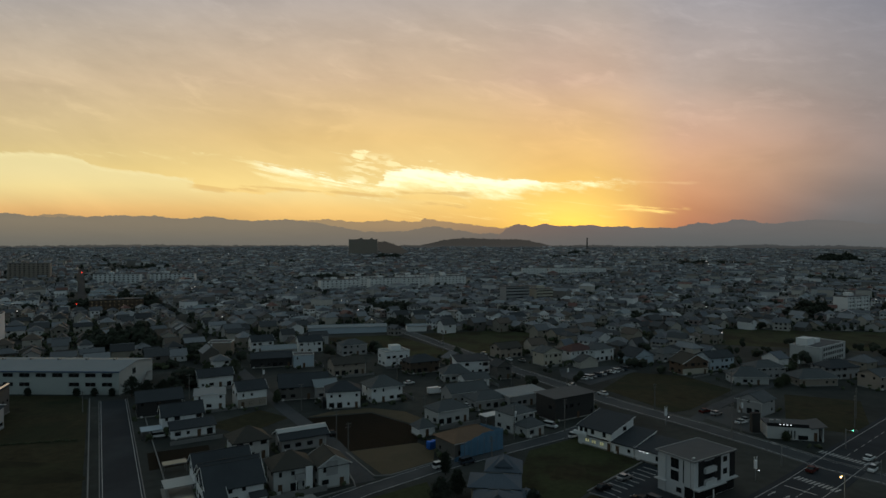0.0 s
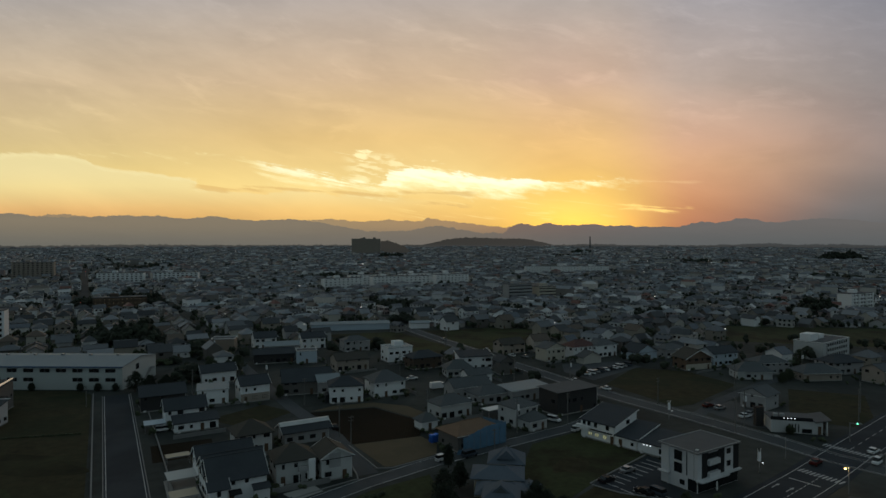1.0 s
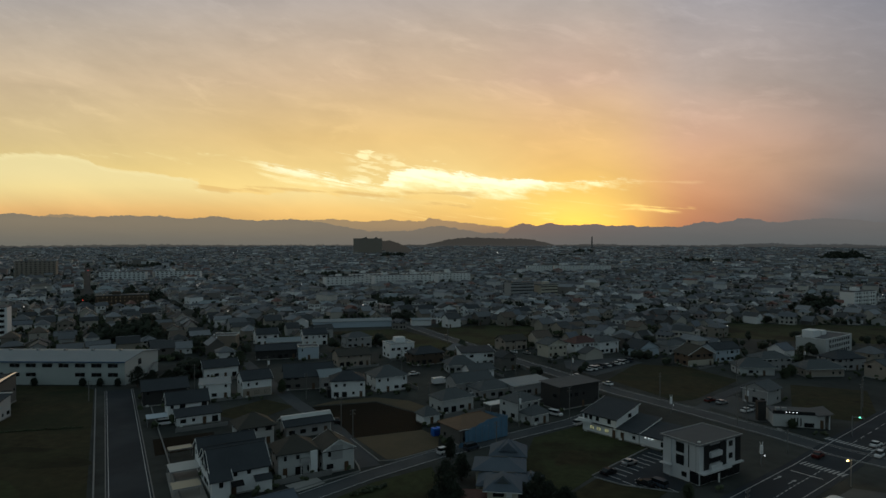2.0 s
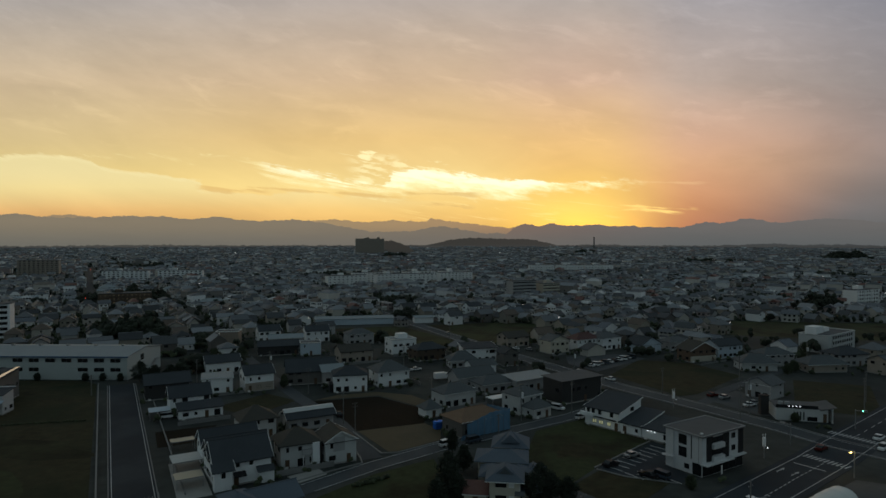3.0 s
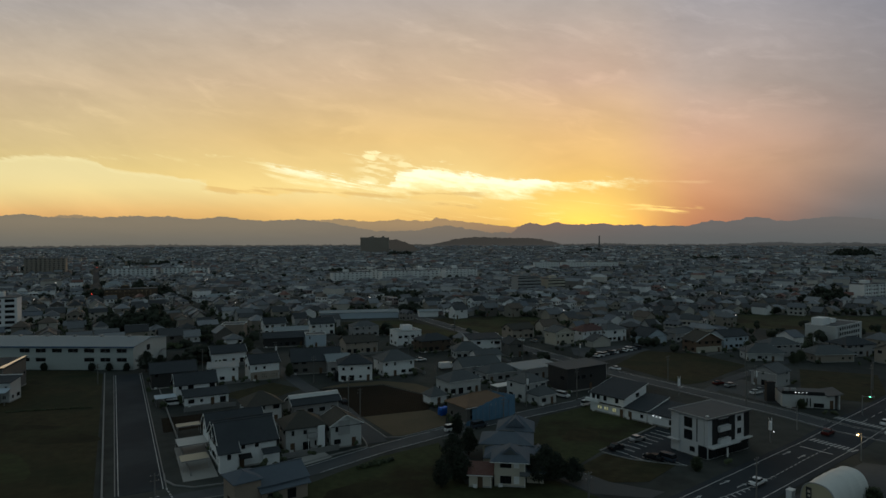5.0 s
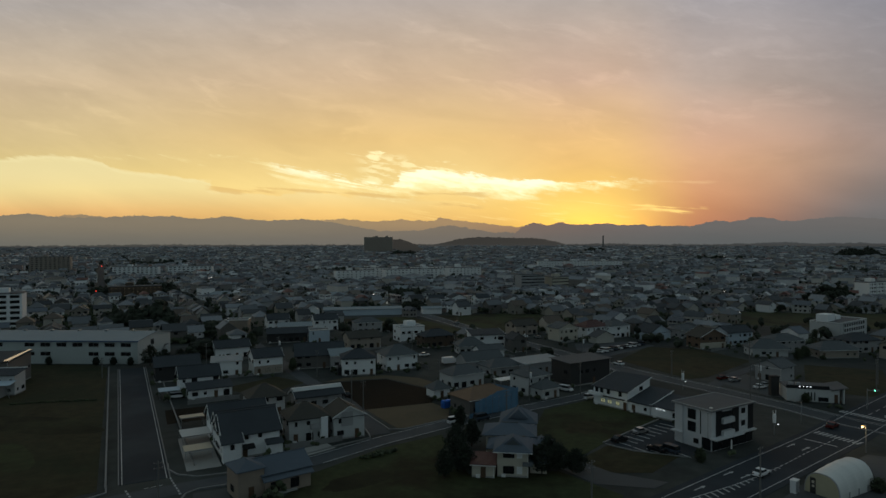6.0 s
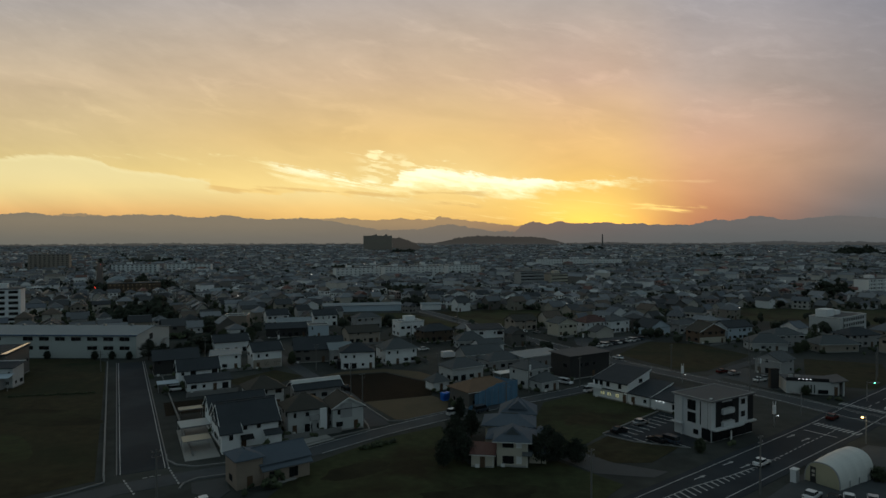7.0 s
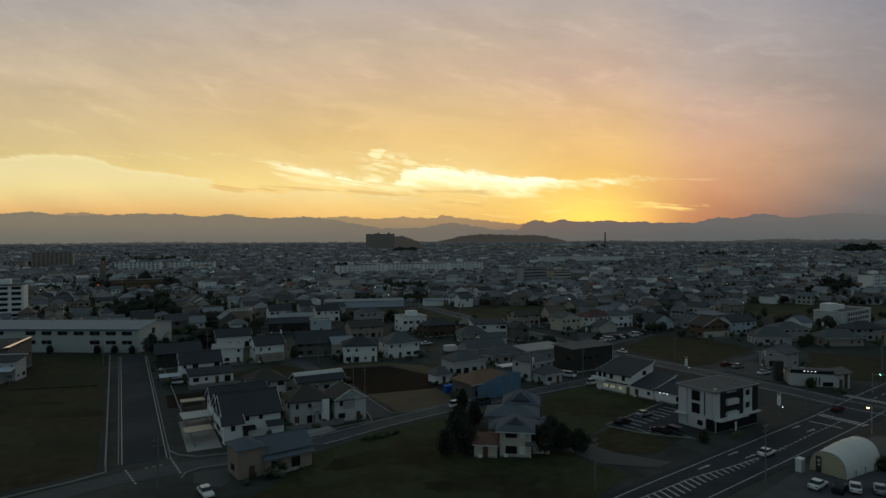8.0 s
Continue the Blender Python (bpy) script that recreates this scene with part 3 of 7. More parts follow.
for x, y in ((53.5, 127.4), (56.2, 125.9), (74.9, 145.0), (76.9, 142.6), (45.0, 119.8)):
    o = part("lane_arrow", arrow, None, road_e)
    o.matrix_local = pose(x, y, 0.062, 0, 0, 37)
for a, b in (((86.0, 154.6), (91.4, 145.8)), ((103.2, 173.6), (109.4, 163.6))):
    dashes(road_e, [a, b], 0.95, 2.6, 0.45, 0, 0, z=0.075, slant=-90, name="crossing_stripe")
dashes(road_e, [(80.6, 149.2), (84.6, 144.0)], 1.0, 1.0, 0.4, 0, 0, z=0.075, name="stop_line")
dashes(road_b, [(-61.5, 116.3), (-55.8, 109.3)], 1.5, 0.8, 0.35, 0, 0.2, name="give_way_mark")
dashes(road_b, [(-56.2, 122.9), (-50.9, 115.3)], 1.5, 0.8, 0.35, 0, 0.2, name="give_way_mark")
dashes(road_b, [(-58.5, 117.6), (-55.6, 119.6)], 1.2, 0.8, 0.25, 0, 0.2, name="junction_mark")

for line, text in (([(-26.4, 172.3), (-16.9, 155.2), (-13.0, 155.7), (-2.2, 164.8)], "pale concrete kerb round the stubble field"),
                   ([(-34.0, 136.2), (-27.2, 142.9), (-20.6, 148.4), (-21.4, 151.5), (-29.0, 172.0)], "pale concrete kerb in front of the white houses"),
                   ([(-60.2, 130.4), (-58.6, 127.2), (-55.5, 124.6), (-51.3, 123.6), (-46.6, 125.4), (-40.0, 130.2)], "curved pale kerb at the street corner"),
                   ([(-49.6, 112.6), (-49.9, 115.2), (-48.4, 117.6), (-44.4, 119.4), (-40.0, 122.4), (-34.5, 127.0)], "curved pale kerb beside the tan house"),
                   ([(33.0, 145.9), (42.4, 155.6), (51.6, 165.1)], "pale kerb between the car park and the green plot"),
                   ([(33.2, 145.0), (38.4, 140.4), (49.0, 136.4)], "pale kerb at the lower edge of the car park"),
                   ([(-66.4, 118.4), (-64.6, 115.2), (-68.0, 110.6), (-76.0, 102.8), (-96.0, 84.0)], "curved pale kerb at the edge of the field")):
    bm = bmesh.new()
    ribbon(bm, line, 0.35, -0.1, 0.22)
    tagged(new("kerb", mesh_of("kerb", bm, M_KERB)), text, "kerb", kind="structure")
land("field_1", "rough dry grass field with darker patches", M_FIELD, [(-66.8, 116.0), (-127.8, 228.5), (-136, 234.0), (-300, 236.0), (-230, 120), (-110, 78)])
land("field_2", "dark ploughed soil of a small field", M_SOIL, [(-25.5, 173.5), (-44.0, 205.0), (-24.0, 211.5), (-6.9, 195.0), (-7.5, 181.0)])
land("field_3", "tan stubble field beside the lane", M_TANSOIL, [(-15.2, 156.6), (-25.3, 173.2), (-7.3, 180.8), (-2.5, 174.0), (-2.6, 166.0), (-13.0, 156.8)])
land("field_4", "green grass plot behind the office", M_LAWN, [(23.5, 174.0), (39.5, 186.0), (53.0, 166.0), (35.0, 148.0), (20.0, 129.0), (17.0, 150.0)])
land("field_5", "brownish grass field behind the cross road", M_FIELD, [(62.0, 246.0), (82.0, 277.0), (102.0, 270.0), (112.0, 245.0), (84.0, 216.0), (77.0, 213.0)])
land("field_6", "open grassy field beyond the houses", M_LAWN, [(-22.0, 388.0), (34.0, 402.0), (58.0, 394.0), (52.0, 334.0), (20.0, 322.0), (14.0, 326.0)])
land("field_7", "greenish field among the houses", M_LAWN, [(-72.0, 372.0), (-30.0, 385.0), (8.0, 321.0), (-12.0, 302.0), (-30.0, 322.0)])
land("field_8", "wide dark green field at the edge of the houses", M_LAWN, [(176.0, 412.0), (300.0, 396.0), (262.0, 322.0), (200.0, 336.0), (150.0, 352.0)])
land("field_9", "overgrown dark grass in front of the old house", M_LAWN, [(-29.0, 126.0), (-17.0, 141.5), (-4.0, 151.5), (2.0, 126.0), (20.0, 128.0), (30.0, 116.0), (16.0, 98.0), (-45.0, 60.0), (-47.0, 92.0), (-33.0, 108.0)])
land("field_10", "grass beside the low houses", M_FIELD, [(-74.0, 197.0), (-62.0, 215.0), (-50.0, 206.0), (-59.0, 188.0)])
land("field_11", "brown grass plot by the grey house", M_FIELD, [(107.0, 198.0), (128.0, 238.0), (150.0, 228.0), (132.0, 196.0), (122.0, 190.0)])
land("field_12", "dry grass strip between car park and main road", M_FIELD, [(36.0, 147.0), (49.0, 139.0), (38.5, 127.5), (27.0, 127.0), (21.0, 129.5)], 0.035)
land("field_14", "pale dry grass strip behind the ploughed field", M_TANSOIL, [(-44.0, 206.5), (-24.0, 212.8), (-6.3, 196.0), (-3.5, 201.0), (-13.0, 213.5), (-25.0, 218.0), (-38.0, 213.2)], 0.034)
land("field_13", "bare dark soil plot beside the new street", M_SOIL, [(-80.0, 171.5), (-66.0, 178.5), (-60.5, 166.5), (-73.4, 158.6)])


def patch(name, label, mat, cx, cy, rx, ry, turn, seed):
    """A patch of other growth on a field, with a wandering outline."""
    c, n = Matrix.Rotation(radians(turn), 2), 40
    shape = []
    for i in range(n):
        a = 2 * math.pi * i / n
        q = 1 + 0.35 * noise.noise((math.cos(a) * 1.6, math.sin(a) * 1.6, seed)) + 0.12 * noise.noise((math.cos(a) * 5, math.sin(a) * 5, seed + 3))
        p = c @ Vector((rx * q * math.cos(a), ry * q * math.sin(a)))
        shape.append((cx + p.x, cy + p.y))
    land(name, label, mat, shape, 0.036)


patch("field_15", "dark bare patch in the overgrown grass", M_SOIL2, -19.0, 122.5, 7.5, 3.6, 40, 1.0)
patch("field_16", "reddish dry weeds at the edge of the grass", M_FIELD, -27.0, 103.0, 11.0, 5.5, 35, 2.0)
patch("field_17", "dark trampled grass before the old house", M_SOIL2, 4.0, 111.5, 11.0, 3.4, 12, 3.0)
patch("field_18", "darker growth in the dry field", M_SOIL2, -110.0, 158.0, 20.0, 7.5, -12, 4.0)
patch("field_19", "greenish growth in the dry field", M_LAWN, -98.0, 134.0, 13.0, 5.0, -40, 5.0)
patch("field_20", "brownish worn patch in the green plot", M_FIELD, 31.0, 158.0, 7.0, 3.6, 50, 6.0)
land("yard_7", "pale concrete forecourt of the white houses", M_CONCRETE, [(-32.4, 136.2), (-27.4, 141.4), (-30.0, 144.6), (-36.0, 139.8)], 0.05)
land("yard_8", "grey gravel corner beside the tan house", M_GRAVEL, [(-48.6, 115.4), (-43.4, 118.2), (-40.2, 112.0), (-41.0, 108.6), (-46.6, 110.8)], 0.05)
land("yard_1", "dark asphalt car park with white bay lines", M_ASPHALT, [(33.5, 145.5), (52.0, 164.5), (56.5, 158.0), (50.0, 148.0), (54.0, 139.0), (49.0, 137.0), (38.5, 141.0)], 0.05)
land("yard_2", "grey gravel track leading to the main road", M_GRAVEL, [(20.0, 141.0), (30.5, 127.5), (40.0, 122.5), (36.5, 119.5), (26.0, 121.5), (17.5, 134.0)], 0.038)
land("yard_3", "dark asphalt yard round the tent barn", M_ASPHALT2, [(48.0, 106.0), (64.0, 121.0), (88.0, 139.0), (110.0, 128.0), (60.0, 80.0), (30.0, 86.0)], 0.045)
land("yard_4", "pale concrete parking space beside the white houses", M_CONCRETE, [(-54.5, 126.4), (-48.6, 129.6), (-60.0, 150.5), (-65.5, 147.0)], 0.06)
land("yard_5", "grey asphalt car park with many cars", M_ASPHALT2, [(50.0, 268.0), (58.5, 252.5), (86.0, 280.0), (80.0, 292.0), (52.0, 284.0)], 0.042)
land("yard_6", "gravel parking area beside the cafe", M_GRAVEL, [(84.0, 207.5), (99.0, 221.0), (106.0, 205.0), (97.0, 188.0), (92.0, 190.0)], 0.042)

# ---- houses ----
def slab(bm, verts, faces, thick):
    """Top faces made into a slab of that thickness."""
    n = len(verts)
    v = [bm.verts.new(p) for p in verts] + [bm.verts.new((x, y, z - thick)) for x, y, z in verts]
    count = {}
    for f in faces:
        bm.faces.new([v[i] for i in f])
        bm.faces.new([v[i + n] for i in reversed(f)])
        for a, b in zip(f, f[1:] + f[:1]):
            count.setdefault(frozenset((a, b)), []).append((a, b))
    for e in count.values():
        if len(e) == 1:
            a, b = e[0]
            bm.faces.new((v[b], v[a], v[a + n], v[b + n]))


def roof_shape(kind, w, d, eave, rise, over, ridge):
    """Corners and faces of a roof's top, and the line of its ridge."""
    W, D = w / 2 + over, d / 2 + over
    if kind == "gable" and ridge == "x":
        e, r = eave - over * rise / (d / 2), eave + rise
        return [(-W, -D, e), (W, -D, e), (W, 0, r), (-W, 0, r), (W, D, e), (-W, D, e)], [[0, 1, 2, 3], [3, 2, 4, 5]], [(-W, 0, r), (W, 0, r)]
    if kind == "gable":
        e, r = eave - over * rise / (w / 2), eave + rise
        return [(-W, -D, e), (0, -D, r), (0, D, r), (-W, D, e), (W, -D, e), (W, D, e)], [[0, 1, 2, 3], [1, 4, 5, 2]], [(0, -D, r), (0, D, r)]
    if kind == "hip":
        s = min(w, d) / 2
        e, r = eave - over * rise / s, eave + rise
        if w >= d:
            h = (w - d) / 2 + 0.15
            return [(-W, -D, e), (W, -D, e), (W, D, e), (-W, D, e), (-h, 0, r), (h, 0, r)], [[0, 1, 5, 4], [1, 2, 5], [2, 3, 4, 5], [3, 0, 4]], [(-h, 0, r), (h, 0, r)]
        h = (d - w) / 2 + 0.15
        return [(-W, -D, e), (W, -D, e), (W, D, e), (-W, D, e), (0, -h, r), (0, h, r)], [[0, 1, 4], [1, 2, 5, 4], [2, 3, 5], [3, 0, 4, 5]], [(0, -h, r), (0, h, r)]
    if kind == "shed":
        e, r = eave - over * rise / d, eave + rise + over * rise / d
        return [(-W, -D, e), (W, -D, e), (W, D, r), (-W, D, r)], [[0, 1, 2, 3]], None
    return [(-W, -D, eave), (W, -D, eave), (W, D, eave), (-W, D, eave)], [[0, 1, 2, 3]], None


def wall_bm(kind, w, d, eave, rise, ridge):
    bm = bmesh.new()
    x, y = w / 2, d / 2
    if kind == "gable" and ridge == "x":
        prism(bm, [(-y, -0.3), (y, -0.3), (y, eave - 0.1), (0, eave + rise - 0.1), (-y, eave - 0.1)], "x", -x, x)
    elif kind == "gable":
        prism(bm, [(-x, -0.3), (x, -0.3), (x, eave - 0.1), (0, eave + rise - 0.1), (-x, eave - 0.1)], "y", -y, y)
    elif kind == "shed":
        prism(bm, [(-y, -0.3), (y, -0.3), (y, eave + rise - 0.1), (-y, eave - 0.1)], "x", -x, x)
    else:
        block(bm, -x, -y, -0.3, x, y, eave - 0.12)
    return bm


def window_mesh(w, h, trim):
    def make():
        bm = bmesh.new()
        for a in ((-w / 2, -h / 2, w / 2, -h / 2 + 0.07), (-w / 2, h / 2 - 0.07, w / 2, h / 2), (-w / 2, -h / 2 + 0.07, -w / 2 + 0.07, h / 2 - 0.07),
                  (w / 2 - 0.07, -h / 2 + 0.07, w / 2, h / 2 - 0.07), (-0.03, -h / 2 + 0.07, 0.03, h / 2 - 0.07)):
            block(bm, a[0], -0.07, a[1], a[2], 0.03, a[3])
        return mesh_of("window", bm, trim)
    return shared(("window", w, h, trim.name), make)


def pane_mesh(w, h, glass):
    return shared(("pane", w, h, glass.name), lambda: mesh_of("pane", box_bm(-w / 2 + 0.06, -0.03, -h / 2 + 0.06, w / 2 - 0.06, 0.02, h / 2 - 0.06), glass))


def add_window(parent, x, y, z, turn, w=1.6, h=1.1, glass=None, trim=None):
    """A window on a wall: frame, with its pane as a part of it. turn: 0 looks to the front, 90 to the right, -90 to the left."""
    o = part("window", window_mesh(w, h, trim or M_DARKTRIM), None, parent)
    o.matrix_local = pose(x, y, z, 0, 0, turn)
    part("pane", pane_mesh(w, h, glass or M_GLASS), None, o)
    return o


def dress(r, rng, w, d, eave, storeys, glass=None, trim=None, sparse=0.25, sides=True):
    """Windows on the front and both ends, storey by storey, and a door."""
    door_slot = rng.randrange(max(1, int(w / 2.7)))
    for s in range(storeys):
        z = 1.55 + 2.8 * s
        if z + 0.6 > eave:
            break
        n = max(1, int(w / 2.7))
        for i in range(n):
            x = -w / 2 + w * (i + 0.5) / n
            if s == 0 and i == door_slot:
                o = part("door", shared("door", lambda: mesh_of("door", box_bm(-0.5, -0.06, 0, 0.5, 0.02, 2.1), M_DOOR)), None, r)
                o.matrix_local = pose(x, -d / 2 - 0.02, 0.02)
                continue
            if rng.random() < sparse:
                continue
            ww, hh = rng.choice(((1.6, 1.1), (1.6, 1.1), (0.8, 0.9), (1.7, 1.8) if s == 0 else (0.6, 1.1)))
            add_window(r, x + rng.uniform(-0.3, 0.3), -d / 2, z - (0.35 if hh > 1.5 else 0), 0, ww, hh, glass, trim)
        if sides:
            for side in (-1, 1):
                m = max(1, int(d / 3.2))
                for i in range(m):
                    if rng.random() < sparse + 0.1:
                        continue
                    add_window(r, side * w / 2, -d / 2 + d * (i + 0.5) / m, z, 90 * side, *rng.choice(((1.6, 1.1), (0.8, 0.9))), glass, trim)


def house(label, x, y, yaw, w, d, eave, kind, rise, wall, roof, ridge="x", over=0.5, seed=0, storeys=None, fascia=False, windows=True, sparse=0.25, glass=None, trim=None, extras=True, name="house", category="house"):
    """A house by its front left corner, turn, width, depth and eaves' height. Returns its root, whose origin is the middle of the floor."""
    c, s = math.cos(radians(yaw)), math.sin(radians(yaw))
    cx, cy = x + c * w / 2 - s * d / 2, y + s * w / 2 + c * d / 2
    r = root(name, pose(cx, cy, 0, 0, 0, yaw), label, category)
    TAKEN.append((cx, cy, math.hypot(w, d) / 2 + 1.5))
    rng = random.Random(seed * 77 + int(abs(x) * 10))
    part("wall", wall_bm(kind, w, d, eave, rise, ridge), wall, r)
    bm = bmesh.new()
    verts, faces, line = roof_shape(kind, w, d, eave, rise, over, ridge)
    slab(bm, verts, faces, 0.16)
    part("roof", bm, roof, r)
    if line:
        bm = bmesh.new()
        (ax, ay, az), (bx, by, bz) = line
        block(bm, min(ax, bx) - 0.12, min(ay, by) - 0.12, az - 0.08, max(ax, bx) + 0.12, max(ay, by) + 0.12, az + 0.10)
        part("ridge_cap", bm, roof, r)
    if kind == "flat":
        bm = bmesh.new()
        W, D = w / 2 + over, d / 2 + over
        for a in ((-W, -D, W, -D + 0.2), (-W, D - 0.2, W, D), (-W, -D + 0.2, -W + 0.2, D - 0.2), (W - 0.2, -D + 0.2, W, D - 0.2)):
            block(bm, a[0], a[1], eave - 0.1, a[2], a[3], eave + 0.35)
        part("parapet", bm, trim or M_TRIM, r)
    if fascia and kind in ("gable", "shed"):
        for side in (-1, 1):
            bm = bmesh.new()
            n = {"gable": 3, "shed": 2}[kind]
            if kind == "gable" and ridge == "y":
                y0 = side * (d / 2 + over)
                pts = [verts[0], verts[1], verts[4]]
                top = [(p[0], p[2] + 0.06) for p in pts]
                prism(bm, top + [(a, b - 0.30) for a, b in top[::-1]], "y", min(y0, y0 + side * 0.06), max(y0, y0 + side * 0.06))
            else:
                x0 = side * (w / 2 + over)
                pts = [verts[0], verts[3], verts[5]] if kind == "gable" else [verts[0], verts[3]]
                top = [(p[1], p[2] + 0.06) for p in pts]
                prism(bm, top + [(a, b - 0.30) for a, b in top[::-1]], "x", min(x0, x0 + side * 0.06), max(x0, x0 + side * 0.06))
            part("fascia", bm, M_TRIM, r, "white painted gable board")
    e = verts[0][2]
    if kind != "flat" and extras:
        bm = bmesh.new()
        W, D = w / 2 + over, d / 2 + over
        block(bm, -W, -D - 0.10, e - 0.22, W, -D + 0.02, e - 0.10)
        part("gutter", bm, M_DARKTRIM if wall in (M_DARKWALL, M_BROWNWALL, M_OCHRE) or roof in (M_SLATE, M_BROWNTILE) else M_TRIM, r)
    if extras:
        bm = bmesh.new()
        tube(bm, w / 2 - 0.15, -d / 2 - 0.06, 0.0, e - 0.2, 0.045, sides=6)
        part("downpipe", bm, M_TRIM, r)
        bm = bmesh.new()
        block(bm, -w / 2 + 0.8, -d / 2 - 0.42, 0.06, -w / 2 + 1.6, -d / 2 - 0.12, 0.66)
        part("air_conditioner", bm, M_TRIM, r)
        bm = bmesh.new()
        block(bm, -w / 2 - 0.04, -d / 2 - 0.04, -0.3, w / 2 + 0.04, d / 2 + 0.04, 0.35)
        part("foundation", bm, M_CONCRETE, r)
    if windows:
        dress(r, rng, w, d, eave, storeys or (2 if eave > 4.7 else 1), glass, trim, sparse)
    return r


def lean_to(r, x0, y0, x1, y1, z_high, z_low, mat, toward="front", name="porch_roof"):
    """A small sloping roof against a wall, as a part of the house."""
    bm = bmesh.new()
    if toward == "front":
        slab(bm, [(x0, y0, z_low), (x1, y0, z_low), (x1, y1, z_high), (x0, y1, z_high)], [[0, 1, 2, 3]], 0.12)
    else:
        slab(bm, [(x0, y0, z_low), (x1, y0, z_high), (x1, y1, z_high), (x0, y1, z_low)], [[0, 1, 2, 3]], 0.12)
    return part(name, bm, mat, r)


def wing(r, x0, y0, x1, y1, z, wall):
    return part("wing_wall", box_bm(x0, y0, -0.3, x1, y1, z), wall, r)


# the long white factory hall
hall = root("factory_hall", pose(-161.0, 249.3, 0, 0, 0, -1.0), "long white two-storey factory hall with a pale metal roof", "factory")
TAKEN.append((-158, 249, 30)), TAKEN.append((-185, 249, 30)), TAKEN.append((-130, 249, 24)), TAKEN.append((-104, 252, 15))
HW, HD, HE, HR = 82.0, 26.0, 8.9, 1.7
part("wall", wall_bm("gable", HW, HD, HE, HR, "x"), material("hall_cladding", (0.45, 0.49, 0.48), 0.7, vary=0.10, fine=1.0, coarse=0.1, waves=("X", 1.6), bump=0.12), hall)
bm = bmesh.new()
verts, faces, _ = roof_shape("gable", HW, HD, HE, HR, 0.5, "x")
slab(bm, verts, faces, 0.25)
part("roof", bm, M_LIGHTMETAL, hall)
bm = bmesh.new()
block(bm, -HW / 2 - 0.5, -HD / 2 - 0.62, HE - 0.55, HW / 2 + 0.5, -HD / 2 - 0.48, HE - 0.12)
part("gutter", bm, material("blue_trim", (0.06, 0.12, 0.22), 0.5, vary=0.1), hall)
rng = random.Random(5)
for i in range(13):
    x = HW / 2 - 4.5 - i * 6.2
    for z in (7.2, 3.8):
        if (z < 4 and i in (3, 4, 8)) or (i in (7,) and z > 4):
            continue
        add_window(hall, x, -HD / 2, z, 0, 3.9, 1.5, trim=M_STEEL)
add_window(hall, HW / 2, -2.0, 6.8, 90, 2.4, 2.2)
for i in range(7):
    part("roof_vent", box_bm(HW / 2 - 9 - i * 11, -0.6, HE + HR - 0.2, HW / 2 - 8 - i * 11, 0.6, HE + HR + 0.55), M_STEEL, hall)
bm = bmesh.new()
for i in range(14):
    block(bm, HW / 2 + 0.1, 2.0 + i * 0.42, 0.3 + i * 0.3, HW / 2 + 1.2, 2.4 + i * 0.42, 0.36 + i * 0.3)
block(bm, HW / 2 + 0.02, 7.9, 4.2, HW / 2 + 1.6, 10.0, 4.35)
part("outside_stair", bm, M_STEEL, hall)

# houses at the left end of the dry field
h = house("grey-brown house with dark roof and polished metal roof strip", -163.0, 190.0, 14, 23.0, 17.0, 8.6, "shed", 0.7, M_DIMWALL, M_SLATE, seed=1, over=0.5)
bm = bmesh.new()
slab(bm, [(9.9, -8.8, 8.84), (11.7, -8.8, 8.90), (11.7, 8.9, 9.66), (10.8, 8.9, 9.62)], [[0, 1, 2, 3]], 0.12)
part("metal_strip", bm, M_REFLECT, h, "polished metal roof strip mirroring the sunset")
part("side_awning", box_bm(11.55, -7.0, 5.6, 12.6, -1.0, 5.75), M_DARKTRIM, h)
h = house("white house with dark roof and a pale blue metal canopy", -154.8, 184.0, 10, 22.0, 6.4, 6.2, "shed", 0.8, M_PALEGREY, M_SLATE, seed=2, over=0.5)
part("ridge_board", box_bm(-11.5, 3.45, 6.95, 11.5, 3.75, 7.25), M_TRIM, h, "white ridge board")
bm = bmesh.new()
slab(bm, [(-11.0, -7.4, 3.9), (11.6, -7.4, 3.9), (11.6, -3.3, 4.5), (-11.0, -3.3, 4.5)], [[0, 1, 2, 3]], 0.14)
part("canopy_roof", bm, M_BLUEWALL, h, "pale blue metal canopy roof")
wing(h, 3.0, -6.8, 8.6, -3.25, 3.85, M_GREYWALL)
for x in (-9.0, -3.0, 11.2):
    part("post", box_bm(x, -7.2, 0, x + 0.14, -7.06, 3.85), M_STEEL, h)

# the row right of the new street
house("dark brown timber house with a dark roof", -98.5, 204.5, 29, 13.5, 10.0, 5.4, "gable", 2.4, M_DARKWALL, M_SLATE, seed=3, over=0.6)
h = house("white cube house with a pale low roof", -83.6, 213.0, 20, 10.0, 9.0, 5.3, "shed", 0.4, M_WHITE, M_LIGHTMETAL, seed=4, over=0.3)
h = house("white house with dark gable roof and low front wing", -83.0, 187.6, 31, 11.5, 6.6, 5.6, "gable", 2.6, M_WHITE, M_SLATE, fascia=True, seed=5)
h = house("low white annex with dark lean-to roof", -78.2, 182.6, 31, 12.2, 4.6, 3.0, "shed", 1.1, M_WHITE, M_SLATE, seed=6, over=0.4)
h = house("white and brown two-tone house with dark gable roof", -70.0, 216.6, 31, 9.8, 8.5, 6.2, "gable", 2.3, M_WHITE, M_SLATE, fascia=True, seed=7)
part("lower_cladding", box_bm(-4.95, -4.3, 0.3, 4.95, -4.2, 3.0), M_TAN, h, "tan brick cladding")
house("white gabled house with dark roof", -94.0, 244.0, 31, 13.0, 8.0, 4.8, "gable", 2.2, M_WHITE, M_SLATE, fascia=True, seed=8)
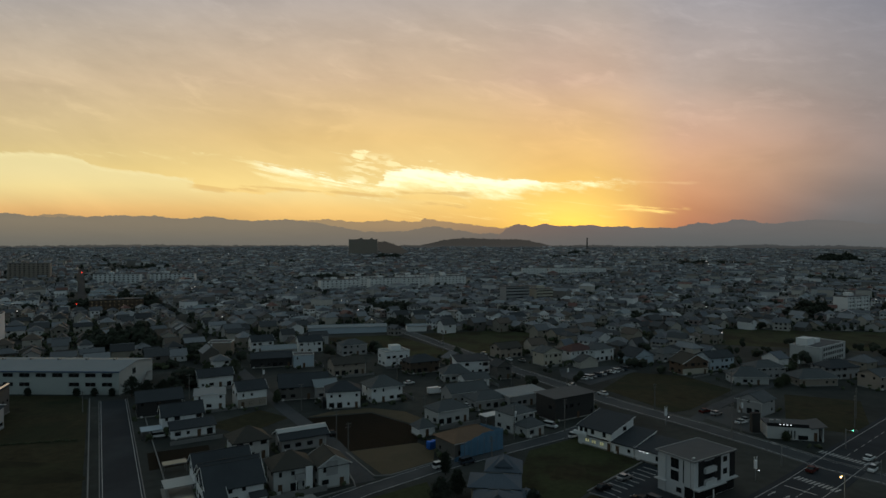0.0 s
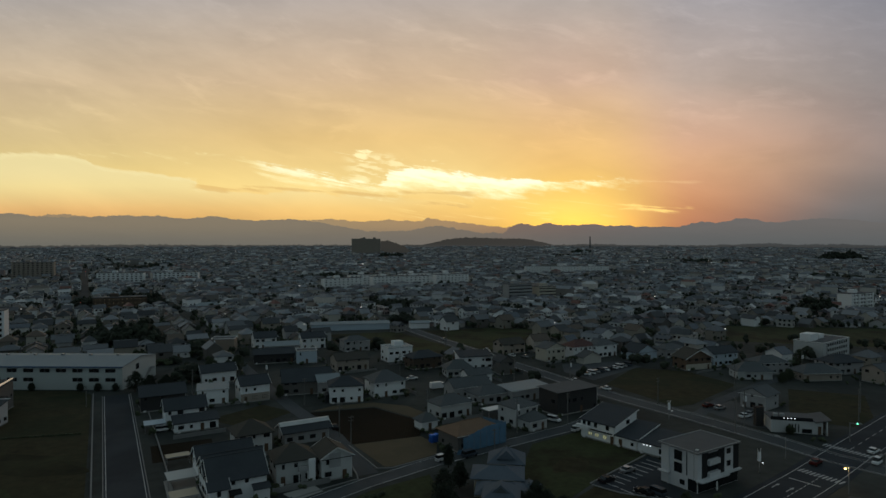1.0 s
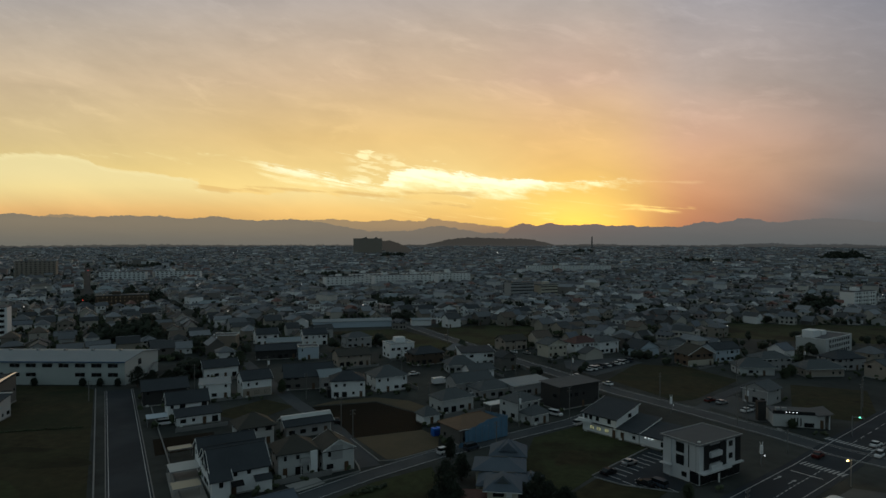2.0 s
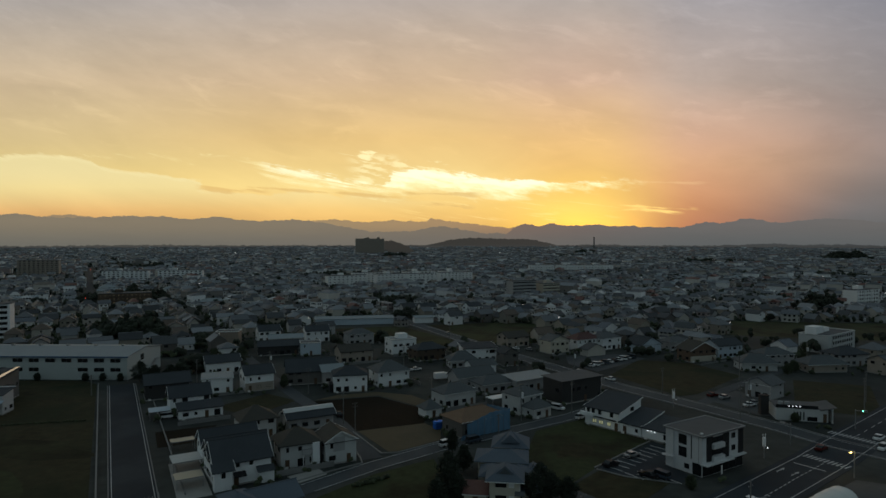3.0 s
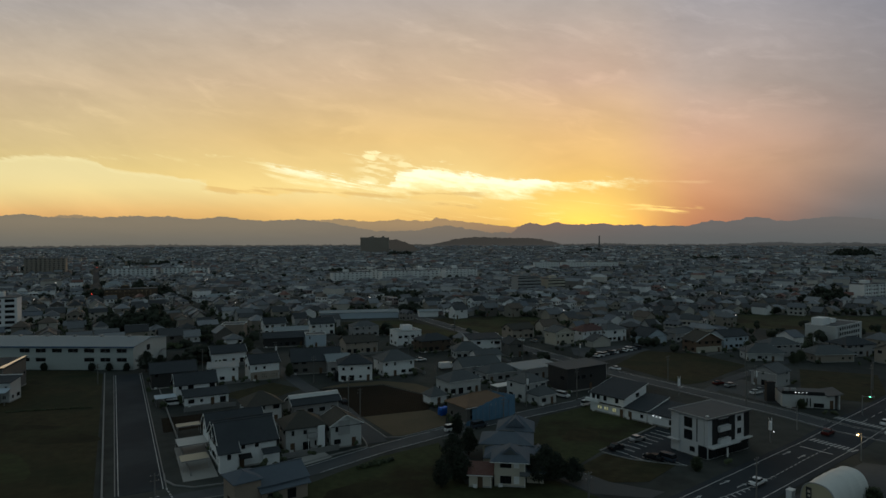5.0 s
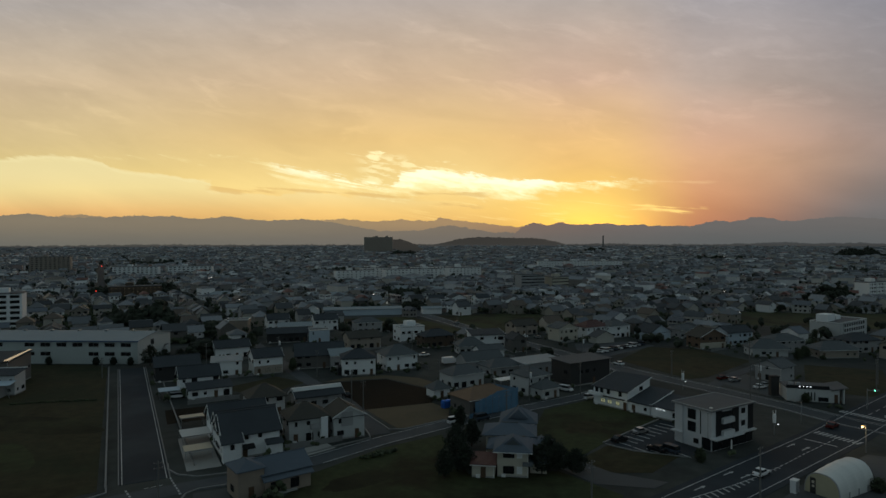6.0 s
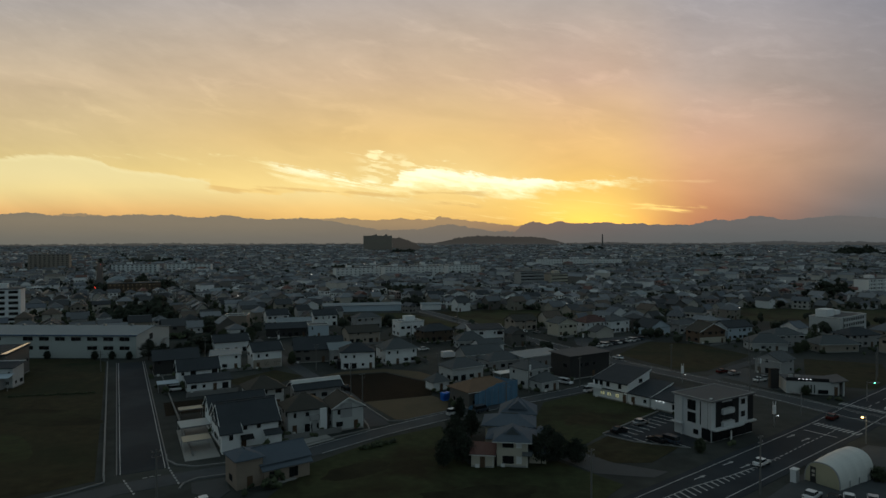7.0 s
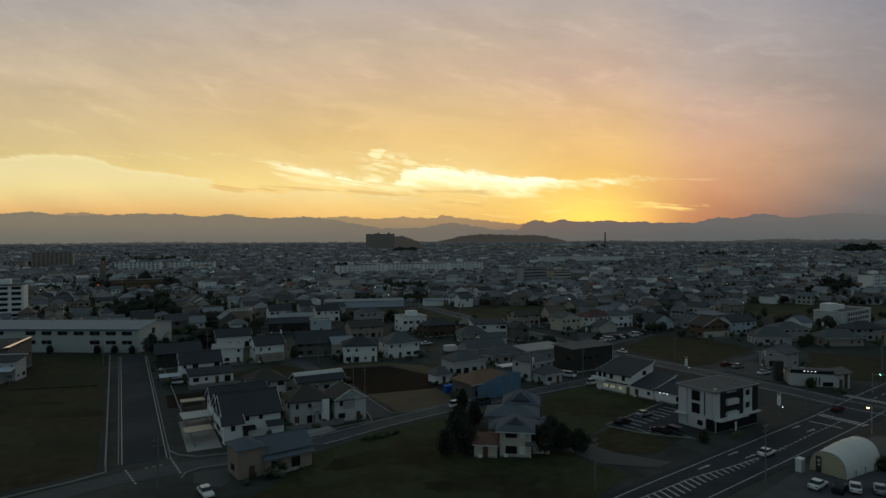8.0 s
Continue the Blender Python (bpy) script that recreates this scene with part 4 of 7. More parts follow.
r = root("carport", pose(-85.5, 186.0, 0, 0, 0, 29), "pale blue metal carport beside the garden wall", "carport")
part("roof", box_bm(-2.9, -2.6, 2.35, 2.9, 2.6, 2.5), M_BLUEWALL, r)
for sx in (-2.7, 2.6):
    for sy in (-2.4, 2.3):
        part("post", box_bm(sx, sy, 0, sx + 0.1, sy + 0.1, 2.35), M_STEEL, r)
TAKEN.append((-85.5, 186, 5))

# white houses on the corner plot
h = house("white house with steep dark roof at the back of the row", -56.4, 144.4, 31, 12.5, 7.2, 5.5, "gable", 2.6, M_WHITE, M_SLATE, fascia=True, seed=11)
h = house("white house with dark roof in the middle of the row", -52.0, 137.0, 31, 12.8, 7.2, 5.6, "gable", 2.8, M_WHITE, M_SLATE, fascia=True, seed=12)
h = house("white corner house with broad dark roof and small porch roofs", -49.3, 132.5, 31, 11.8, 10.2, 5.4, "gable", 3.5, M_WHITE, M_SLATE, fascia=True, seed=13)
wing(h, -6.3, -6.9, -2.6, -5.08, 4.3, M_WHITE)
bm = bmesh.new()
prism(bm, [(-6.9, 4.3), (-5.08, 4.3), (-5.08, 5.3)], "x", -6.3, -2.6)
part("wing_gable", bm, M_WHITE, h)
bm = bmesh.new()
prism(bm, [(-7.4, 3.95), (-5.0, 5.3), (-5.0, 5.5), (-7.4, 4.15)], "x", -6.85, -2.1)
part("wing_roof", bm, M_SLATE, h)
for x in (-6.93, -2.1):
    bm = bmesh.new()
    prism(bm, [(-7.4, 3.85), (-5.0, 5.2), (-5.0, 5.55), (-7.4, 4.2)], "x", x, x + 0.08)
    part("fascia", bm, M_TRIM, h, "white painted gable board")
add_window(h, -4.45, -6.9, 3.2, 0, 0.8, 1.1)
lean_to(h, 2.6, -7.0, 6.4, -5.1, 3.4, 2.6, M_SLATE)
wing(h, 3.0, -6.6, 6.2, -5.1, 2.6, M_WHITE)
lean_to(h, -2.2, -6.7, 0.4, -5.1, 2.9, 2.3, M_DARKTRIM)
house("white house with olive-brown hipped roof", -54.0, 164.0, 31, 9.0, 8.2, 5.6, "hip", 2.4, M_PALEGREY, M_BROWNTILE, seed=14, over=0.7)
h = house("white house with dark brown hipped roof and balcony", -38.4, 143.6, 26, 8.8, 8.0, 6.0, "hip", 2.4, M_PALEGREY, M_BROWNTILE, seed=15, over=0.7)
part("balcony", box_bm(0.4, -5.0, 3.0, 2.6, -4.05, 4.1), M_GREYWALL, h)
for sx in (0.45, 2.4):
    part("pillar", box_bm(sx, -4.95, 0, sx + 0.15, -4.8, 3.0), M_TRIM, h)
wing(h, 2.7, -5.0, 4.3, -4.05, 5.6, M_WHITE)
h = house("white gable-fronted house with grey centre panel", -28.8, 146.6, 28, 7.4, 8.2, 5.6, "gable", 2.1, M_PALEGREY, M_BROWNTILE, ridge="y", fascia=True, seed=16)
part("front_panel", box_bm(-1.9, -4.22, 3.0, 0.9, -4.12, 6.3), M_GREYWALL, h)
h = house("low dark-roofed house with broad white eaves board", -43.8, 172.0, 30, 12.6, 6.0, 3.9, "gable", 1.5, M_GREYWALL, M_SLATE, fascia=True, seed=17, over=0.8)
part("eaves_board", box_bm(-7.1, -0.3, 5.35, 7.1, 0.3, 5.62), M_TRIM, h, "white ridge board")
bm = bmesh.new()
slab(bm, [(-7.0, -1.5, 4.92), (7.0, -1.5, 4.92), (7.0, -0.32, 5.5), (-7.0, -0.32, 5.5)], [[0, 1, 2, 3]], 0.10)
part("upper_roof_band", bm, M_PALEGREY, h, "pale grey upper roof panels")
h = house("tan two-storey house with blue-grey tiled roof", -39.1, 112.0, 38, 4.8, 6.0, 5.4, "hip", 1.0, M_OCHRE, M_BLUETILE, seed=18, over=0.4, extras=False)
h = house("tan single-storey house with long blue-grey tiled roof", -35.6, 115.0, 38, 9.2, 7.2, 3.9, "gable", 1.9, M_OCHRE, M_BLUETILE, seed=19, over=0.5, extras=False)
lean_to(h, -4.9, -5.0, 4.9, -3.5, 3.5, 2.75, M_BLUETILE, name="veranda_roof")
wing(h, -4.4, -4.5, 4.4, -3.55, 2.6, M_OCHRE)
for x in (-2.6, 1.2):
    add_window(h, x, -4.5, 1.4, 0, 1.7, 1.8)
part("side_step", box_bm(-2.0, -5.1, 0, 1.5, -4.52, 0.35), M_CONCRETE, h)
for (x, y, w, d, yaw) in ((-67.0, 158.4, 5.6, 3.0, 31), (-60.6, 145.4, 6.6, 6.0, 31), (-55.7, 134.6, 5.6, 4.4, 31)):
    r = root("carport", pose(x, y, 0, 0, 0, yaw), "beige flat carport roof on thin posts", "carport", "carports by the row houses")
    part("roof", box_bm(-w / 2, -d / 2, 2.2, w / 2, d / 2, 2.32), M_PALEGREY if d > 5 else M_CARPORT, r)
    for q in (-d / 2 - 0.04, d / 2 + 0.002):
        part("edge_beam", box_bm(-w / 2, q, 2.12, w / 2, q + 0.04, 2.34), M_STEEL, r)
    for sx in (-w / 2 + 0.1, w / 2 - 0.2):
        for sy in (-d / 2 + 0.1, d / 2 - 0.2):
            part("post", box_bm(sx, sy, 0, sx + 0.1, sy + 0.1, 2.2), M_STEEL, r)

# houses round the ploughed field
h = house("bright white two-storey house with dark hipped roof", -39.6, 216.0, 13, 11.4, 9.0, 6.2, "hip", 2.3, M_WHITE, M_SLATE, seed=21)
part("side_porch", box_bm(-6.9, -3.2, 0, -5.75, 2.0, 2.7), M_DARKTRIM, h)
house("plain white house with grey hipped roof", -25.2, 223.6, 27, 11.8, 10.0, 5.9, "hip", 2.8, M_WHITE, M_GREYTILE, seed=22, over=0.7)
house("large dark house with steep dark roof", -58.5, 227.0, 17, 17.5, 11.0, 5.0, "gable", 3.6, M_DIMWALL, M_SLATE, seed=23)
house("small house with pale grey roof", -46.0, 229.0, 25, 8.0, 6.5, 4.8, "gable", 1.8, M_GREYWALL, M_LIGHTMETAL, seed=24)
h = house("grey-white house with grey hipped roof", -1.6, 196.6, 33, 11.6, 8.0, 4.7, "hip", 2.1, M_PALEGREY, M_GREYTILE, seed=25)
house("small grey-roofed annex with pale walls", -7.0, 185.4, 30, 5.2, 5.0, 3.0, "hip", 1.9, M_WHITE, M_GREYTILE, seed=26)
h = house("house under repair with orange-brown roof and blue sheeting", 3.0, 166.8, 35, 14.8, 9.0, 4.7, "hip", 1.9, M_DIMWALL, M_ORANGETILE, seed=27, over=0.7)
def drape(name, n, place, low, high):
    """A creased sheet hung along a wall: n columns from low to high, its top edge sagging between ties."""
    bm = bmesh.new()
    cols = []
    for i in range(n + 1):
        f = i / n
        crease = 0.10 * math.sin(i * 1.1) + 0.06 * math.sin(i * 2.7)
        top = high(f) - 0.25 * abs(math.sin(f * 19.0))
        cols.append([[bm.verts.new(place(f, crease * (0.3 + 0.7 * g) + back, low + (top - low) * (1 - g))) for g in (0.0, 0.35, 0.7, 1.0)] for back in (0.0, 0.05)])
    for a, b in zip(cols, cols[1:]):
        for q in range(3):
            bm.faces.new((a[0][q], b[0][q], b[0][q + 1], a[0][q + 1]))
            bm.faces.new((a[1][q + 1], b[1][q + 1], b[1][q], a[1][q]))
        bm.faces.new((a[0][0], a[1][0], b[1][0], b[0][0])), bm.faces.new((a[0][3], b[0][3], b[1][3], a[1][3]))
    part(name, bm, M_TARP, h, "dull blue protective sheeting")


drape("front_sheeting", 44, lambda f, c, z: (-6.2 + 14.6 * f, -5.35 + c, z), 0.15, lambda f: 3.9 + 2.1 * min(1.0, f * 1.8))
drape("end_sheeting", 24, lambda f, c, z: (8.35 - c, -5.2 + 9.6 * f, z), 0.2, lambda f: 5.9 - 0.8 * f)
drape("fallen_sheet", 14, lambda f, c, z: (-8.6 + 3.0 * f, -5.9 + 1.2 * c - 0.5 * f, z), 0.05, lambda f: 0.9 + 0.6 * math.sin(f * 5.0))
bm = bmesh.new()
for i in range(8):
    tube(bm, -7.4 + i * 2.2, -5.75, 0, 5.0, 0.035, sides=5)
part("scaffold", bm, M_POLE, h)
r = root("sheet_pile", pose(-3.0, 176.2, 0, 0, 0, 35), "bright blue sheet over stacked building material", "tarpaulin")
bm = bmesh.new()
for i in range(3):
    for j in range(4):
        block(bm, -1.6 + 0.8 * j, -0.8 + 0.1 * j, 0.0, -0.8 + 0.8 * j, 0.8 - 0.12 * i, 2.1 - 0.4 * i - 0.2 * ((j + i) % 2))
bmesh.ops.bevel(bm, geom=bm.edges[:], offset=0.12, segments=1)
part("sheet", bm, M_TARP2, r)
house("low grey house with grey hipped roof", 11.0, 214.0, 28, 13.0, 8.5, 3.6, "hip", 2.0, M_GREYWALL, M_GREYTILE, seed=28)
house("dark-roofed house with pale gable end", 3.0, 222.0, 28, 15.0, 8.0, 4.2, "gable", 2.4, M_GREYWALL, M_GREYTILE, seed=29)
house("low workshop with pale flat metal roof", 22.6, 217.0, 33, 17.0, 8.0, 4.2, "shed", 0.6, M_GREYWALL, M_LIGHTMETAL, seed=30)
house("dark brown flat-roofed shop building", 35.4, 201.0, 33, 17.4, 9.0, 7.6, "shed", 0.3, M_DARKWALL, M_FLATROOF, seed=31, over=0.6, sparse=0.5)
house("pale grey two-storey house with grey hipped roof", 20.6, 188.6, 36, 9.0, 8.0, 6.0, "hip", 1.9, M_PALEGREY, M_GREYTILE, seed=32)
house("low pale grey front part with grey hipped roof", 24.4, 184.8, 36, 6.8, 5.0, 3.4, "hip", 1.8, M_PALEGREY, M_GREYTILE, seed=33)
r = root("carport", pose(15.5, 202.0, 0, 0, 0, 33), "low white carport roof over a parked place", "carport")
part("roof", box_bm(-4, -2, 2.4, 4, 2, 2.55), M_TRIM, r)
for sx in (-3.8, 3.6):
    for sy in (-1.9, 1.7):
        part("post", box_bm(sx, sy, 0, sx + 0.12, sy + 0.12, 2.4), M_STEEL, r)
house("low pale house with grey hipped roof and verandah", 0.4, 257.0, 14, 11.2, 8.0, 3.9, "hip", 2.6, M_PALEGREY, M_GREYTILE, seed=34, over=0.8)
h = house("white modern house with dark sloping roof and corner window", 6.0, 270.5, 14, 14.5, 8.5, 6.0, "shed", 1.2, M_WHITE, M_SLATE, seed=38, fascia=True, sparse=0.6)
part("corner_window", box_bm(4.2, -4.34, 3.6, 6.6, -4.24, 5.0), M_GLASS, h)
house("low white gabled house with grey roof", 8.6, 246.5, 22, 10.4, 7.0, 3.5, "gable", 1.7, M_WHITE, M_GREYTILE, seed=35)
house("narrow brown-grey house beside the cross road", 22.4, 262.0, 20, 6.5, 7.5, 5.6, "gable", 2.0, M_DIMWALL, M_SLATE, seed=39, ridge="y")

# the old farmhouse
h = house("old two-storey house with blue-grey tiled roofs in tiers", 7.6, 125.0, -7, 6.0, 6.2, 5.7, "hip", 1.9, M_CREAM, M_BLUETILE, seed=36, over=0.85, windows=False)
for z, hh in ((4.3, 1.1), (1.4, 1.5)):
    add_window(h, -0.8, -3.1, z, 0, 2.2, hh)
    add_window(h, 1.3, -3.1, z, 0, 1.1, hh, trim=M_TRIM, glass=M_TRIM)
bm = bmesh.new()
prism(bm, [(-2.1, 5.95), (2.1, 5.95), (0, 7.75)], "y", -2.5, 0.2)
part("front_gable", bm, M_BLUETILE, h)
bm = bmesh.new()
prism(bm, [(-1.3, 6.15), (1.3, 6.15), (0, 7.3)], "y", -2.56, -2.5)
part("gable_panel", bm, M_GREYTILE, h)
def tier(cx, cy, w, d, eave, rise, name):
    """A further hipped roof of the same house, on its own walls."""
    wing(h, cx - w / 2, cy - d / 2, cx + w / 2, cy + d / 2, eave - 0.1, M_CREAM)
    bm = bmesh.new()
    verts, faces, line = roof_shape("hip", w, d, eave, rise, 0.9, "x")
    slab(bm, [(a + cx, b + cy, c) for a, b, c in verts], faces, 0.18)
    part(name, bm, M_BLUETILE, h)
    bm = bmesh.new()
    (ax, ay, az), (bx, by, bz) = line
    block(bm, ax + cx - 0.15, ay + cy - 0.15, az - 0.1, bx + cx + 0.15, by + cy + 0.15, az + 0.14)
    part("ridge_cap", bm, M_GREYTILE, h)


tier(0.0, 6.4, 9.6, 5.6, 3.9, 1.25, "low_roof")
tier(-1.2, 13.4, 10.0, 7.0, 4.7, 1.3, "middle_roof")
tier(0.5, 22.2, 7.0, 6.6, 5.2, 2.1, "back_roof")
tier(5.6, 9.0, 3.6, 5.0, 3.4, 1.1, "side_hip")
bm = bmesh.new()
prism(bm, [(-1.7, 5.5), (2.7, 5.5), (0.5, 7.5)], "y", 18.6, 22.2)
part("back_gable", bm, M_BLUETILE, h)
wing(h, 3.3, -0.5, 6.6, 5.0, 2.3, M_CREAM)
lean_to(h, 3.0, -1.2, 7.3, 5.4, 3.2, 2.3, M_BLUETILE, toward="front", name="side_roof")
lean_to(h, 1.9, -4.2, 3.9, -3.1, 3.1, 2.7, M_GREYTILE)
house("small shed with dull red roof against the old house", 2.6, 124.6, -7, 4.4, 4.6, 2.7, "shed", 0.7, M_CREAM, M_REDTILE, seed=37, over=0.4)

# the white shop with three sloping roofs
h = house("white two-storey shop with dark sloping roof and lit windows", 38.4, 181.2, -48, 11.0, 11.0, 5.2, "shed", 2.5, M_WHITE, M_SLATE, fascia=True, seed=41, over=0.4, windows=False)
for x in (-4.4, -2.8, -0.6, 3.2):
    add_window(h, x, -5.5, 4.2, 0, 1.0, 1.3)
for x in (-2.7, -1.95, -0.55, 0.2, 2.1, 2.7):
    add_window(h, x, -5.5, 1.5, 0, 0.55, 1.05, glass=M_LITWIN, trim=M_CREAM)
add_window(h, 5.5, 1.0, 5.2, 90, 1.6, 1.1)
part("balcony", box_bm(-6.6, -6.5, 2.7, -2.2, -5.55, 3.6), M_WHITE, h)
part("door", box_bm(4.2, -5.58, 0, 5.2, -5.5, 2.2), M_DOOR, h)
part("awning", box_bm(-2.1, -6.2, 2.75, 4.8, -5.55, 2.9), M_DARKTRIM, h)
h = house("low white wing with dark sloping roof", 45.9, 172.9, -48, 6.6, 11.0, 3.0, "shed", 2.1, M_WHITE, M_SLATE, fascia=True, seed=42, over=0.3)
h = house("low white wing with dark roof and small wall lamps", 50.5, 167.9, -48, 8.6, 10.5, 3.0, "shed", 1.3, M_WHITE, M_SLATE, fascia=True, seed=43, over=0.3, windows=False)
for x in (-2.6, -1.6, -0.6):
    part("wall_lamp", box_bm(x - 0.12, -5.42, 2.3, x + 0.12, -5.27, 2.44), M_LAMPWHITE, h)
add_window(h, 2.6, -5.25, 1.6, 0, 1.6, 1.3)

# the three-storey office
of = root("office_building", pose(55.2, 140.2, 0, 0, 0, 33), "white three-storey office block with black window bands", "office")
TAKEN.append((60, 148, 12))
OW, OD, OH = 15.0, 9.6, 8.8
part("wall", box_bm(0, 0, -0.3, OW, OD, OH), M_OFFICE, of)
bm = bmesh.new()
slab(bm, [(-0.5, -0.5, OH + 0.25), (OW + 0.4, -0.5, OH + 0.25), (OW + 0.4, OD + 0.5, OH + 0.25), (-0.5, OD + 0.5, OH + 0.25)], [[0, 1, 2, 3]], 0.3)
part("roof", bm, M_FLATROOF, of)
bm = bmesh.new()
for a in ((-0.5, -0.5, OW + 0.4, -0.3), (-0.5, OD + 0.3, OW + 0.4, OD + 0.5), (-0.5, -0.3, -0.3, OD + 0.3), (OW + 0.2, -0.3, OW + 0.4, OD + 0.3)):
    block(bm, a[0], a[1], OH, a[2], a[3], OH + 0.36)
part("parapet", bm, M_GREYWALL, of)
for x0, x1 in ((1.5, 3.6), (7.4, 9.7), (13.2, OW + 0.15)):
    part("dark_band", box_bm(x0, -0.12, 3.0, x1, 0.02, OH - 0.05), M_DARKTRIM, of, "black cladding band")
for z in (4.2, 7.0):
    part("dark_band", box_bm(3.22, -0.10, z, 7.38, 0.02, z + 1.25), M_DARKTRIM, of, "black cladding band")
    add_window(of, 5.3, -0.12, z + 0.62, 0, 3.6, 1.1)
    part("balcony", box_bm(3.3, -0.75, z - 1.25, 7.3, -0.1, z - 0.15), M_OFFICE, of)
    add_window(of, 11.4, -0.02, z + 0.5, 0, 1.4, 1.2)
part("canopy", box_bm(-0.6, -1.6, 2.75, 9.6, 0.0, 3.05), M_OFFICE, of)
part("canopy", box_bm(9.62, -0.9, 2.75, OW + 0.3, 0.0, 3.05), M_OFFICE, of)
# flat dark sheets imitate the shade of the open recess under the canopy
part("shopfront", box_bm(0.2, -0.06, 0.1, OW - 0.1, 0.02, 2.72), M_GLASS, of, "dark glass sheet standing in for the shaded ground-floor recess")
part("side_glazing", box_bm(-0.06, 0.15, 0.1, 0.02, 2.4, 2.72), M_GLASS, of, "dark glass sheet standing in for the shaded ground-floor recess")
for x in (3.1, 6.2, 9.4, 12.3):
    part("mullion", box_bm(x - 0.06, -0.10, 0.1, x + 0.06, -0.062, 2.72), M_DARKTRIM, of)
part("entrance_banner", box_bm(5.0, -1.3, 0.1, 5.5, -1.22, 2.1), M_TRIM, of, "upright white banner")
for y in (0.9, 7.6):
    part("panel_joint", box_bm(-0.02, y - 0.03, 2.8, 0.01, y + 0.03, OH), M_DARKTRIM, of)
for y, w, h2 in ((5.0, 2.1, 2.2),):
    for z in (4.4, 7.2):
        add_window(of, 0, y, z, -90, w, h2)
add_window(of, 0, 3.9, 1.4, -90, 1.3, 1.1)
part("pilaster", box_bm(-0.28, OD - 2.3, 0, 0.02, OD - 1.9, OH), M_OFFICE, of)
part("slit_window", box_bm(-0.05, 2.6, 3.3, 0.02, 2.85, OH - 0.4), M_GLASS, of)
part("side_canopy", box_bm(-1.0, OD - 2.6, 2.5, -0.02, OD + 0.3, 2.75), M_OFFICE, of)
part("roof_hatch", box_bm(1.0, 0.9, OH + 0.25, 1.7, 1.3, OH + 0.5), M_TRIM, of)

# the flat-roofed cafe, and houses on the right
cf = root("cafe", pose(94.6, 185.4, 0, 0, 0, -13), "low white flat-roofed cafe with lit roof lights", "shop")
TAKEN.append((102, 187, 11))
part("wall", box_bm(0, 0, -0.3, 13.6, 8.5, 3.6), M_PALEGREY, cf)
part("parapet", box_bm(-0.1, -0.12, 3.62, 11.0, 0.02, 4.6), M_DARKTRIM, cf, "black roof parapet")
part("roof", box_bm(0.0, 0.04, 3.6, 13.5, 8.4, 3.85), M_FLATROOF, cf)
for i in range(2):
    part("air_conditioner", box_bm(1.4 + i * 1.8, 3.0, 3.85, 2.6 + i * 1.8, 3.9, 4.7), M_GREYWALL, cf)
bm = bmesh.new()
slab(bm, [(11.4, -0.8, 3.7), (15.6, -0.8, 4.6), (15.6, 8.4, 4.6), (11.4, 8.4, 3.7)], [[0, 1, 2, 3]], 0.25)
part("slanted_canopy", bm, M_FLATROOF, cf)
part("end_wall", box_bm(14.4, -0.6, 0, 14.7, 8.0, 4.3), M_PALEGREY, cf)
for i in range(4):
    part("slit_window", box_bm(4.6 + i * 0.85, -0.06, 0.4, 4.9 + i * 0.85, 0.02, 2.7), M_GLASS, cf)
    part("roof_light", box_bm(3.2 + i * 0.95, -0.2, 4.15, 3.55 + i * 0.95, -0.125, 4.35), M_LAMPWHITE, cf, "lit sign panel")
part("shopfront", box_bm(8.2, -0.06, 0.2, 10.8, 0.02, 1.4), M_GLASS, cf)
part("door", box_bm(12.3, -0.07, 0, 13.2, 0.02, 2.4), M_DOOR, cf)
house("grey house with gable end and dark roof", 99.0, 214.0, -52, 8.4, 9.0, 5.0, "gable", 2.0, M_GREYWALL, M_GREYTILE, seed=45, ridge="y")
r = root("sign_tower", pose(94.0, 191.5, 0, 0, 0, 0), "dark square sign tower beside the cafe", "sign")
part("body", box_bm(-1.2, -0.8, 0, 1.2, 0.8, 5.6), M_DARKWALL, r)
part("top", box_bm(-1.35, -0.95, 5.6, 1.35, 0.95, 5.8), M_DARKTRIM, r)
brown = house("two-storey brown house with cream ground floor and brown roof", 102.5, 271.0, 18, 13.0, 9.0, 5.4, "gable", 3.2, M_BROWNBRIGHT, M_BROWNTILE, seed=46, ridge="y", over=0.8, fascia=True)
part("lower_cladding", box_bm(-6.56, -4.58, 0.3, 6.56, -4.48, 2.6), M_CREAM, brown, "cream rendered ground floor")
house("white and pale blue house with dark roof", 117.5, 279.0, 22, 14.0, 9.0, 6.0, "gable", 2.2, M_BLUEWALL, M_SLATE, seed=47)
house("low pale house with grey hipped roof", 116.5, 254.0, -4, 13.5, 9.0, 3.9, "hip", 2.6, M_PALEGREY, M_GREYTILE, seed=48, over=0.9)
house("grey-roofed house behind a garden", 129.0, 262.0, 10, 14.0, 9.0, 5.2, "hip", 2.2, M_GREYWALL, M_GREYTILE, seed=49)
house("old house with grey hipped roof and yellowish walls", 141.0, 250.5, 6, 16.0, 9.0, 3.8, "hip", 2.4, M_TAN, M_GREYTILE, seed=50, over=0.9)
house("dark-roofed house beside the lane", 160.0, 262.0, 15, 15.0, 10.0, 5.2, "hip", 2.4, M_GREYWALL, M_SLATE, seed=51)
house("tan house with low roof at the edge of the field", 168.0, 244.0, 20, 13.0, 9.0, 5.5, "gable", 2.0, M_TAN, M_GREYTILE, seed=52)
h = house("long pale three-storey office with roof plant rooms", 173.0, 291.5, 38, 30.0, 13.0, 8.2, "flat", 0, M_PALEGREY, M_FLATROOF, seed=53, windows=False, over=0.1)
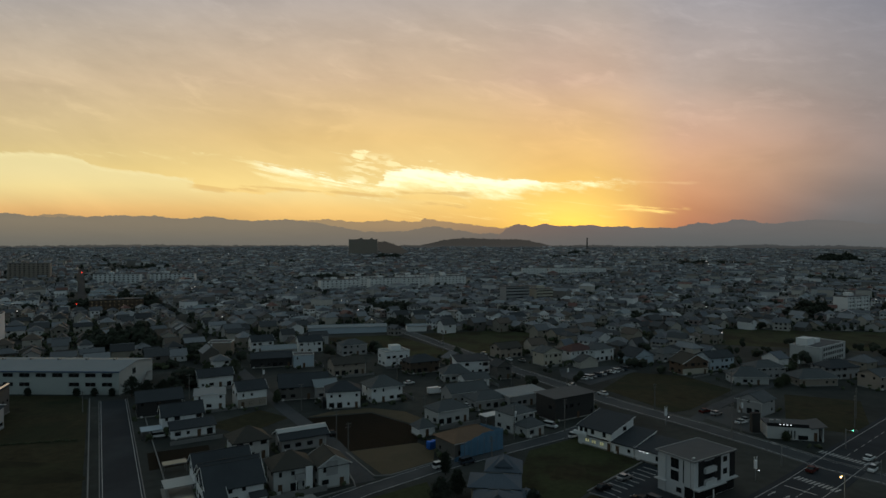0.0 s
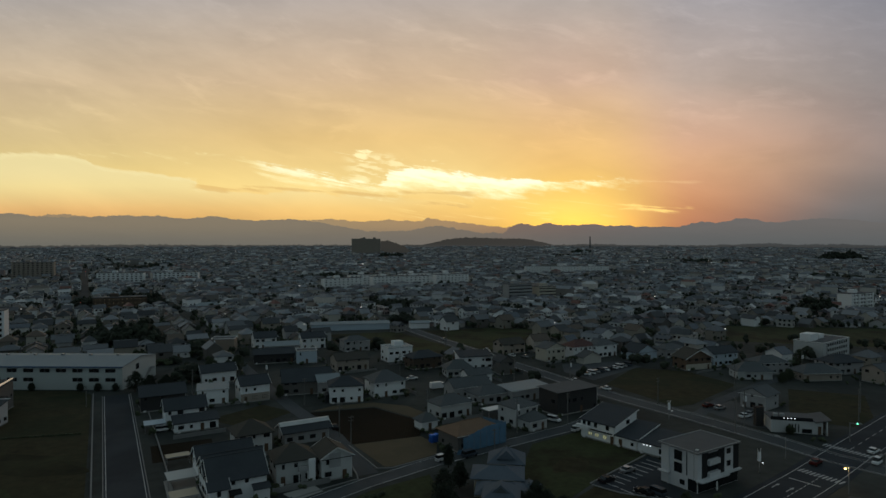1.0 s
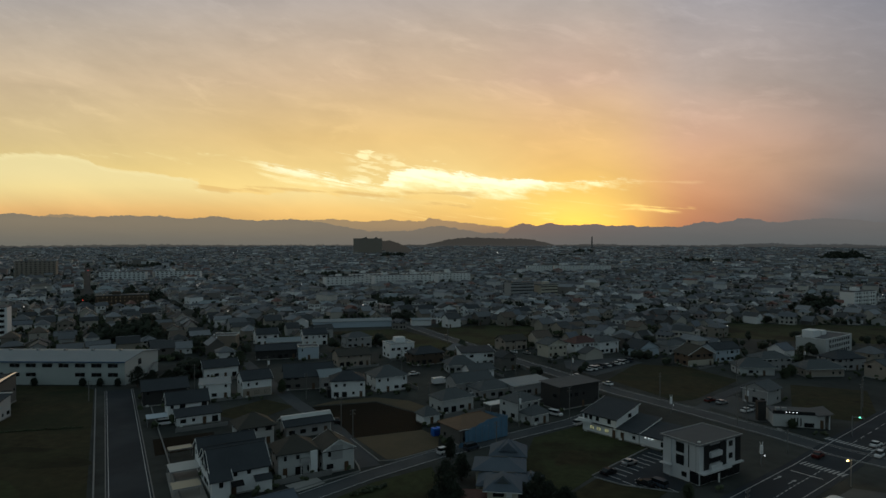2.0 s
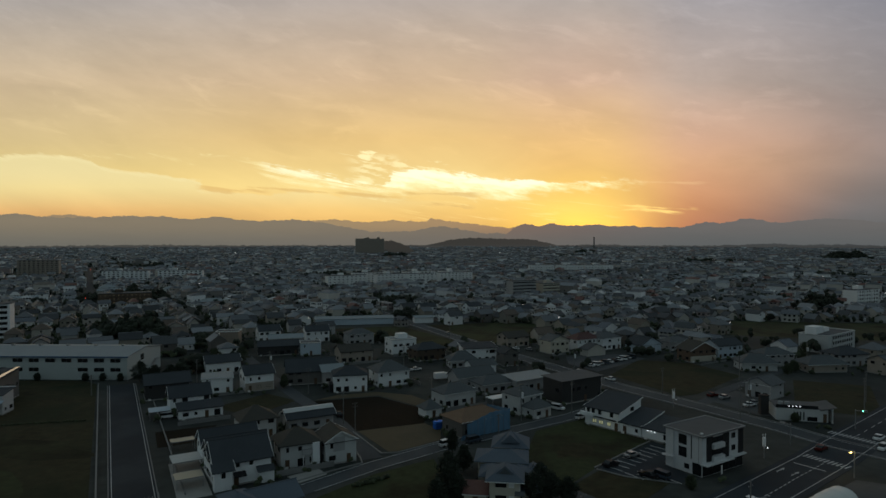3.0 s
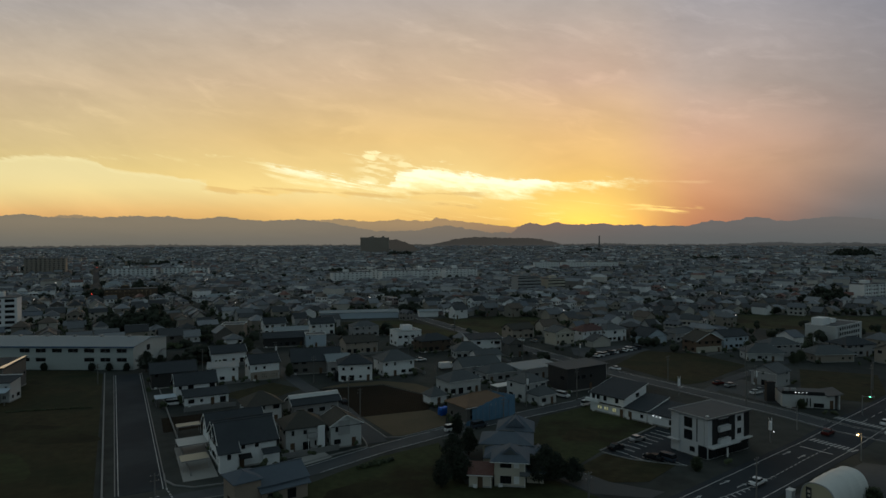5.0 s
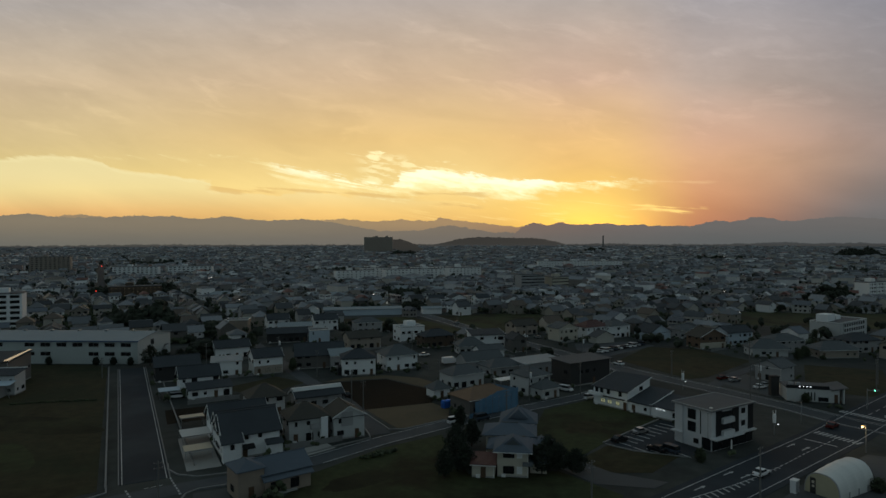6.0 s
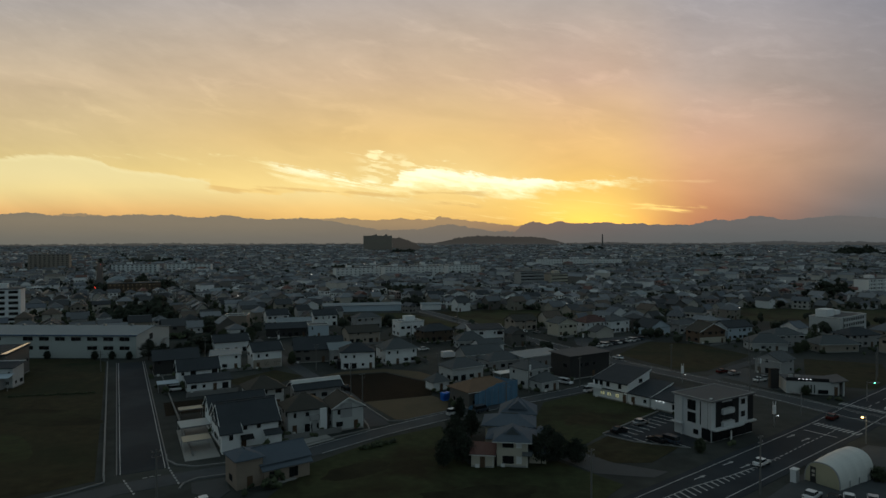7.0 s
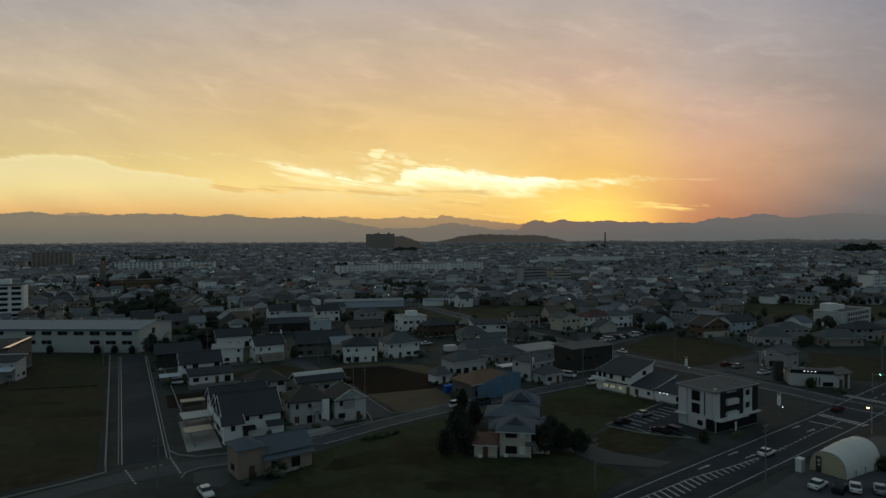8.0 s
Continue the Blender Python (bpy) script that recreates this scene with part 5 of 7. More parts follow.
for z in (2.0, 4.6, 7.0):
    for i in range(9):
        add_window(h, -9.5 + i * 2.6, -6.5, z, 0, 1.3, 1.4)
part("plant_room", box_bm(-12, 0, 8.2, -4, 5, 11.4), M_WHITE, h)
part("plant_room", box_bm(0, 1, 8.2, 5, 5, 10.2), M_WHITE, h)
for x in (-2.6, -1.4, 7.0):
    part("roof_unit", box_bm(x, 2.0, 8.2, x + 0.9, 3.2, 9.3), M_STEEL, h)
part("downpipe", box_bm(-11.2, -6.62, 0, -11.05, -6.5, 8.0), M_DARKTRIM, h)

# houses beyond, as far as the fields
house("white gabled house with dark roof and shed", -97.0, 322.0, 28, 11.0, 9.0, 6.0, "gable", 2.4, M_WHITE, M_SLATE, seed=61, fascia=True)
house("white gabled house with small dark windows", -73.0, 322.0, 24, 12.0, 9.0, 6.0, "gable", 2.2, M_WHITE, M_SLATE, seed=62, fascia=True)
house("low hall with pale metal roof", -87.0, 305.0, 18, 16.0, 9.0, 4.8, "gable", 1.3, M_GREYWALL, M_LIGHTMETAL, seed=63)
house("pale blue-grey storage building", -67.0, 285.0, 18, 9.0, 8.0, 5.6, "flat", 0, M_BLUEWALL, M_FLATROOF, seed=64, sparse=0.8, over=0.1)
house("dark low building with slate roof", -86.0, 284.0, 18, 18.0, 10.0, 4.4, "gable", 1.8, M_DARKWALL, M_SLATE, seed=65)
house("plain brown flat-roofed block among trees", -116.0, 313.0, 8, 11.0, 9.0, 6.6, "flat", 0, M_OCHRE, M_FLATROOF, seed=60, sparse=0.9, over=0.1, extras=False)
house("grey house with grey tiled roof", -50.0, 314.0, 26, 13.0, 9.0, 5.6, "hip", 2.0, M_GREYWALL, M_GREYTILE, seed=66)
house("tan house with brown roof", -46.0, 268.0, 26, 14.0, 10.0, 5.0, "gable", 2.2, M_TAN, M_BROWNTILE, seed=67)
h = house("white block house with roof terrace room", -26.0, 287.0, 28, 12.0, 9.0, 6.8, "flat", 0, M_WHITE, M_LIGHTMETAL, seed=68, over=0.1)
part("roof_room", box_bm(-1.5, -1.0, 6.8, 3.0, 3.0, 9.0), M_WHITE, h)
house("brown house with dark roof", -14.0, 272.0, 28, 14.0, 9.0, 5.2, "hip", 2.2, M_BROWNWALL, M_SLATE, seed=69)
house("cream house with narrow windows", 46.0, 290.0, 30, 11.0, 8.0, 6.2, "gable", 2.2, M_CREAM, M_GREYTILE, seed=70, ridge="y")
house("white house with dark red roof", 60.0, 297.0, 30, 14.0, 9.0, 5.8, "hip", 2.4, M_WHITE, M_REDTILE, seed=71)
house("white house with grey roof beside the car park", 72.0, 300.0, 30, 12.0, 9.0, 6.0, "hip", 2.0, M_WHITE, M_GREYTILE, seed=72)
house("dark-roofed barn with pale gable", 88.0, 292.0, 30, 13.0, 10.0, 4.0, "gable", 3.2, M_BLUEWALL, M_SLATE, seed=73, ridge="y")
house("grey house with low flat eaves", 104.0, 300.0, 25, 13.0, 9.0, 4.2, "hip", 1.8, M_GREYWALL, M_GREYTILE, seed=74)
house("brown brick house beside the cross road", 28.0, 308.0, 30, 13.0, 9.0, 5.0, "gable", 2.2, M_TAN, M_BROWNTILE, seed=75)
house("long low white warehouse with pale roof", -82.0, 386.0, 12, 48.0, 12.0, 3.9, "gable", 1.0, M_BLUEWALL, M_LIGHTMETAL, seed=76, windows=False, extras=False, name="warehouse", category="warehouse")
house("small white storage shed", -22.0, 398.0, 12, 12.0, 8.0, 3.6, "gable", 0.9, M_WHITE, M_LIGHTMETAL, seed=77, windows=False, extras=False, name="shed", category="shed")
for i, (x, y) in enumerate(((-19.5, 440.0), (-4.0, 446.0), (14.0, 444.0), (33.0, 432.0), (47.0, 428.0))):
    house("white house with dark gable roof beyond the field", x, y, 20 + 6 * (i % 3), 11.0, 9.0, 6.0, "gable", 2.2, M_WHITE, M_SLATE, seed=80 + i, ridge="xy"[i % 2], extras=False)

HOUSES = [t for t in TAKEN if t[1] < 340]

# ---- larger buildings of the town ----
def apartment(label, x, y, yaw, w, d, storeys, wall, bays, name="apartment_block", group="", glass=None, opening=(0.23, -0.5, 0.7), towers=True):
    """A slab block with balcony bands, stair towers and a window to each bay."""
    r = root(name, pose(x, y, 0, 0, 0, yaw), label, "apartment block", group)
    TAKEN.append((x, y, w / 2 + 6)), STREETS.append(([(x - math.cos(radians(yaw)) * w / 2, y - math.sin(radians(yaw)) * w / 2), (x + math.cos(radians(yaw)) * w / 2, y + math.sin(radians(yaw)) * w / 2)], d / 2 + 8))
    H = storeys * 2.9 + 0.6
    part("wall", box_bm(-w / 2, -d / 2, -1, w / 2, d / 2, H), wall, r)
    part("roof", box_bm(-w / 2 - 0.3, -d / 2 - 0.3, H, w / 2 + 0.3, d / 2 + 0.3, H + 0.5), M_FLATROOF, r)
    step = w / bays
    me = shared(("bay", round(step, 2), opening, glass.name if glass else ""), lambda: mesh_of("window", box_bm(-step * opening[0], -0.1, opening[1], step * opening[0], 0.02, opening[2]), glass or M_GLASS))
    for s in range(storeys):
        part("balcony", box_bm(-w / 2 + 0.3, -d / 2 - 0.5, s * 2.9 + 0.2, w / 2 - 0.3, -d / 2 - 0.02, s * 2.9 + 1.3), wall, r)
        for b in range(bays):
            o = part("window", me, None, r)
            o.matrix_local = pose(-w / 2 + (b + 0.5) * step, -d / 2, s * 2.9 + 2.0)
    for b in range(0, bays + 1, 3) if towers else ():
        part("stair_tower", box_bm(-w / 2 + b * step - 0.5, -d / 2 - 0.9, 0, -w / 2 + b * step + 0.5, -d / 2 + 0.1, H + 0.2), wall, r)
    part("roof_room", box_bm(-w * 0.2, -2, H + 0.5, -w * 0.2 + 6, 3, H + 3.0), wall, r)
    return r


LBL = "white five-storey slab block of flats"
for i, (x, y, w) in enumerate(((-118, 722, 46), (-70, 756, 40), (-36, 764, 34), (6, 800, 46))):
    apartment(LBL + (" in a row" if i else " at the end of the row"), x, y, 30, w, 11, 4, M_FLATS, max(6, int(w / 5)), group="white flats in a row", opening=(0.17, -0.35, 0.5))
for i, (x, y, w) in enumerate(((-100, 790, 44), (-40, 824, 44), (4, 842, 40))):
    apartment("white slab block of flats behind the front row", x, y, 30, w, 11, 4, M_FLATS, max(6, int(w / 5)), group="white flats in a row", opening=(0.17, -0.35, 0.5))
for i, (x, y, w) in enumerate(((150, 1040, 40), (196, 1040, 44), (244, 1042, 46))):
    apartment("pale four-storey flats far across the town", x, y, 4, w, 11, 4, M_FLATS, 9, group="far white flats", opening=(0.14, -0.3, 0.45))
for i, (x, y, w) in enumerate(((-425, 830, 56), (-360, 848, 56))):
    apartment("grey-white four-storey slab flats", x, y, 10, w, 11, 4, M_WHITE, 10, group="grey flats")
apartment("tall tan eight-storey block of flats", -579, 890, 20, 50, 14, 8, M_TAN, 9)
apartment("white block with dark balconies at the street", -245.5, 338, 25, 18, 14, 6, M_WHITE, 3, opening=(0.36, -0.6, 0.9))
apartment("brown school building with rows of lit windows", -264, 514, 25, 38, 12, 3, M_BROWNWALL, 12, name="school", glass=M_LITWARM, opening=(0.13, -0.1, 0.55))
apartment("grey five-storey office block with flat roof", 66, 584, 25, 24, 12, 5, M_GREYWALL, 6, opening=(0.5, -0.4, 0.5), towers=False)
apartment("pale office block with flat roof", 92, 592, 25, 18, 12, 4, M_CREAM, 5, opening=(0.5, -0.4, 0.5), towers=False)
apartment("pale apartment block with small windows", 335, 520, 28, 30, 11, 4, M_FLATS, 9)
hill_flats = apartment("wide hazy dark block of flats on the wooded hill", -292, 2335, 3, 104, 30, 20, M_TAN, 12, glass=M_OCHRE, opening=(0.2, -0.3, 0.4), towers=False)
for x in (-12, 26):
    part("lift_room", box_bm(x, -8, 59.1, x + 9, 4, 64.0), M_TAN, hill_flats)
r = root("chimney", pose(800, 3500, 0), "tall thin grey chimney far across the town", "chimney")
bm = bmesh.new()
tube(bm, 0, 0, 0, 68, 5.0, 3.2, 12)
part("shaft", bm, M_POLE, r)
bm = bmesh.new()
tube(bm, 0, 0, 68, 71, 3.8, 3.8, 12)
part("top", bm, M_DARKTRIM, r)

GROVES = ((1022, 1640, 62, 26, 36, 420), (-270, 546, 27, 9, 15, 300), (-300, 524, 8, 8, 12, 60), (534, 2460, 46, 20, 24, 150), (520, 1500, 50, 16, 13, 90), (-560, 1250, 50, 16, 12, 80),
          (-160, 326, 14, 7, 20, 300), (-177, 326, 8, 7, 14, 90), (-124, 318, 6, 6, 8, 30), (-103, 250, 7, 8, 8, 30), (-43, 520, 26, 10, 10, 90), (282, 484, 14, 8, 17, 140), (-160, 1900, 45, 20, 24, 120), (170, 700, 12, 8, 9, 50), (-30, 430, 9, 6, 8, 40))
for gx, gy, gw, gd, gh, gn in GROVES:
    for f in ((-0.6, 0.0, 0.6) if gw > 10 else (0.0,)):
        TAKEN.append((gx + f * gw, gy, max(5.0, min(gd, gw) * 0.9)))

# ---- suburb: single houses of many shapes, copied ----
rng = random.Random(11)
PROTOTYPES = []
for i in range(10):
    w, d = rng.uniform(6.5, 10.5), rng.uniform(5.5, 7.8)
    eave = rng.choice((2.9, 3.2, 5.2, 5.6, 5.8))
    kind = rng.choice(("gable", "hip", "hip", "gable"))
    p = house("town house with tiled roof, one of many", -600 - 30 * i, -200, 0, w, d, eave, kind, rng.uniform(1.8, 2.8), M_WALLOB, M_ROOFOB, ridge=rng.choice("xxy"),
              seed=200 + i, extras=False, sparse=0.55)
    p["group"] = "town houses"
    PROTOTYPES.append((p, math.hypot(w, d) / 2))


def free(x, y, r):
    for shape in OPEN:
        if inside_shape(x, y, shape):
            return False
    for line, half in STREETS:
        if distance_to(x, y, line) < half + r * 0.8:
            return False
    for tx, ty, tr in TAKEN:
        if (tx - x) ** 2 + (ty - y) ** 2 < (tr + r * 0.8) ** 2:
            return False
    return True


CLEAR = [[(-78, 226), (62, 226), (62, 290), (-78, 290)], [(118, 226), (210, 226), (210, 262), (118, 262)], [(-72, 290), (-20, 285), (64, 330), (64, 345), (-72, 345)], [(135, 300), (240, 285), (260, 345), (135, 350)]]
count = 0
placed = []
CELL = 12.0
co, si = math.cos(radians(31)), math.sin(radians(31))
for gi in range(-60, 60):
    for gj in range(-10, 60):
        if (gi % 6 == 0 and gi != 0) or gj % 5 == 0:
            continue
        a, b = gi * CELL + rng.uniform(-1.6, 1.6), gj * CELL + rng.uniform(-1.6, 1.6)
        x, y = co * a - si * b, si * a + co * b
        if not (226 < y < 445) or abs(x) > 0.74 * y + 6 or count >= 290:
            continue
        p, rad = PROTOTYPES[rng.randrange(10)]
        turn = 31 + rng.uniform(-5, 5) + rng.choice((0, 0, 90, 180))
        if not free(x, y, rad) or rng.random() < 0.12 or any(inside_shape(x, y, c) for c in CLEAR):
            continue
        copy_thing(p, pose(x, y, 0, 0, 0, turn))
        TAKEN.append((x, y, rad))
        placed.append((x, y))
        count += 1
for p, _ in PROTOTYPES:
    for o in (*p.children_recursive, p):
        bpy.data.objects.remove(o)

# ---- the far town: countless houses, one mesh ----
FAR = np.random.RandomState(4)


def far_town(name, label, y0, y1, cell, size, tall, skip, detail=0):
    """Houses with hipped or gabled roofs in a slightly bent street grid, from y0 to y1."""
    verts, faces, mats = [], [], []
    span = int(y1 * 1.5 / cell)
    base = 0
    for gi in range(-span, span):
        if gi % 7 == 0 and gi != 0:
            continue
        for gj in range(-span // 3, span):
            if gj % 6 == 0:
                continue
            a, b = gi * cell + FAR.uniform(-0.18, 0.18) * cell, gj * cell + FAR.uniform(-0.18, 0.18) * cell
            bend = radians(31 + 14 * math.sin(a / 420.0) + 10 * math.sin(b / 510.0 + 1))
            x, y = co * a - si * b, si * a + co * b
            if not (y0 < y < y1) or abs(x) > 0.76 * y + 20 or x * x + y * y > 4460 ** 2:
                continue
            if noise.noise((x / 260.0, y / 260.0, 2.0)) > skip or FAR.rand() < 0.10:
                continue
            if y < 360 and any(inside_shape(x, y, c) for c in CLEAR):
                continue
            if y < 1300 and not free(x, y, size * 0.45):
                continue
            w, d = size * FAR.uniform(0.55, 0.95), size * FAR.uniform(0.45, 0.75)
            h = FAR.choice((2.8, 3.2, 5.2, 5.6, 6.0)) * tall * FAR.uniform(0.9, 1.15)
            long_shed = FAR.rand() < 0.05
            if FAR.rand() < 0.04:
                w, d, h = w * 1.8, d * 1.5, h * 1.7
            elif long_shed:
                w, d, h = w * 2.2, d * 1.3, 4.2 * tall
            rise = 0.05 if FAR.rand() < 0.08 else FAR.uniform(1.6, 2.8) * tall
            c, s = math.cos(bend), math.sin(bend)
            if FAR.rand() < 0.5:
                c, s = -s, c
            def at(px, py, pz):
                return (x + c * px - s * py, y + s * px + c * py, pz)
            X, Y = w / 2, d / 2
            verts += [at(-X, -Y, 0), at(X, -Y, 0), at(X, Y, 0), at(-X, Y, 0), at(-X, -Y, h), at(X, -Y, h), at(X, Y, h), at(-X, Y, h)]
            faces += [(base, base + 1, base + 5, base + 4), (base + 1, base + 2, base + 6, base + 5), (base + 2, base + 3, base + 7, base + 6), (base + 3, base, base + 4, base + 7)]
            mats += [0, 0, 0, 0]
            base += 8
            X, Y = X + 0.5 * tall, Y + 0.5 * tall
            q = 0.0 if FAR.rand() < 0.55 else 1.0
            rx = X - (1 - q) * Y * 0.95
            e = h - 0.15
            verts += [at(-X, -Y, e), at(X, -Y, e), at(X, Y, e), at(-X, Y, e), at(-rx, 0, h + rise), at(rx, 0, h + rise)]
            faces += [(base, base + 1, base + 5, base + 4), (base + 1, base + 2, base + 5), (base + 2, base + 3, base + 4, base + 5), (base + 3, base, base + 4)]
            mats += [3 if long_shed else 1] * 4
            base += 6
            if y > detail:
                continue
            X, Y = w / 2, d / 2
            # windows on the walls, and a lower wing under a lean-to roof
            for ux, uy, half, off in ((1, 0, X, Y), (-1, 0, X, Y), (0, 1, Y, X), (0, -1, Y, X)):
                nx, ny = uy, -ux
                if (c * nx - s * ny) * x + (s * nx + c * ny) * y > 0:
                    continue
                for floor in range(2 if h > 4.4 else 1):
                    for q in ((-0.55, 0.0, 0.55) if half > 3.4 else (-0.45, 0.4)):
                        if FAR.rand() < 0.2:
                            continue
                        u0, u1 = q * half - FAR.uniform(0.45, 0.85), q * half + FAR.uniform(0.45, 0.85)
                        z0 = 0.9 + floor * 2.7 + FAR.uniform(-0.1, 0.15)
                        z1 = z0 + FAR.uniform(0.9, 1.3)
                        for k in (0.05, -0.05):
                            verts += [at(ux * a2 + nx * (off + k), uy * a2 + ny * (off + k), z2) for a2, z2 in ((u0, z0), (u1, z0), (u1, z1), (u0, z1))]
                        faces += [(base, base + 1, base + 2, base + 3), (base, base + 4, base + 5, base + 1), (base + 1, base + 5, base + 6, base + 2), (base + 2, base + 6, base + 7, base + 3), (base + 3, base + 7, base + 4, base)]
                        mats += [2] * 5
                        base += 8
                if FAR.rand() < 0.35:
                    u0, u1, k0, k1 = -half * FAR.uniform(0.3, 0.9), half * FAR.uniform(0.3, 0.9), off, off + FAR.uniform(0.9, 1.8)
                    verts += [at(ux * a2 + nx * k2, uy * a2 + ny * k2, z2) for a2, k2, z2 in ((u0, k1, 0), (u1, k1, 0), (u1, k0, 0), (u0, k0, 0), (u0, k1, 2.3), (u1, k1, 2.3), (u1, k0, 2.3), (u0, k0, 2.3))]
                    faces += [(base, base + 1, base + 5, base + 4), (base + 1, base + 2, base + 6, base + 5), (base + 3, base, base + 4, base + 7)]
                    mats += [0, 0, 0]
                    base += 8
                    verts += [at(ux * a2 + nx * k2, uy * a2 + ny * k2, z2) for a2, k2, z2 in ((u0 - 0.3, k1 + 0.35, 2.3), (u1 + 0.3, k1 + 0.35, 2.3), (u1 + 0.3, k0, 2.85), (u0 - 0.3, k0, 2.85), (u0 - 0.3, k1 + 0.35, 2.2), (u1 + 0.3, k1 + 0.35, 2.2))]
                    faces += [(base, base + 1, base + 2, base + 3), (base, base + 4, base + 5, base + 1)]
                    mats += [1, 1]
                    base += 6
    me = bpy.data.meshes.new(name)
    me.from_pydata(verts, [], faces)
    me.materials.append(M_WALLS), me.materials.append(M_ROOFS), me.materials.append(M_GLASS), me.materials.append(M_LIGHTMETAL)
    me.polygons.foreach_set("material_index", mats)
    me.update()
    return tagged(new(name, me), label, "houses", kind="stuff")


far_town("town_houses", "dense low houses with grey roofs in the middle distance", 300, 1250, 10.8, 10.4, 0.92, 0.46, 850)
far_town("far_town_houses", "crowded grey roofs of the far town", 1250, 2400, 13.5, 12.8, 1.0, 0.42)
far_town("farthest_town_houses", "tiny hazy roofs towards the hills", 2400, 4600, 20.0, 18.0, 1.1, 0.30)


# ---- trees ----
ICO = bmesh.new()
bmesh.ops.create_icosphere(ICO, subdivisions=1, radius=1)
ICO_V = [v.co.copy() for v in ICO.verts]
ICO_F = [[v.index for v in f.verts] for f in ICO.faces]
ICO.free()


def clump_stuff(name, label, spots, mat, category="trees"):
    """Many rough leaf clumps as one mesh. spots: (x, y, z, size, height)."""
    r = random.Random(8)
    verts, faces = [], []
    for x, y, z, size, height in spots:
        for _ in range(3):
            base = len(verts)
            ox, oy, oz = r.uniform(-0.6, 0.6) * size, r.uniform(-0.6, 0.6) * size, r.uniform(0.3, 0.8) * height
            rad = size * r.uniform(0.4, 0.75)
            for p in ICO_V:
                q = rad * r.uniform(0.65, 1.25)
                verts.append((x + ox + p.x * q, y + oy + p.y * q, max(-0.2, z + oz + p.z * min(q, height * 0.55))))
            faces += [tuple(base + i for i in f) for f in ICO_F]
    me = bpy.data.meshes.new(name)
    me.from_pydata(verts, [], faces)
    me.materials.append(mat)
    return tagged(new(name, me), label, category, kind="stuff")


r = random.Random(21)
spots = []
while len(spots) < 7500:
    y = r.uniform(0, 1) ** 0.7 * 2300 + 240
    x = r.uniform(-0.74, 0.74) * y
    if y > 1000 and r.random() < 0.5:
        continue
    if noise.noise((x / 90.0, y / 90.0, 5.0)) + 0.5 * x / y < r.uniform(-0.7, 0.4):
        continue
    if y < 1200 and not free(x, y, 1.5):
        continue
    spots.append((x, y, 0, r.uniform(1.8, 3.6) * (1 if y < 800 else 1.5), r.uniform(3, 7)))
clump_stuff("garden_trees", "dark garden trees scattered between the houses", spots, M_WOOD)
for cx, cy, cw, cd, ch, n in GROVES:
    spots = []
    for i in range(n):
        u, v = r.uniform(-1, 1), r.uniform(-1, 1)
        hill = max(0.0, 1 - abs(u) ** 3.5) * (0.72 + 0.45 * noise.noise((u * 3.5, cx, 1.0))) * (1 - 0.4 * v * v)
        z = r.uniform(0.0, 0.45) * ch * hill
        spots.append((cx + u * cw, cy + v * cd, z, (5.5 if ch > 20 else 2.9) * r.uniform(0.6, 1.2), ch * hill * r.uniform(0.4, 0.75) + 1))
    clump_stuff("grove", "dark grove of trees among the houses", spots, M_WOOD, "woods")


def tree(x, y, height, spread, seed, label, mat=None):
    """A tapered trunk with limbs and a crown of many small leaf clumps."""
    r = random.Random(seed)
    t = root("tree", pose(x, y, 0), label, "tree")
    bm = bmesh.new()
    tube(bm, 0, 0, -0.2, height * 0.55, 0.05 * height * 0.5, 0.03 * height * 0.5, 7, (r.uniform(-0.3, 0.3), r.uniform(-0.3, 0.3)))
    part("trunk", bm, M_TRUNK, t)
    for i in range(5):
        a = 2 * math.pi * i / 5 + r.uniform(-0.4, 0.4)
        dx2, dy2 = math.cos(a) * spread * 0.6, math.sin(a) * spread * 0.6
        z0 = height * r.uniform(0.25, 0.5)
        bm = bmesh.new()
        tube(bm, 0, 0, z0, z0 + height * r.uniform(0.25, 0.4), 0.10, 0.03, 5, (dx2, dy2))
        part("limb", bm, M_TRUNK, t)
    verts, faces = [], []
    for i in range(260):
        u, a = r.random() ** 0.5, r.uniform(0, 2 * math.pi)
        zz = r.uniform(0, 1)
        shape = (1 - abs(zz - 0.4) ** 1.6 * 1.9) * (0.8 + 0.3 * noise.noise((math.cos(a) * 1.5, math.sin(a) * 1.5, zz * 3 + seed)))
        px, py, pz = math.cos(a) * spread * u * max(0.1, shape), math.sin(a) * spread * u * max(0.1, shape), height * (0.18 + 0.8 * zz)
        for _ in range(9):
            c = Vector((px + r.gauss(0, 0.28), py + r.gauss(0, 0.28), pz + r.gauss(0, 0.25)))
            n1 = Vector((r.gauss(0, 1), r.gauss(0, 1), r.gauss(0, 1))).normalized()
            n2 = n1.orthogonal().normalized()
            s = r.uniform(0.12, 0.28)
            base = len(verts)
            for p in (n1 * s, n2 * s * 0.6, -n1 * s, -n2 * s * 0.6):
                verts.append(tuple(c + p))
            faces.append((base, base + 1, base + 2, base + 3))
    me = bpy.data.meshes.new("crown")
    me.from_pydata(verts, [], faces)
    me.materials.append(mat or M_LEAF)
    part("crown", me, None, t)
    return t


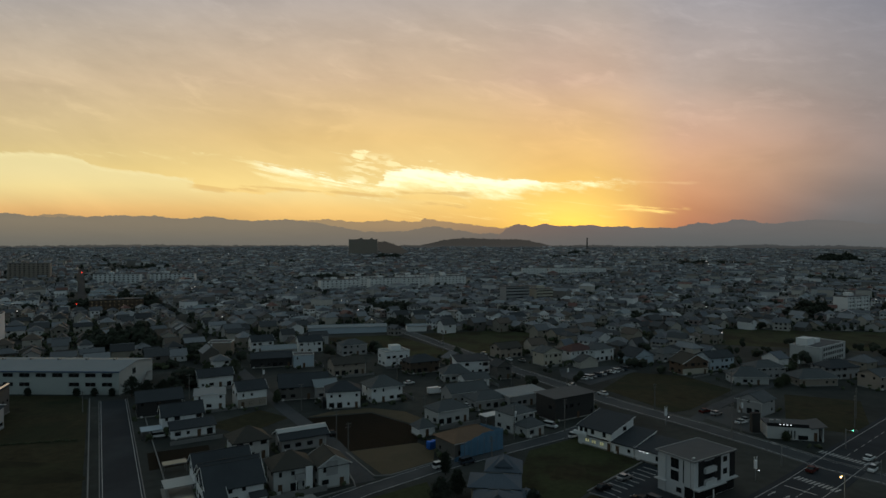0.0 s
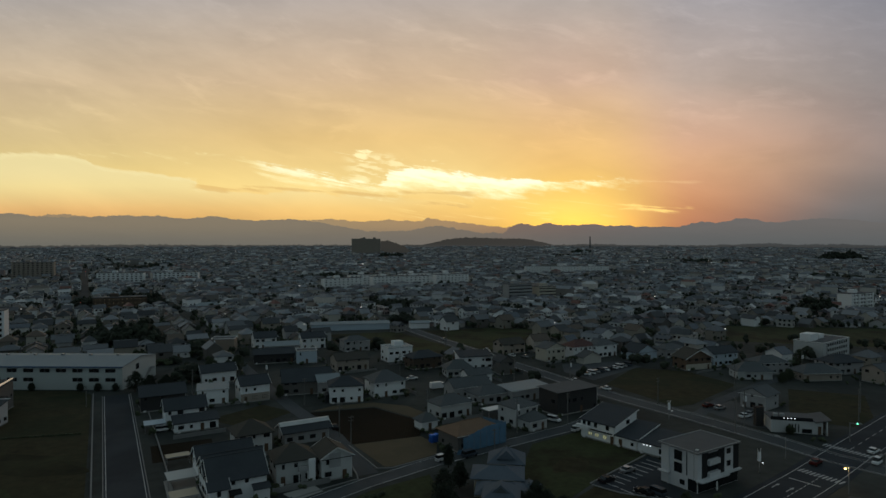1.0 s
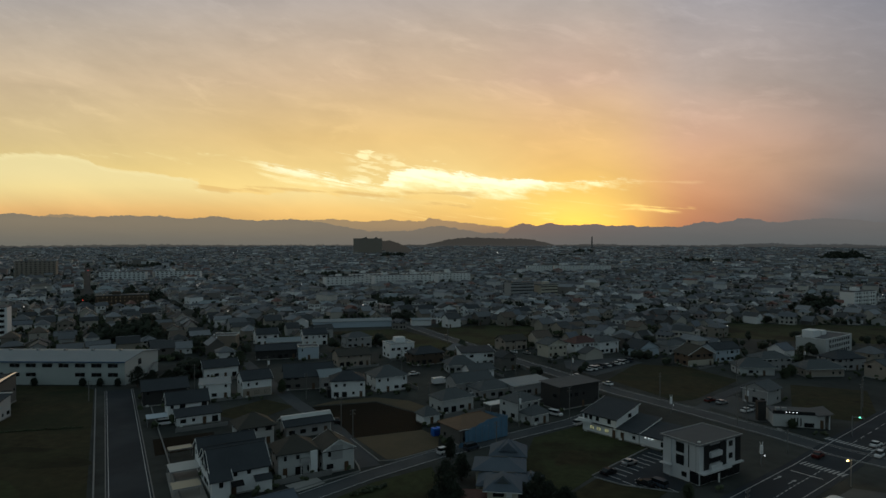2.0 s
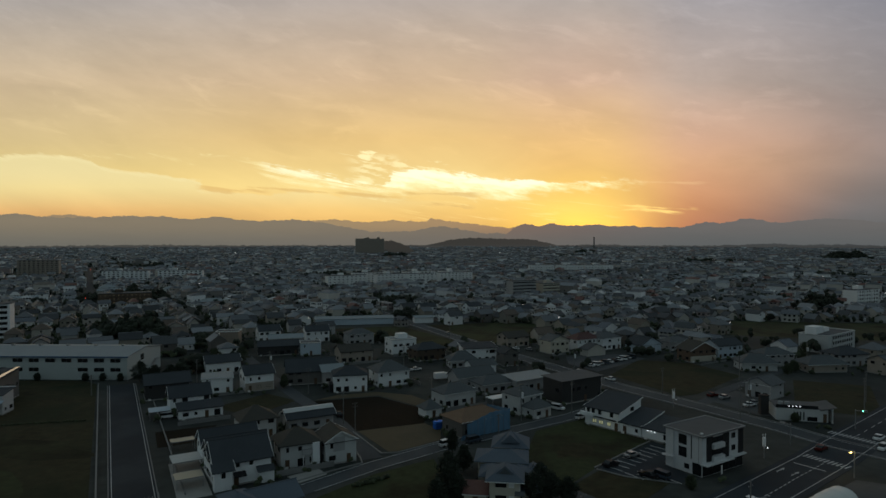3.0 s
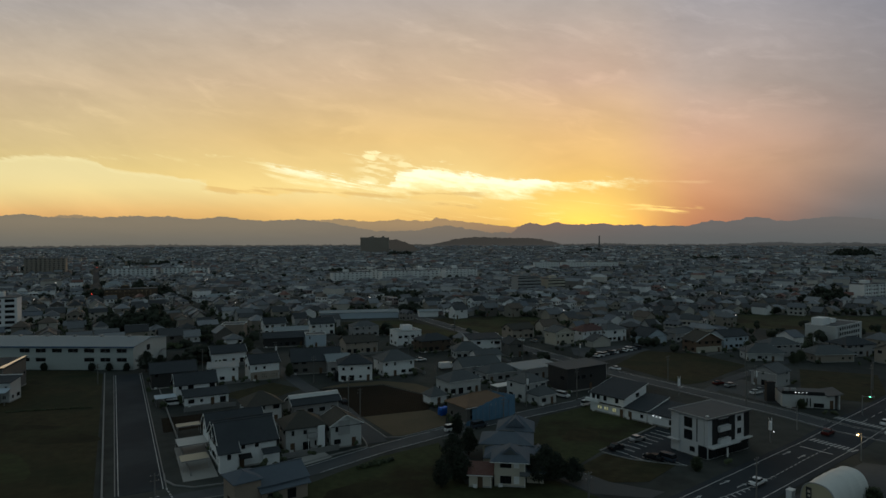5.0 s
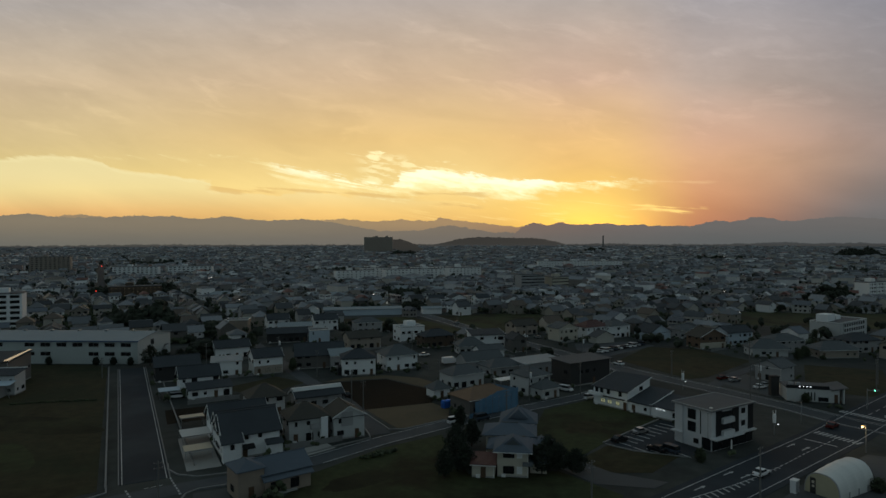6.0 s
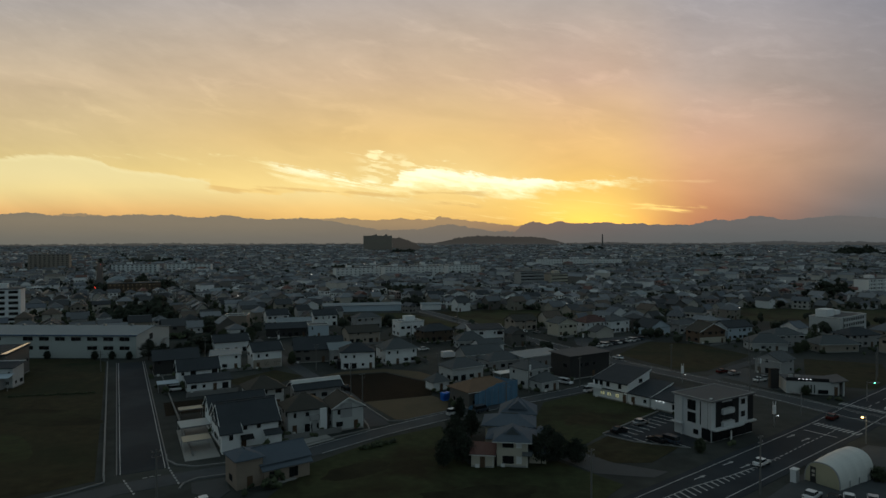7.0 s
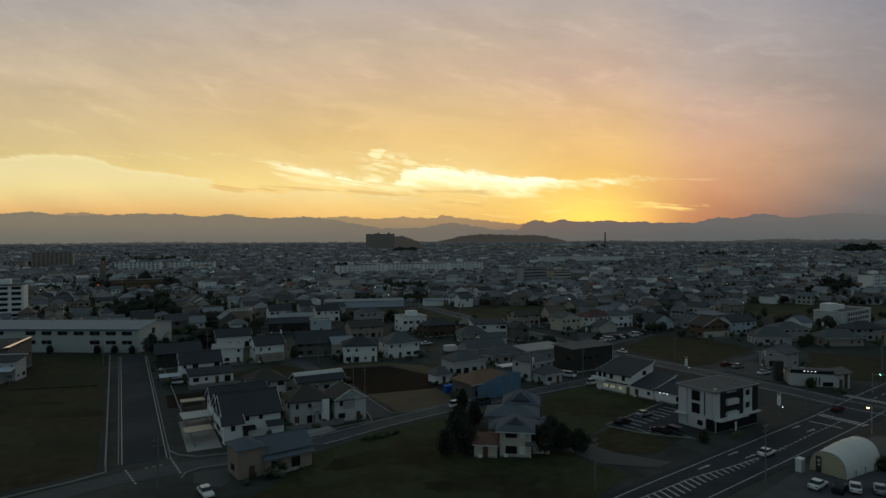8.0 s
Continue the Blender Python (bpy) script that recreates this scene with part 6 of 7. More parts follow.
for x, y, hh, sp, s in ((-0.6, 130.0, 6.0, 3.6, 1), (1.0, 126.8, 5.6, 2.8, 2), (-0.5, 136.0, 6.8, 3.6, 3), (3.0, 143.0, 6.0, 2.2, 4), (16.5, 126.5, 6.0, 3.0, 5), (20.0, 128.0, 5.4, 3.0, 6), (23.4, 127.4, 4.4, 2.8, 14), (14.4, 129.5, 5.0, 2.4, 15),
                        (18.5, 131.5, 6.0, 2.6, 7), (-2.8, 124.0, 5.5, 2.2, 8), (0.5, 156.0, 5.5, 1.4, 9)):
    tree(x, y, hh, sp, s, "dark evergreen garden tree beside the old house")
for x, y, hh, sp, s in ((-114.0, 232.5, 7.5, 4.0, 11), (-109.0, 233.0, 6.0, 3.2, 12), (-104.0, 236.0, 5.5, 2.8, 13)):
    tree(x, y, hh, sp, s, "dark broadleaf tree at the end of the street")
for i, x in enumerate((-165, -153, -135, -128.5, -122)):
    tree(x, 233.8, 2.6, 1.0, 20 + i, "small clipped tree in front of the factory hall")
for x, y, hh, sp, s in ((99.0, 183.2, 2.2, 1.1, 31), (131.0, 247.5, 4.0, 2.2, 32), (136.0, 252.0, 4.5, 2.6, 33), (124.0, 271.0, 5.0, 3.0, 34), (150.0, 284.0, 6.0, 3.6, 35), (160.0, 288.0, 6.0, 3.4, 36),
                        (-97.0, 262.0, 7.0, 4.0, 37), (-88.0, 268.0, 7.0, 4.0, 38), (-58.5, 223.5, 4.5, 1.5, 39), (50.5, 134.0, 2.4, 1.0, 40), (77.0, 118.5, 2.2, 1.2, 41)):
    tree(x, y, hh, sp, s, "dark green garden tree beside a house", M_SHRUB)

# shrubs and low walls in the gardens
r = random.Random(77)
spots, walls = [], 0
for tx, ty, tr in HOUSES:
    for _ in range(9):
        a = r.uniform(0, 2 * math.pi)
        x, y = tx + math.cos(a) * (tr + r.uniform(-1.2, 1.6)), ty + math.sin(a) * (tr + r.uniform(-1.2, 1.6))
        if any(inside_shape(x, y, s) for s in OPEN) or any(distance_to(x, y, line) < half for line, half in STREETS):
            continue
        if any((x - hx) ** 2 + (y - hy) ** 2 < (hr - 2.6) ** 2 for hx, hy, hr in HOUSES):
            continue
        spots.append((x, y, 0, r.uniform(0.6, 1.4), r.uniform(0.9, 2.6)))
for tx, ty in placed:
    for _ in range(13):
        a, q = r.uniform(0, 2 * math.pi), r.uniform(4.6, 8.5)
        spots.append((tx + math.cos(a) * q, ty + math.sin(a) * q, 0, r.uniform(0.7, 2.0), r.uniform(1.0, 4.6)))
spots = [s for s in spots if not any(inside_shape(s[0], s[1], o) for o in OPEN) and not any(distance_to(s[0], s[1], line) < half for line, half in STREETS)]
clump_stuff("shrubs", "dark shrubs and hedges round the houses", spots, M_SHRUB, "shrubs")
spots = []
for line, size in (([(-20.0, 134.0), (-14.0, 139.0)], 0.9),
                   ([(-127.0, 177.0), (-113.0, 180.6), (-105.0, 182.2)], 0.4), ([(77.0, 113.0), (82.0, 118.0)], 1.2)):
    for p, d in along(line, size * 0.8):
        spots.append((p.x + r.uniform(-0.4, 0.4), p.y + r.uniform(-0.4, 0.4), 0, size * r.uniform(0.6, 1.1), size * r.uniform(0.7, 1.3)))
clump_stuff("hedges", "rough dark hedges and bushes on the open land", spots, M_SHRUB, "hedge")
for tx, ty, tr in HOUSES:
    turn = 31 + r.choice((0, 90))
    c, s = math.cos(radians(turn)), math.sin(radians(turn))
    n = tr + 0.9
    line = [(tx - c * n * 0.8 + s * n * 0.85, ty - s * n * 0.8 - c * n * 0.85), (tx + c * n * 0.8 + s * n * 0.85, ty + s * n * 0.8 - c * n * 0.85)]
    mid = [(line[0][0] * (1 - f) + line[1][0] * f, line[0][1] * (1 - f) + line[1][1] * f) for f in (0, 0.25, 0.5, 0.75, 1)]
    if any(inside_shape(x, y, sh) for x, y in mid for sh in OPEN) or any(distance_to(x, y, st) < half + 0.3 for x, y in mid for st, half in STREETS):
        continue
    if any((x - hx) ** 2 + (y - hy) ** 2 < (hr - 1.6) ** 2 for x, y in mid for hx, hy, hr in HOUSES):
        continue
    bm = bmesh.new()
    ribbon(bm, line, 0.15, -0.2, r.uniform(0.8, 1.4))
    tagged(new("garden_wall", mesh_of("garden_wall", bm, M_KERB)), "low grey concrete block garden wall", "wall", "garden walls")

# ---- mountains on the horizon: a glowing backdrop, haze painted into its colours ----
def ridge(name, label, radius, height, colours, seed, rough, foot=None, reach=(-0.80, 0.80), crowns=0.0):
    m = bpy.data.materials.new(name)
    m.use_nodes = True
    n = Nodes(m.node_tree)
    sep = n.add("ShaderNodeSeparateXYZ")
    n.put(sep.inputs[0], n.add("ShaderNodeTexCoord").outputs["Object"])
    # haze is painted in: tones vary across and blend to a misty foot
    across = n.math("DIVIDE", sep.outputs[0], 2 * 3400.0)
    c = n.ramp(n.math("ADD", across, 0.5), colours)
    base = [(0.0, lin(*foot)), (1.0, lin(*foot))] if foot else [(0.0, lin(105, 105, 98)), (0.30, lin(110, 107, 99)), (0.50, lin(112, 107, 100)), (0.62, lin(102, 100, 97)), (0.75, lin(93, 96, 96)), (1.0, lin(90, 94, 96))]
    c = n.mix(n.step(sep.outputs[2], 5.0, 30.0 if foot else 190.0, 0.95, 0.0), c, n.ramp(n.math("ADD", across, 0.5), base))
    # the ridge glows with these tones instead of being lit
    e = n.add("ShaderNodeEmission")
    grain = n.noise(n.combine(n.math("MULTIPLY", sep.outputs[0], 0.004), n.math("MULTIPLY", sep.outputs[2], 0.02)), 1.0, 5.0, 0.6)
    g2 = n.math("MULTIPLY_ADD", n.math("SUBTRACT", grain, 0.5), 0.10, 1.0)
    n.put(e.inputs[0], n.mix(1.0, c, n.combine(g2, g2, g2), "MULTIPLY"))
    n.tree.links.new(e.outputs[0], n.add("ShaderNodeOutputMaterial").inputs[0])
    bm = bmesh.new()
    low, top, back = [], [], []
    N = 900
    for i in range(N + 1):
        a = reach[0] + (reach[1] - reach[0]) * i / N
        p = math.tan(a)
        z = height(p)
        z += rough * (noise.fractal((a * 60.0, seed, 0.0), 0.5, 2.1, 6) - 0.8 * abs(noise.noise((a * 70.0, seed, 9.0))))
        z += crowns * (abs(noise.noise((a * 420.0, seed, 4.0))) + 0.6 * noise.noise((a * 160.0, seed, 7.0)))
        x, y = radius * math.sin(a), radius * math.cos(a)
        z = max(-2.0 if foot else 6.0, z)
        low.append(bm.verts.new((x, y, -3))), top.append(bm.verts.new((x, y, z))), back.append(bm.verts.new((x * 1.004, y * 1.004, -3)))
    for i in range(N):
        bm.faces.new((low[i], low[i + 1], top[i + 1], top[i]))
        bm.faces.new((top[i], top[i + 1], back[i + 1], back[i]))
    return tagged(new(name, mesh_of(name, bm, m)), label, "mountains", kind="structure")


def hump(p, c, w, h):
    return h * math.exp(-((p - c) / w) ** 2)


def shelf(p, c, w, low, high):
    """Falls from high to low round c as p grows (rises for a negative w)."""
    return low + (high - low) / (1 + math.exp(max(-40, min(40, (p - c) / w))))


# far ranges: haze and sunset tint are in the colours, fading right into sky tone
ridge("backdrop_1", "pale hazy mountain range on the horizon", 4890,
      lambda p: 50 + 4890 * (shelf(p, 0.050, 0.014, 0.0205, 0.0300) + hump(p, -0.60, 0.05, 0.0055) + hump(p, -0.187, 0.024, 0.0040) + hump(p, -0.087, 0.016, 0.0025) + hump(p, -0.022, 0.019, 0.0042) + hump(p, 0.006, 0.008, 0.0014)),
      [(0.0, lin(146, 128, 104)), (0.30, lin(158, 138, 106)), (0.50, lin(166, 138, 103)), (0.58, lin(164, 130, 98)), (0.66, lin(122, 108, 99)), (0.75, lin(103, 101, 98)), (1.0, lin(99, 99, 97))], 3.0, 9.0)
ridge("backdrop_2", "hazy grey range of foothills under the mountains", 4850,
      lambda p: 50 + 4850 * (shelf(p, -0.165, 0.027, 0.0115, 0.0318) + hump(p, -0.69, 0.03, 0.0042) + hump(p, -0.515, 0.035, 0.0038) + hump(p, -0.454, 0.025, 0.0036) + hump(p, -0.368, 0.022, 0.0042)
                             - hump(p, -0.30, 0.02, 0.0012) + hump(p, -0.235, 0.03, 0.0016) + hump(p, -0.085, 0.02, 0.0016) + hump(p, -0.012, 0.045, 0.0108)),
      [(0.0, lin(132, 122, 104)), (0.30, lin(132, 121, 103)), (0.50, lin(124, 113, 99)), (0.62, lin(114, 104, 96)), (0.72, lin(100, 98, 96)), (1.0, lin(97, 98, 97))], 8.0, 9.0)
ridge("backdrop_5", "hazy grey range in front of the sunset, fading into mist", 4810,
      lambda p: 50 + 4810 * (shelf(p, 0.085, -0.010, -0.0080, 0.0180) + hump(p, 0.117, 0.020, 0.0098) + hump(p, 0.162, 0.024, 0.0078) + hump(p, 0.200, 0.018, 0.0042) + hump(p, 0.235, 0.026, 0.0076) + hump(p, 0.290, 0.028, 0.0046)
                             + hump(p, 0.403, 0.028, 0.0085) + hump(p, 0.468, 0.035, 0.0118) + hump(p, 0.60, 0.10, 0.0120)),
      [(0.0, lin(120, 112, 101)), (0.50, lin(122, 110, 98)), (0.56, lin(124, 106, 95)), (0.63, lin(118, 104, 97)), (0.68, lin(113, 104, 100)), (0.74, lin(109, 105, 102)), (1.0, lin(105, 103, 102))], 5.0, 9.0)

# woods and hill: dark tones with the haze already mixed into their glow
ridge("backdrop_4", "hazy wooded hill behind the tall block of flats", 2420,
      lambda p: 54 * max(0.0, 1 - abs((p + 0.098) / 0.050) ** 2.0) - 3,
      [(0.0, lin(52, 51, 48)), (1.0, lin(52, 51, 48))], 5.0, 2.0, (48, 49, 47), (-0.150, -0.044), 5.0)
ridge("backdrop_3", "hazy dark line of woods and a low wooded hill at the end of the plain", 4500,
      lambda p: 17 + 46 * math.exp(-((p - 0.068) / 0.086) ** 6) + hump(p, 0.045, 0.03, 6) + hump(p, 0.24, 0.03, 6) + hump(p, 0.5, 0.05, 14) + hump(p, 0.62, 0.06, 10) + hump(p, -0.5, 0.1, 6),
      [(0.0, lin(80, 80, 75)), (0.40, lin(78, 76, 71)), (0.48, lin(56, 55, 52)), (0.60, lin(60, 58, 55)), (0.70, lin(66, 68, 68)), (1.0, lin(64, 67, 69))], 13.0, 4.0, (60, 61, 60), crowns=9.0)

# ---- cars ----
def car(label, paint, kind="sedan"):
    """A parked car of body, glass, four wheels and lights; its front looks along x."""
    L, W = {"sedan": (4.4, 1.72), "van": (4.6, 1.75), "kei": (3.4, 1.48), "truck": (6.2, 2.1)}[kind]
    r = root("car" if kind != "truck" else "truck", pose(0, 0, 0), label, "car" if kind != "truck" else "truck")
    x = L / 2
    bm = bmesh.new()
    if kind == "sedan":
        prism(bm, [(-x, 0.35), (x, 0.35), (x, 0.72), (x - 0.9, 0.92), (-x + 0.1, 0.98), (-x, 0.8)], "y", -W / 2, W / 2)
        cabin = [(-x + 0.55, 0.95), (x - 1.25, 0.92), (x - 1.85, 1.42), (-x + 1.1, 1.46)]
    elif kind == "truck":
        prism(bm, [(-x, 0.6), (x, 0.45), (x, 1.6), (x - 0.1, 2.3), (x - 1.6, 2.35), (x - 1.7, 0.75), (-x, 0.75)], "y", -W / 2, W / 2)
        cabin = [(-x, 0.8), (x - 1.9, 0.8), (x - 1.9, 2.7), (-x, 2.7)]
    else:
        prism(bm, [(-x, 0.32), (x, 0.32), (x, 0.85), (x - 0.6, 1.02), (-x + 0.02, 1.05)], "y", -W / 2, W / 2)
        cabin = [(-x + 0.06, 1.0), (x - 0.65, 1.0), (x - 1.3, 1.78), (-x + 0.25, 1.82)]
    bmesh.ops.bevel(bm, geom=bm.edges[:], offset=0.09, segments=2, affect="EDGES")
    part("body", bm, paint, r)
    bm = bmesh.new()
    prism(bm, cabin, "y", -W / 2 + 0.10, W / 2 - 0.10)
    bmesh.ops.bevel(bm, geom=bm.edges[:], offset=0.06, segments=1, affect="EDGES")
    part("cabin_glass" if kind != "truck" else "cargo_box", bm, M_GLASS if kind != "truck" else paint, r)
    top = cabin[2][1]
    bm = bmesh.new()
    block(bm, cabin[3][0] + 0.05, -W / 2 + 0.14, top - 0.05, cabin[2][0] - 0.02, W / 2 - 0.14, top + 0.05)
    part("roof", bm, paint, r)
    for sx in (-x + 0.75, x - 0.8):
        for sy in (-W / 2 + 0.08, W / 2 - 0.08):
            bm = bmesh.new()
            ring = [(0.31 * math.cos(2 * math.pi * i / 12), 0.31 * math.sin(2 * math.pi * i / 12)) for i in range(12)]
            prism(bm, [(sx + a, 0.31 + b) for a, b in ring], "y", sy - 0.1, sy + 0.1)
            part("wheel", bm, M_TYRE, r)
    for sy in (-W / 2 + 0.25, W / 2 - 0.25):
        part("headlight", box_bm(x - 0.03, sy - 0.18, 0.62, x + 0.02, sy + 0.18, 0.78), M_TRIM, r)
        part("tail_light", box_bm(-x - 0.02, sy - 0.18, 0.66, -x + 0.03, sy + 0.18, 0.82), M_REDTILE, r)
    return r


CARS = {
    "white": car("white hatchback parked on asphalt", M_CARWHITE), "van": car("white minivan parked beside a house", M_CARWHITE, "van"), "black": car("black car parked in a bay", M_CARBLACK),
    "silver": car("silver car parked in a row", M_CARSILVER), "red": car("dark red car on the road", M_CARRED), "kei": car("small white box car", M_CARWHITE, "kei"),
    "blue": car("dark grey-blue car parked in a row", M_CARBLUE, "van"), "truck": car("white box truck parked between houses", M_CARWHITE, "truck")}
for kind, x, y, yaw in (
        ("white", -42.3, 105.5, -52), ("van", -82.6, 185.2, 29), ("white", 59.4, 126.3, 40), ("silver", 43.6, 153.2, 35), ("black", 37.0, 147.0, 35), ("black", 43.4, 140.3, 125), ("blue", 46.0, 139.8, 125),
        ("blue", 6.0, 164.0, 38), ("kei", -1.2, 160.6, 38), ("van", 33.0, 195.6, -40), ("kei", 38.0, 185.4, 38), ("white", -13.5, 253.6, 30), ("truck", -3.0, 237.4, 28), ("silver", 3.4, 224.4, 30), ("white", 8.4, 218.6, 34),
        ):
    copy_thing(CARS[kind], pose(x, y, 0.05, 0, 0, yaw))
for kind, x, y, yaw in (
        ("white", 31.7, 303.6, 118), ("silver", 37.5, 300.5, 118), ("white", 44.5, 299.0, 118), ("white", 50.6, 250.0, 120), ("white", 59.5, 236.5, 121),
        ("red", 87.6, 212.6, 30), ("silver", 90.2, 209.6, 30), ("white", 93.8, 199.8, 25), ("silver", 96.6, 202.4, 25), ("white", 111.9, 166.9, 38), ("kei", 107.1, 158.5, 220), ("red", 92.0, 158.6, 40),
        ("white", 60.4, 110.4, 40), ("white", 65.9, 109.2, 60), ("silver", 69.5, 108.6, 60), ("black", 63.2, 109.0, 50), ("kei", 64.5, 98.0, 60),
        ("black", -33.2, 187.8, 120), ("white", 20.5, 318.5, 116), ("silver", -1.0, 352.0, 116)):
    copy_thing(CARS[kind], pose(x, y, 0.05, 0, 0, yaw))
r = random.Random(2)
for i, (p, d) in enumerate(along([(57.6, 262.0), (82.0, 283.0)], 3.3)):
    o = copy_thing(CARS[("white", "van", "silver", "blue", "white", "black")[i % 6]], pose(p.x, p.y, 0.05, 0, 0, 128 + r.uniform(-4, 4)))
    o["group"] = "cars in the car park"
for ob in CARS.values():
    for o in (*ob.children_recursive, ob):
        bpy.data.objects.remove(o)
bay_line = shared("bay_line", lambda: mesh_of("bay_line", box_bm(-2.5, -0.14, 0.0, 2.5, 0.14, 0.012), M_PAINT))
yard = bpy.data.objects["yard_1"]
for p, d in along([(37.2, 145.6), (53.2, 160.6)], 2.6):
    o = part("bay_line", bay_line, None, yard)
    o.matrix_local = pose(p.x, p.y, 0.055, 0, 0, 130)
for p, d in along([(40.5, 140.8), (49.0, 138.2)], 2.6):
    o = part("bay_line", bay_line, None, yard)
    o.matrix_local = pose(p.x, p.y, 0.055, 0, 0, 125)

# ---- the tent barn and the street furniture ----
bn = root("tent_barn", pose(70.3, 119.5, 0, 0, 0, 32.5), "white round-roofed fabric storage tent on asphalt", "tent")
BL, BR = 11.4, 3.1
arc = [(BR * math.copysign(abs(math.cos(math.pi * i / 20)) ** 0.8, 10 - i), 4.0 * math.sin(math.pi * i / 20) ** 0.72) for i in range(21)]


def tent_hoop(x, grow=1.0):
    """The arch at x along the tent, which rises a little towards its back."""
    f = (x + BL / 2) / BL
    up, out = 1.0 + 0.24 * math.sin(f * math.pi * 0.62), 1.0 + 0.08 * f
    return [(x, a * out * grow, b * up * grow) for a, b in arc]


bm = bmesh.new()
hoops = [[bm.verts.new(p) for p in tent_hoop(-BL / 2 + 0.15 + (BL - 0.15) * i / 12, 1.0 if i % 3 == 0 else 0.985)] for i in range(13)]
for a, b in zip(hoops, hoops[1:]):
    for i in range(20):
        bm.faces.new((a[i], a[i + 1], b[i + 1], b[i]))
bm.faces.new(hoops[0]), bm.faces.new(hoops[-1])
part("fabric_roof", bm, M_BARN, bn)
bm = bmesh.new()
prism(bm, [(a * 0.985, b * 0.985) for a, b in arc], "x", -BL / 2, -BL / 2 + 0.12)
part("end_panel", bm, M_BARNEND, bn, "cream fabric end panel")
bm = bmesh.new()
inner = [(a * 1.015, b * 1.015) for a, b in arc]
for (a, b), (c2, d2) in zip(inner, inner[1:]):
    prism(bm, [(a, b), (c2, d2), (c2 * 0.96, d2 * 0.96), (a * 0.96, b * 0.96)], "x", -BL / 2 - 0.1, -BL / 2 + 0.14)
part("end_hoop", bm, M_GREYWALL, bn)
part("door", box_bm(-BL / 2 - 0.06, 1.1, 0, -BL / 2, 2.1, 2.9), M_DARKWALL, bn)
part("notice", box_bm(-BL / 2 - 0.09, 1.3, 1.9, -BL / 2 - 0.062, 1.8, 2.4), M_CREAM, bn)
part("notice", box_bm(-BL / 2 - 0.09, 1.3, 1.2, -BL / 2 - 0.062, 1.75, 1.6), M_CREAM, bn)
for i in range(3):
    part("strap", box_bm(-BL / 2 + 2.8 + i * 3.2, -BR - 0.30, 0.0, -BL / 2 + 2.9 + i * 3.2, -BR - 0.16, 1.3), M_STEEL, bn)
cab = root("storage_locker", pose(61.5, 118.1, 0, 0, 0, 39), "white steel storage locker beside the tent", "locker")
part("body", box_bm(-0.75, -0.5, 0, 0.75, 0.5, 2.3), M_POT, cab)
part("roof", box_bm(-0.82, -0.58, 2.3, 0.82, 0.58, 2.4), M_TRIM, cab)
part("door", box_bm(-0.6, -0.54, 0.15, 0.6, -0.505, 2.15), M_GREYWALL, cab)


def pole(x, y, height, label="grey concrete utility pole with cross arms", arms=2, turn=35, pot=False):
    r = root("utility_pole", pose(x, y, 0, 0, 0, turn), label, "pole")
    bm = bmesh.new()
    tube(bm, 0, 0, -0.3, height, 0.17, 0.11, 9)
    part("post", bm, M_POLE, r)
    for i in range(arms):
        z = height - 0.4 - 0.9 * i
        part("cross_arm", box_bm(-0.75, -0.04, z, 0.75, 0.04, z + 0.08), M_POLE, r)
        for sx in (-0.65, 0.0, 0.65):
            bm = bmesh.new()
            tube(bm, sx, 0, z + 0.08, z + 0.28, 0.05, 0.04, 6)
            part("insulator", bm, M_GREYWALL, r)
    if pot:
        bm = bmesh.new()
        tube(bm, 0.42, 0, height - 3.4, height - 1.9, 0.42, 0.42, 12)
        part("transformer", bm, M_POT, r, "white transformer pot")
    return r


for x, y, hh, pot in ((-30.3, 180.0, 9.5, False), (-25.9, 172.8, 8.0, False), (-120.3, 211.9, 7.0, False), (22.5, 108.5, 9.0, False), (52.2, 111.6, 10.5, False), (-50.9, 106.9, 9.0, False),
                      (20.5, 184.0, 10.0, True), (36.5, 191.0, 10.0, False), (-48.0, 215.0, 9.0, False), (84.5, 186.0, 10.0, False), (89.0, 190.0, 11.0, True), (127.0, 196.0, 10.0, False), (72.0, 216.0, 9.0, False),
                      ):
    pole(x, y, hh, "grey concrete utility pole" + (" with white transformer" if pot else " with cross arms"), pot=pot)
for x, y, hh, pot in ((-70.0, 246.0, 9.0, True), (-19.0, 262.0, 9.0, False), (27.0, 252.0, 9.0, False), (48.0, 246.0, 10.0, True), (134.0, 206.0, 10.0, False), (108.0, 238.0, 9.0, False), (150.0, 268.0, 9.0, True),
                      (12.0, 158.0, 9.0, False), (-6.0, 205.0, 8.0, False), (-92.0, 230.0, 9.0, False), (0.0, 330.0, 10.0, False), (30.0, 280.0, 9.0, False), (-110.0, 300.0, 10.0, True)):
    pole(x, y, hh, "grey concrete utility pole" + (" with white transformer" if pot else " with cross arms"), pot=pot)


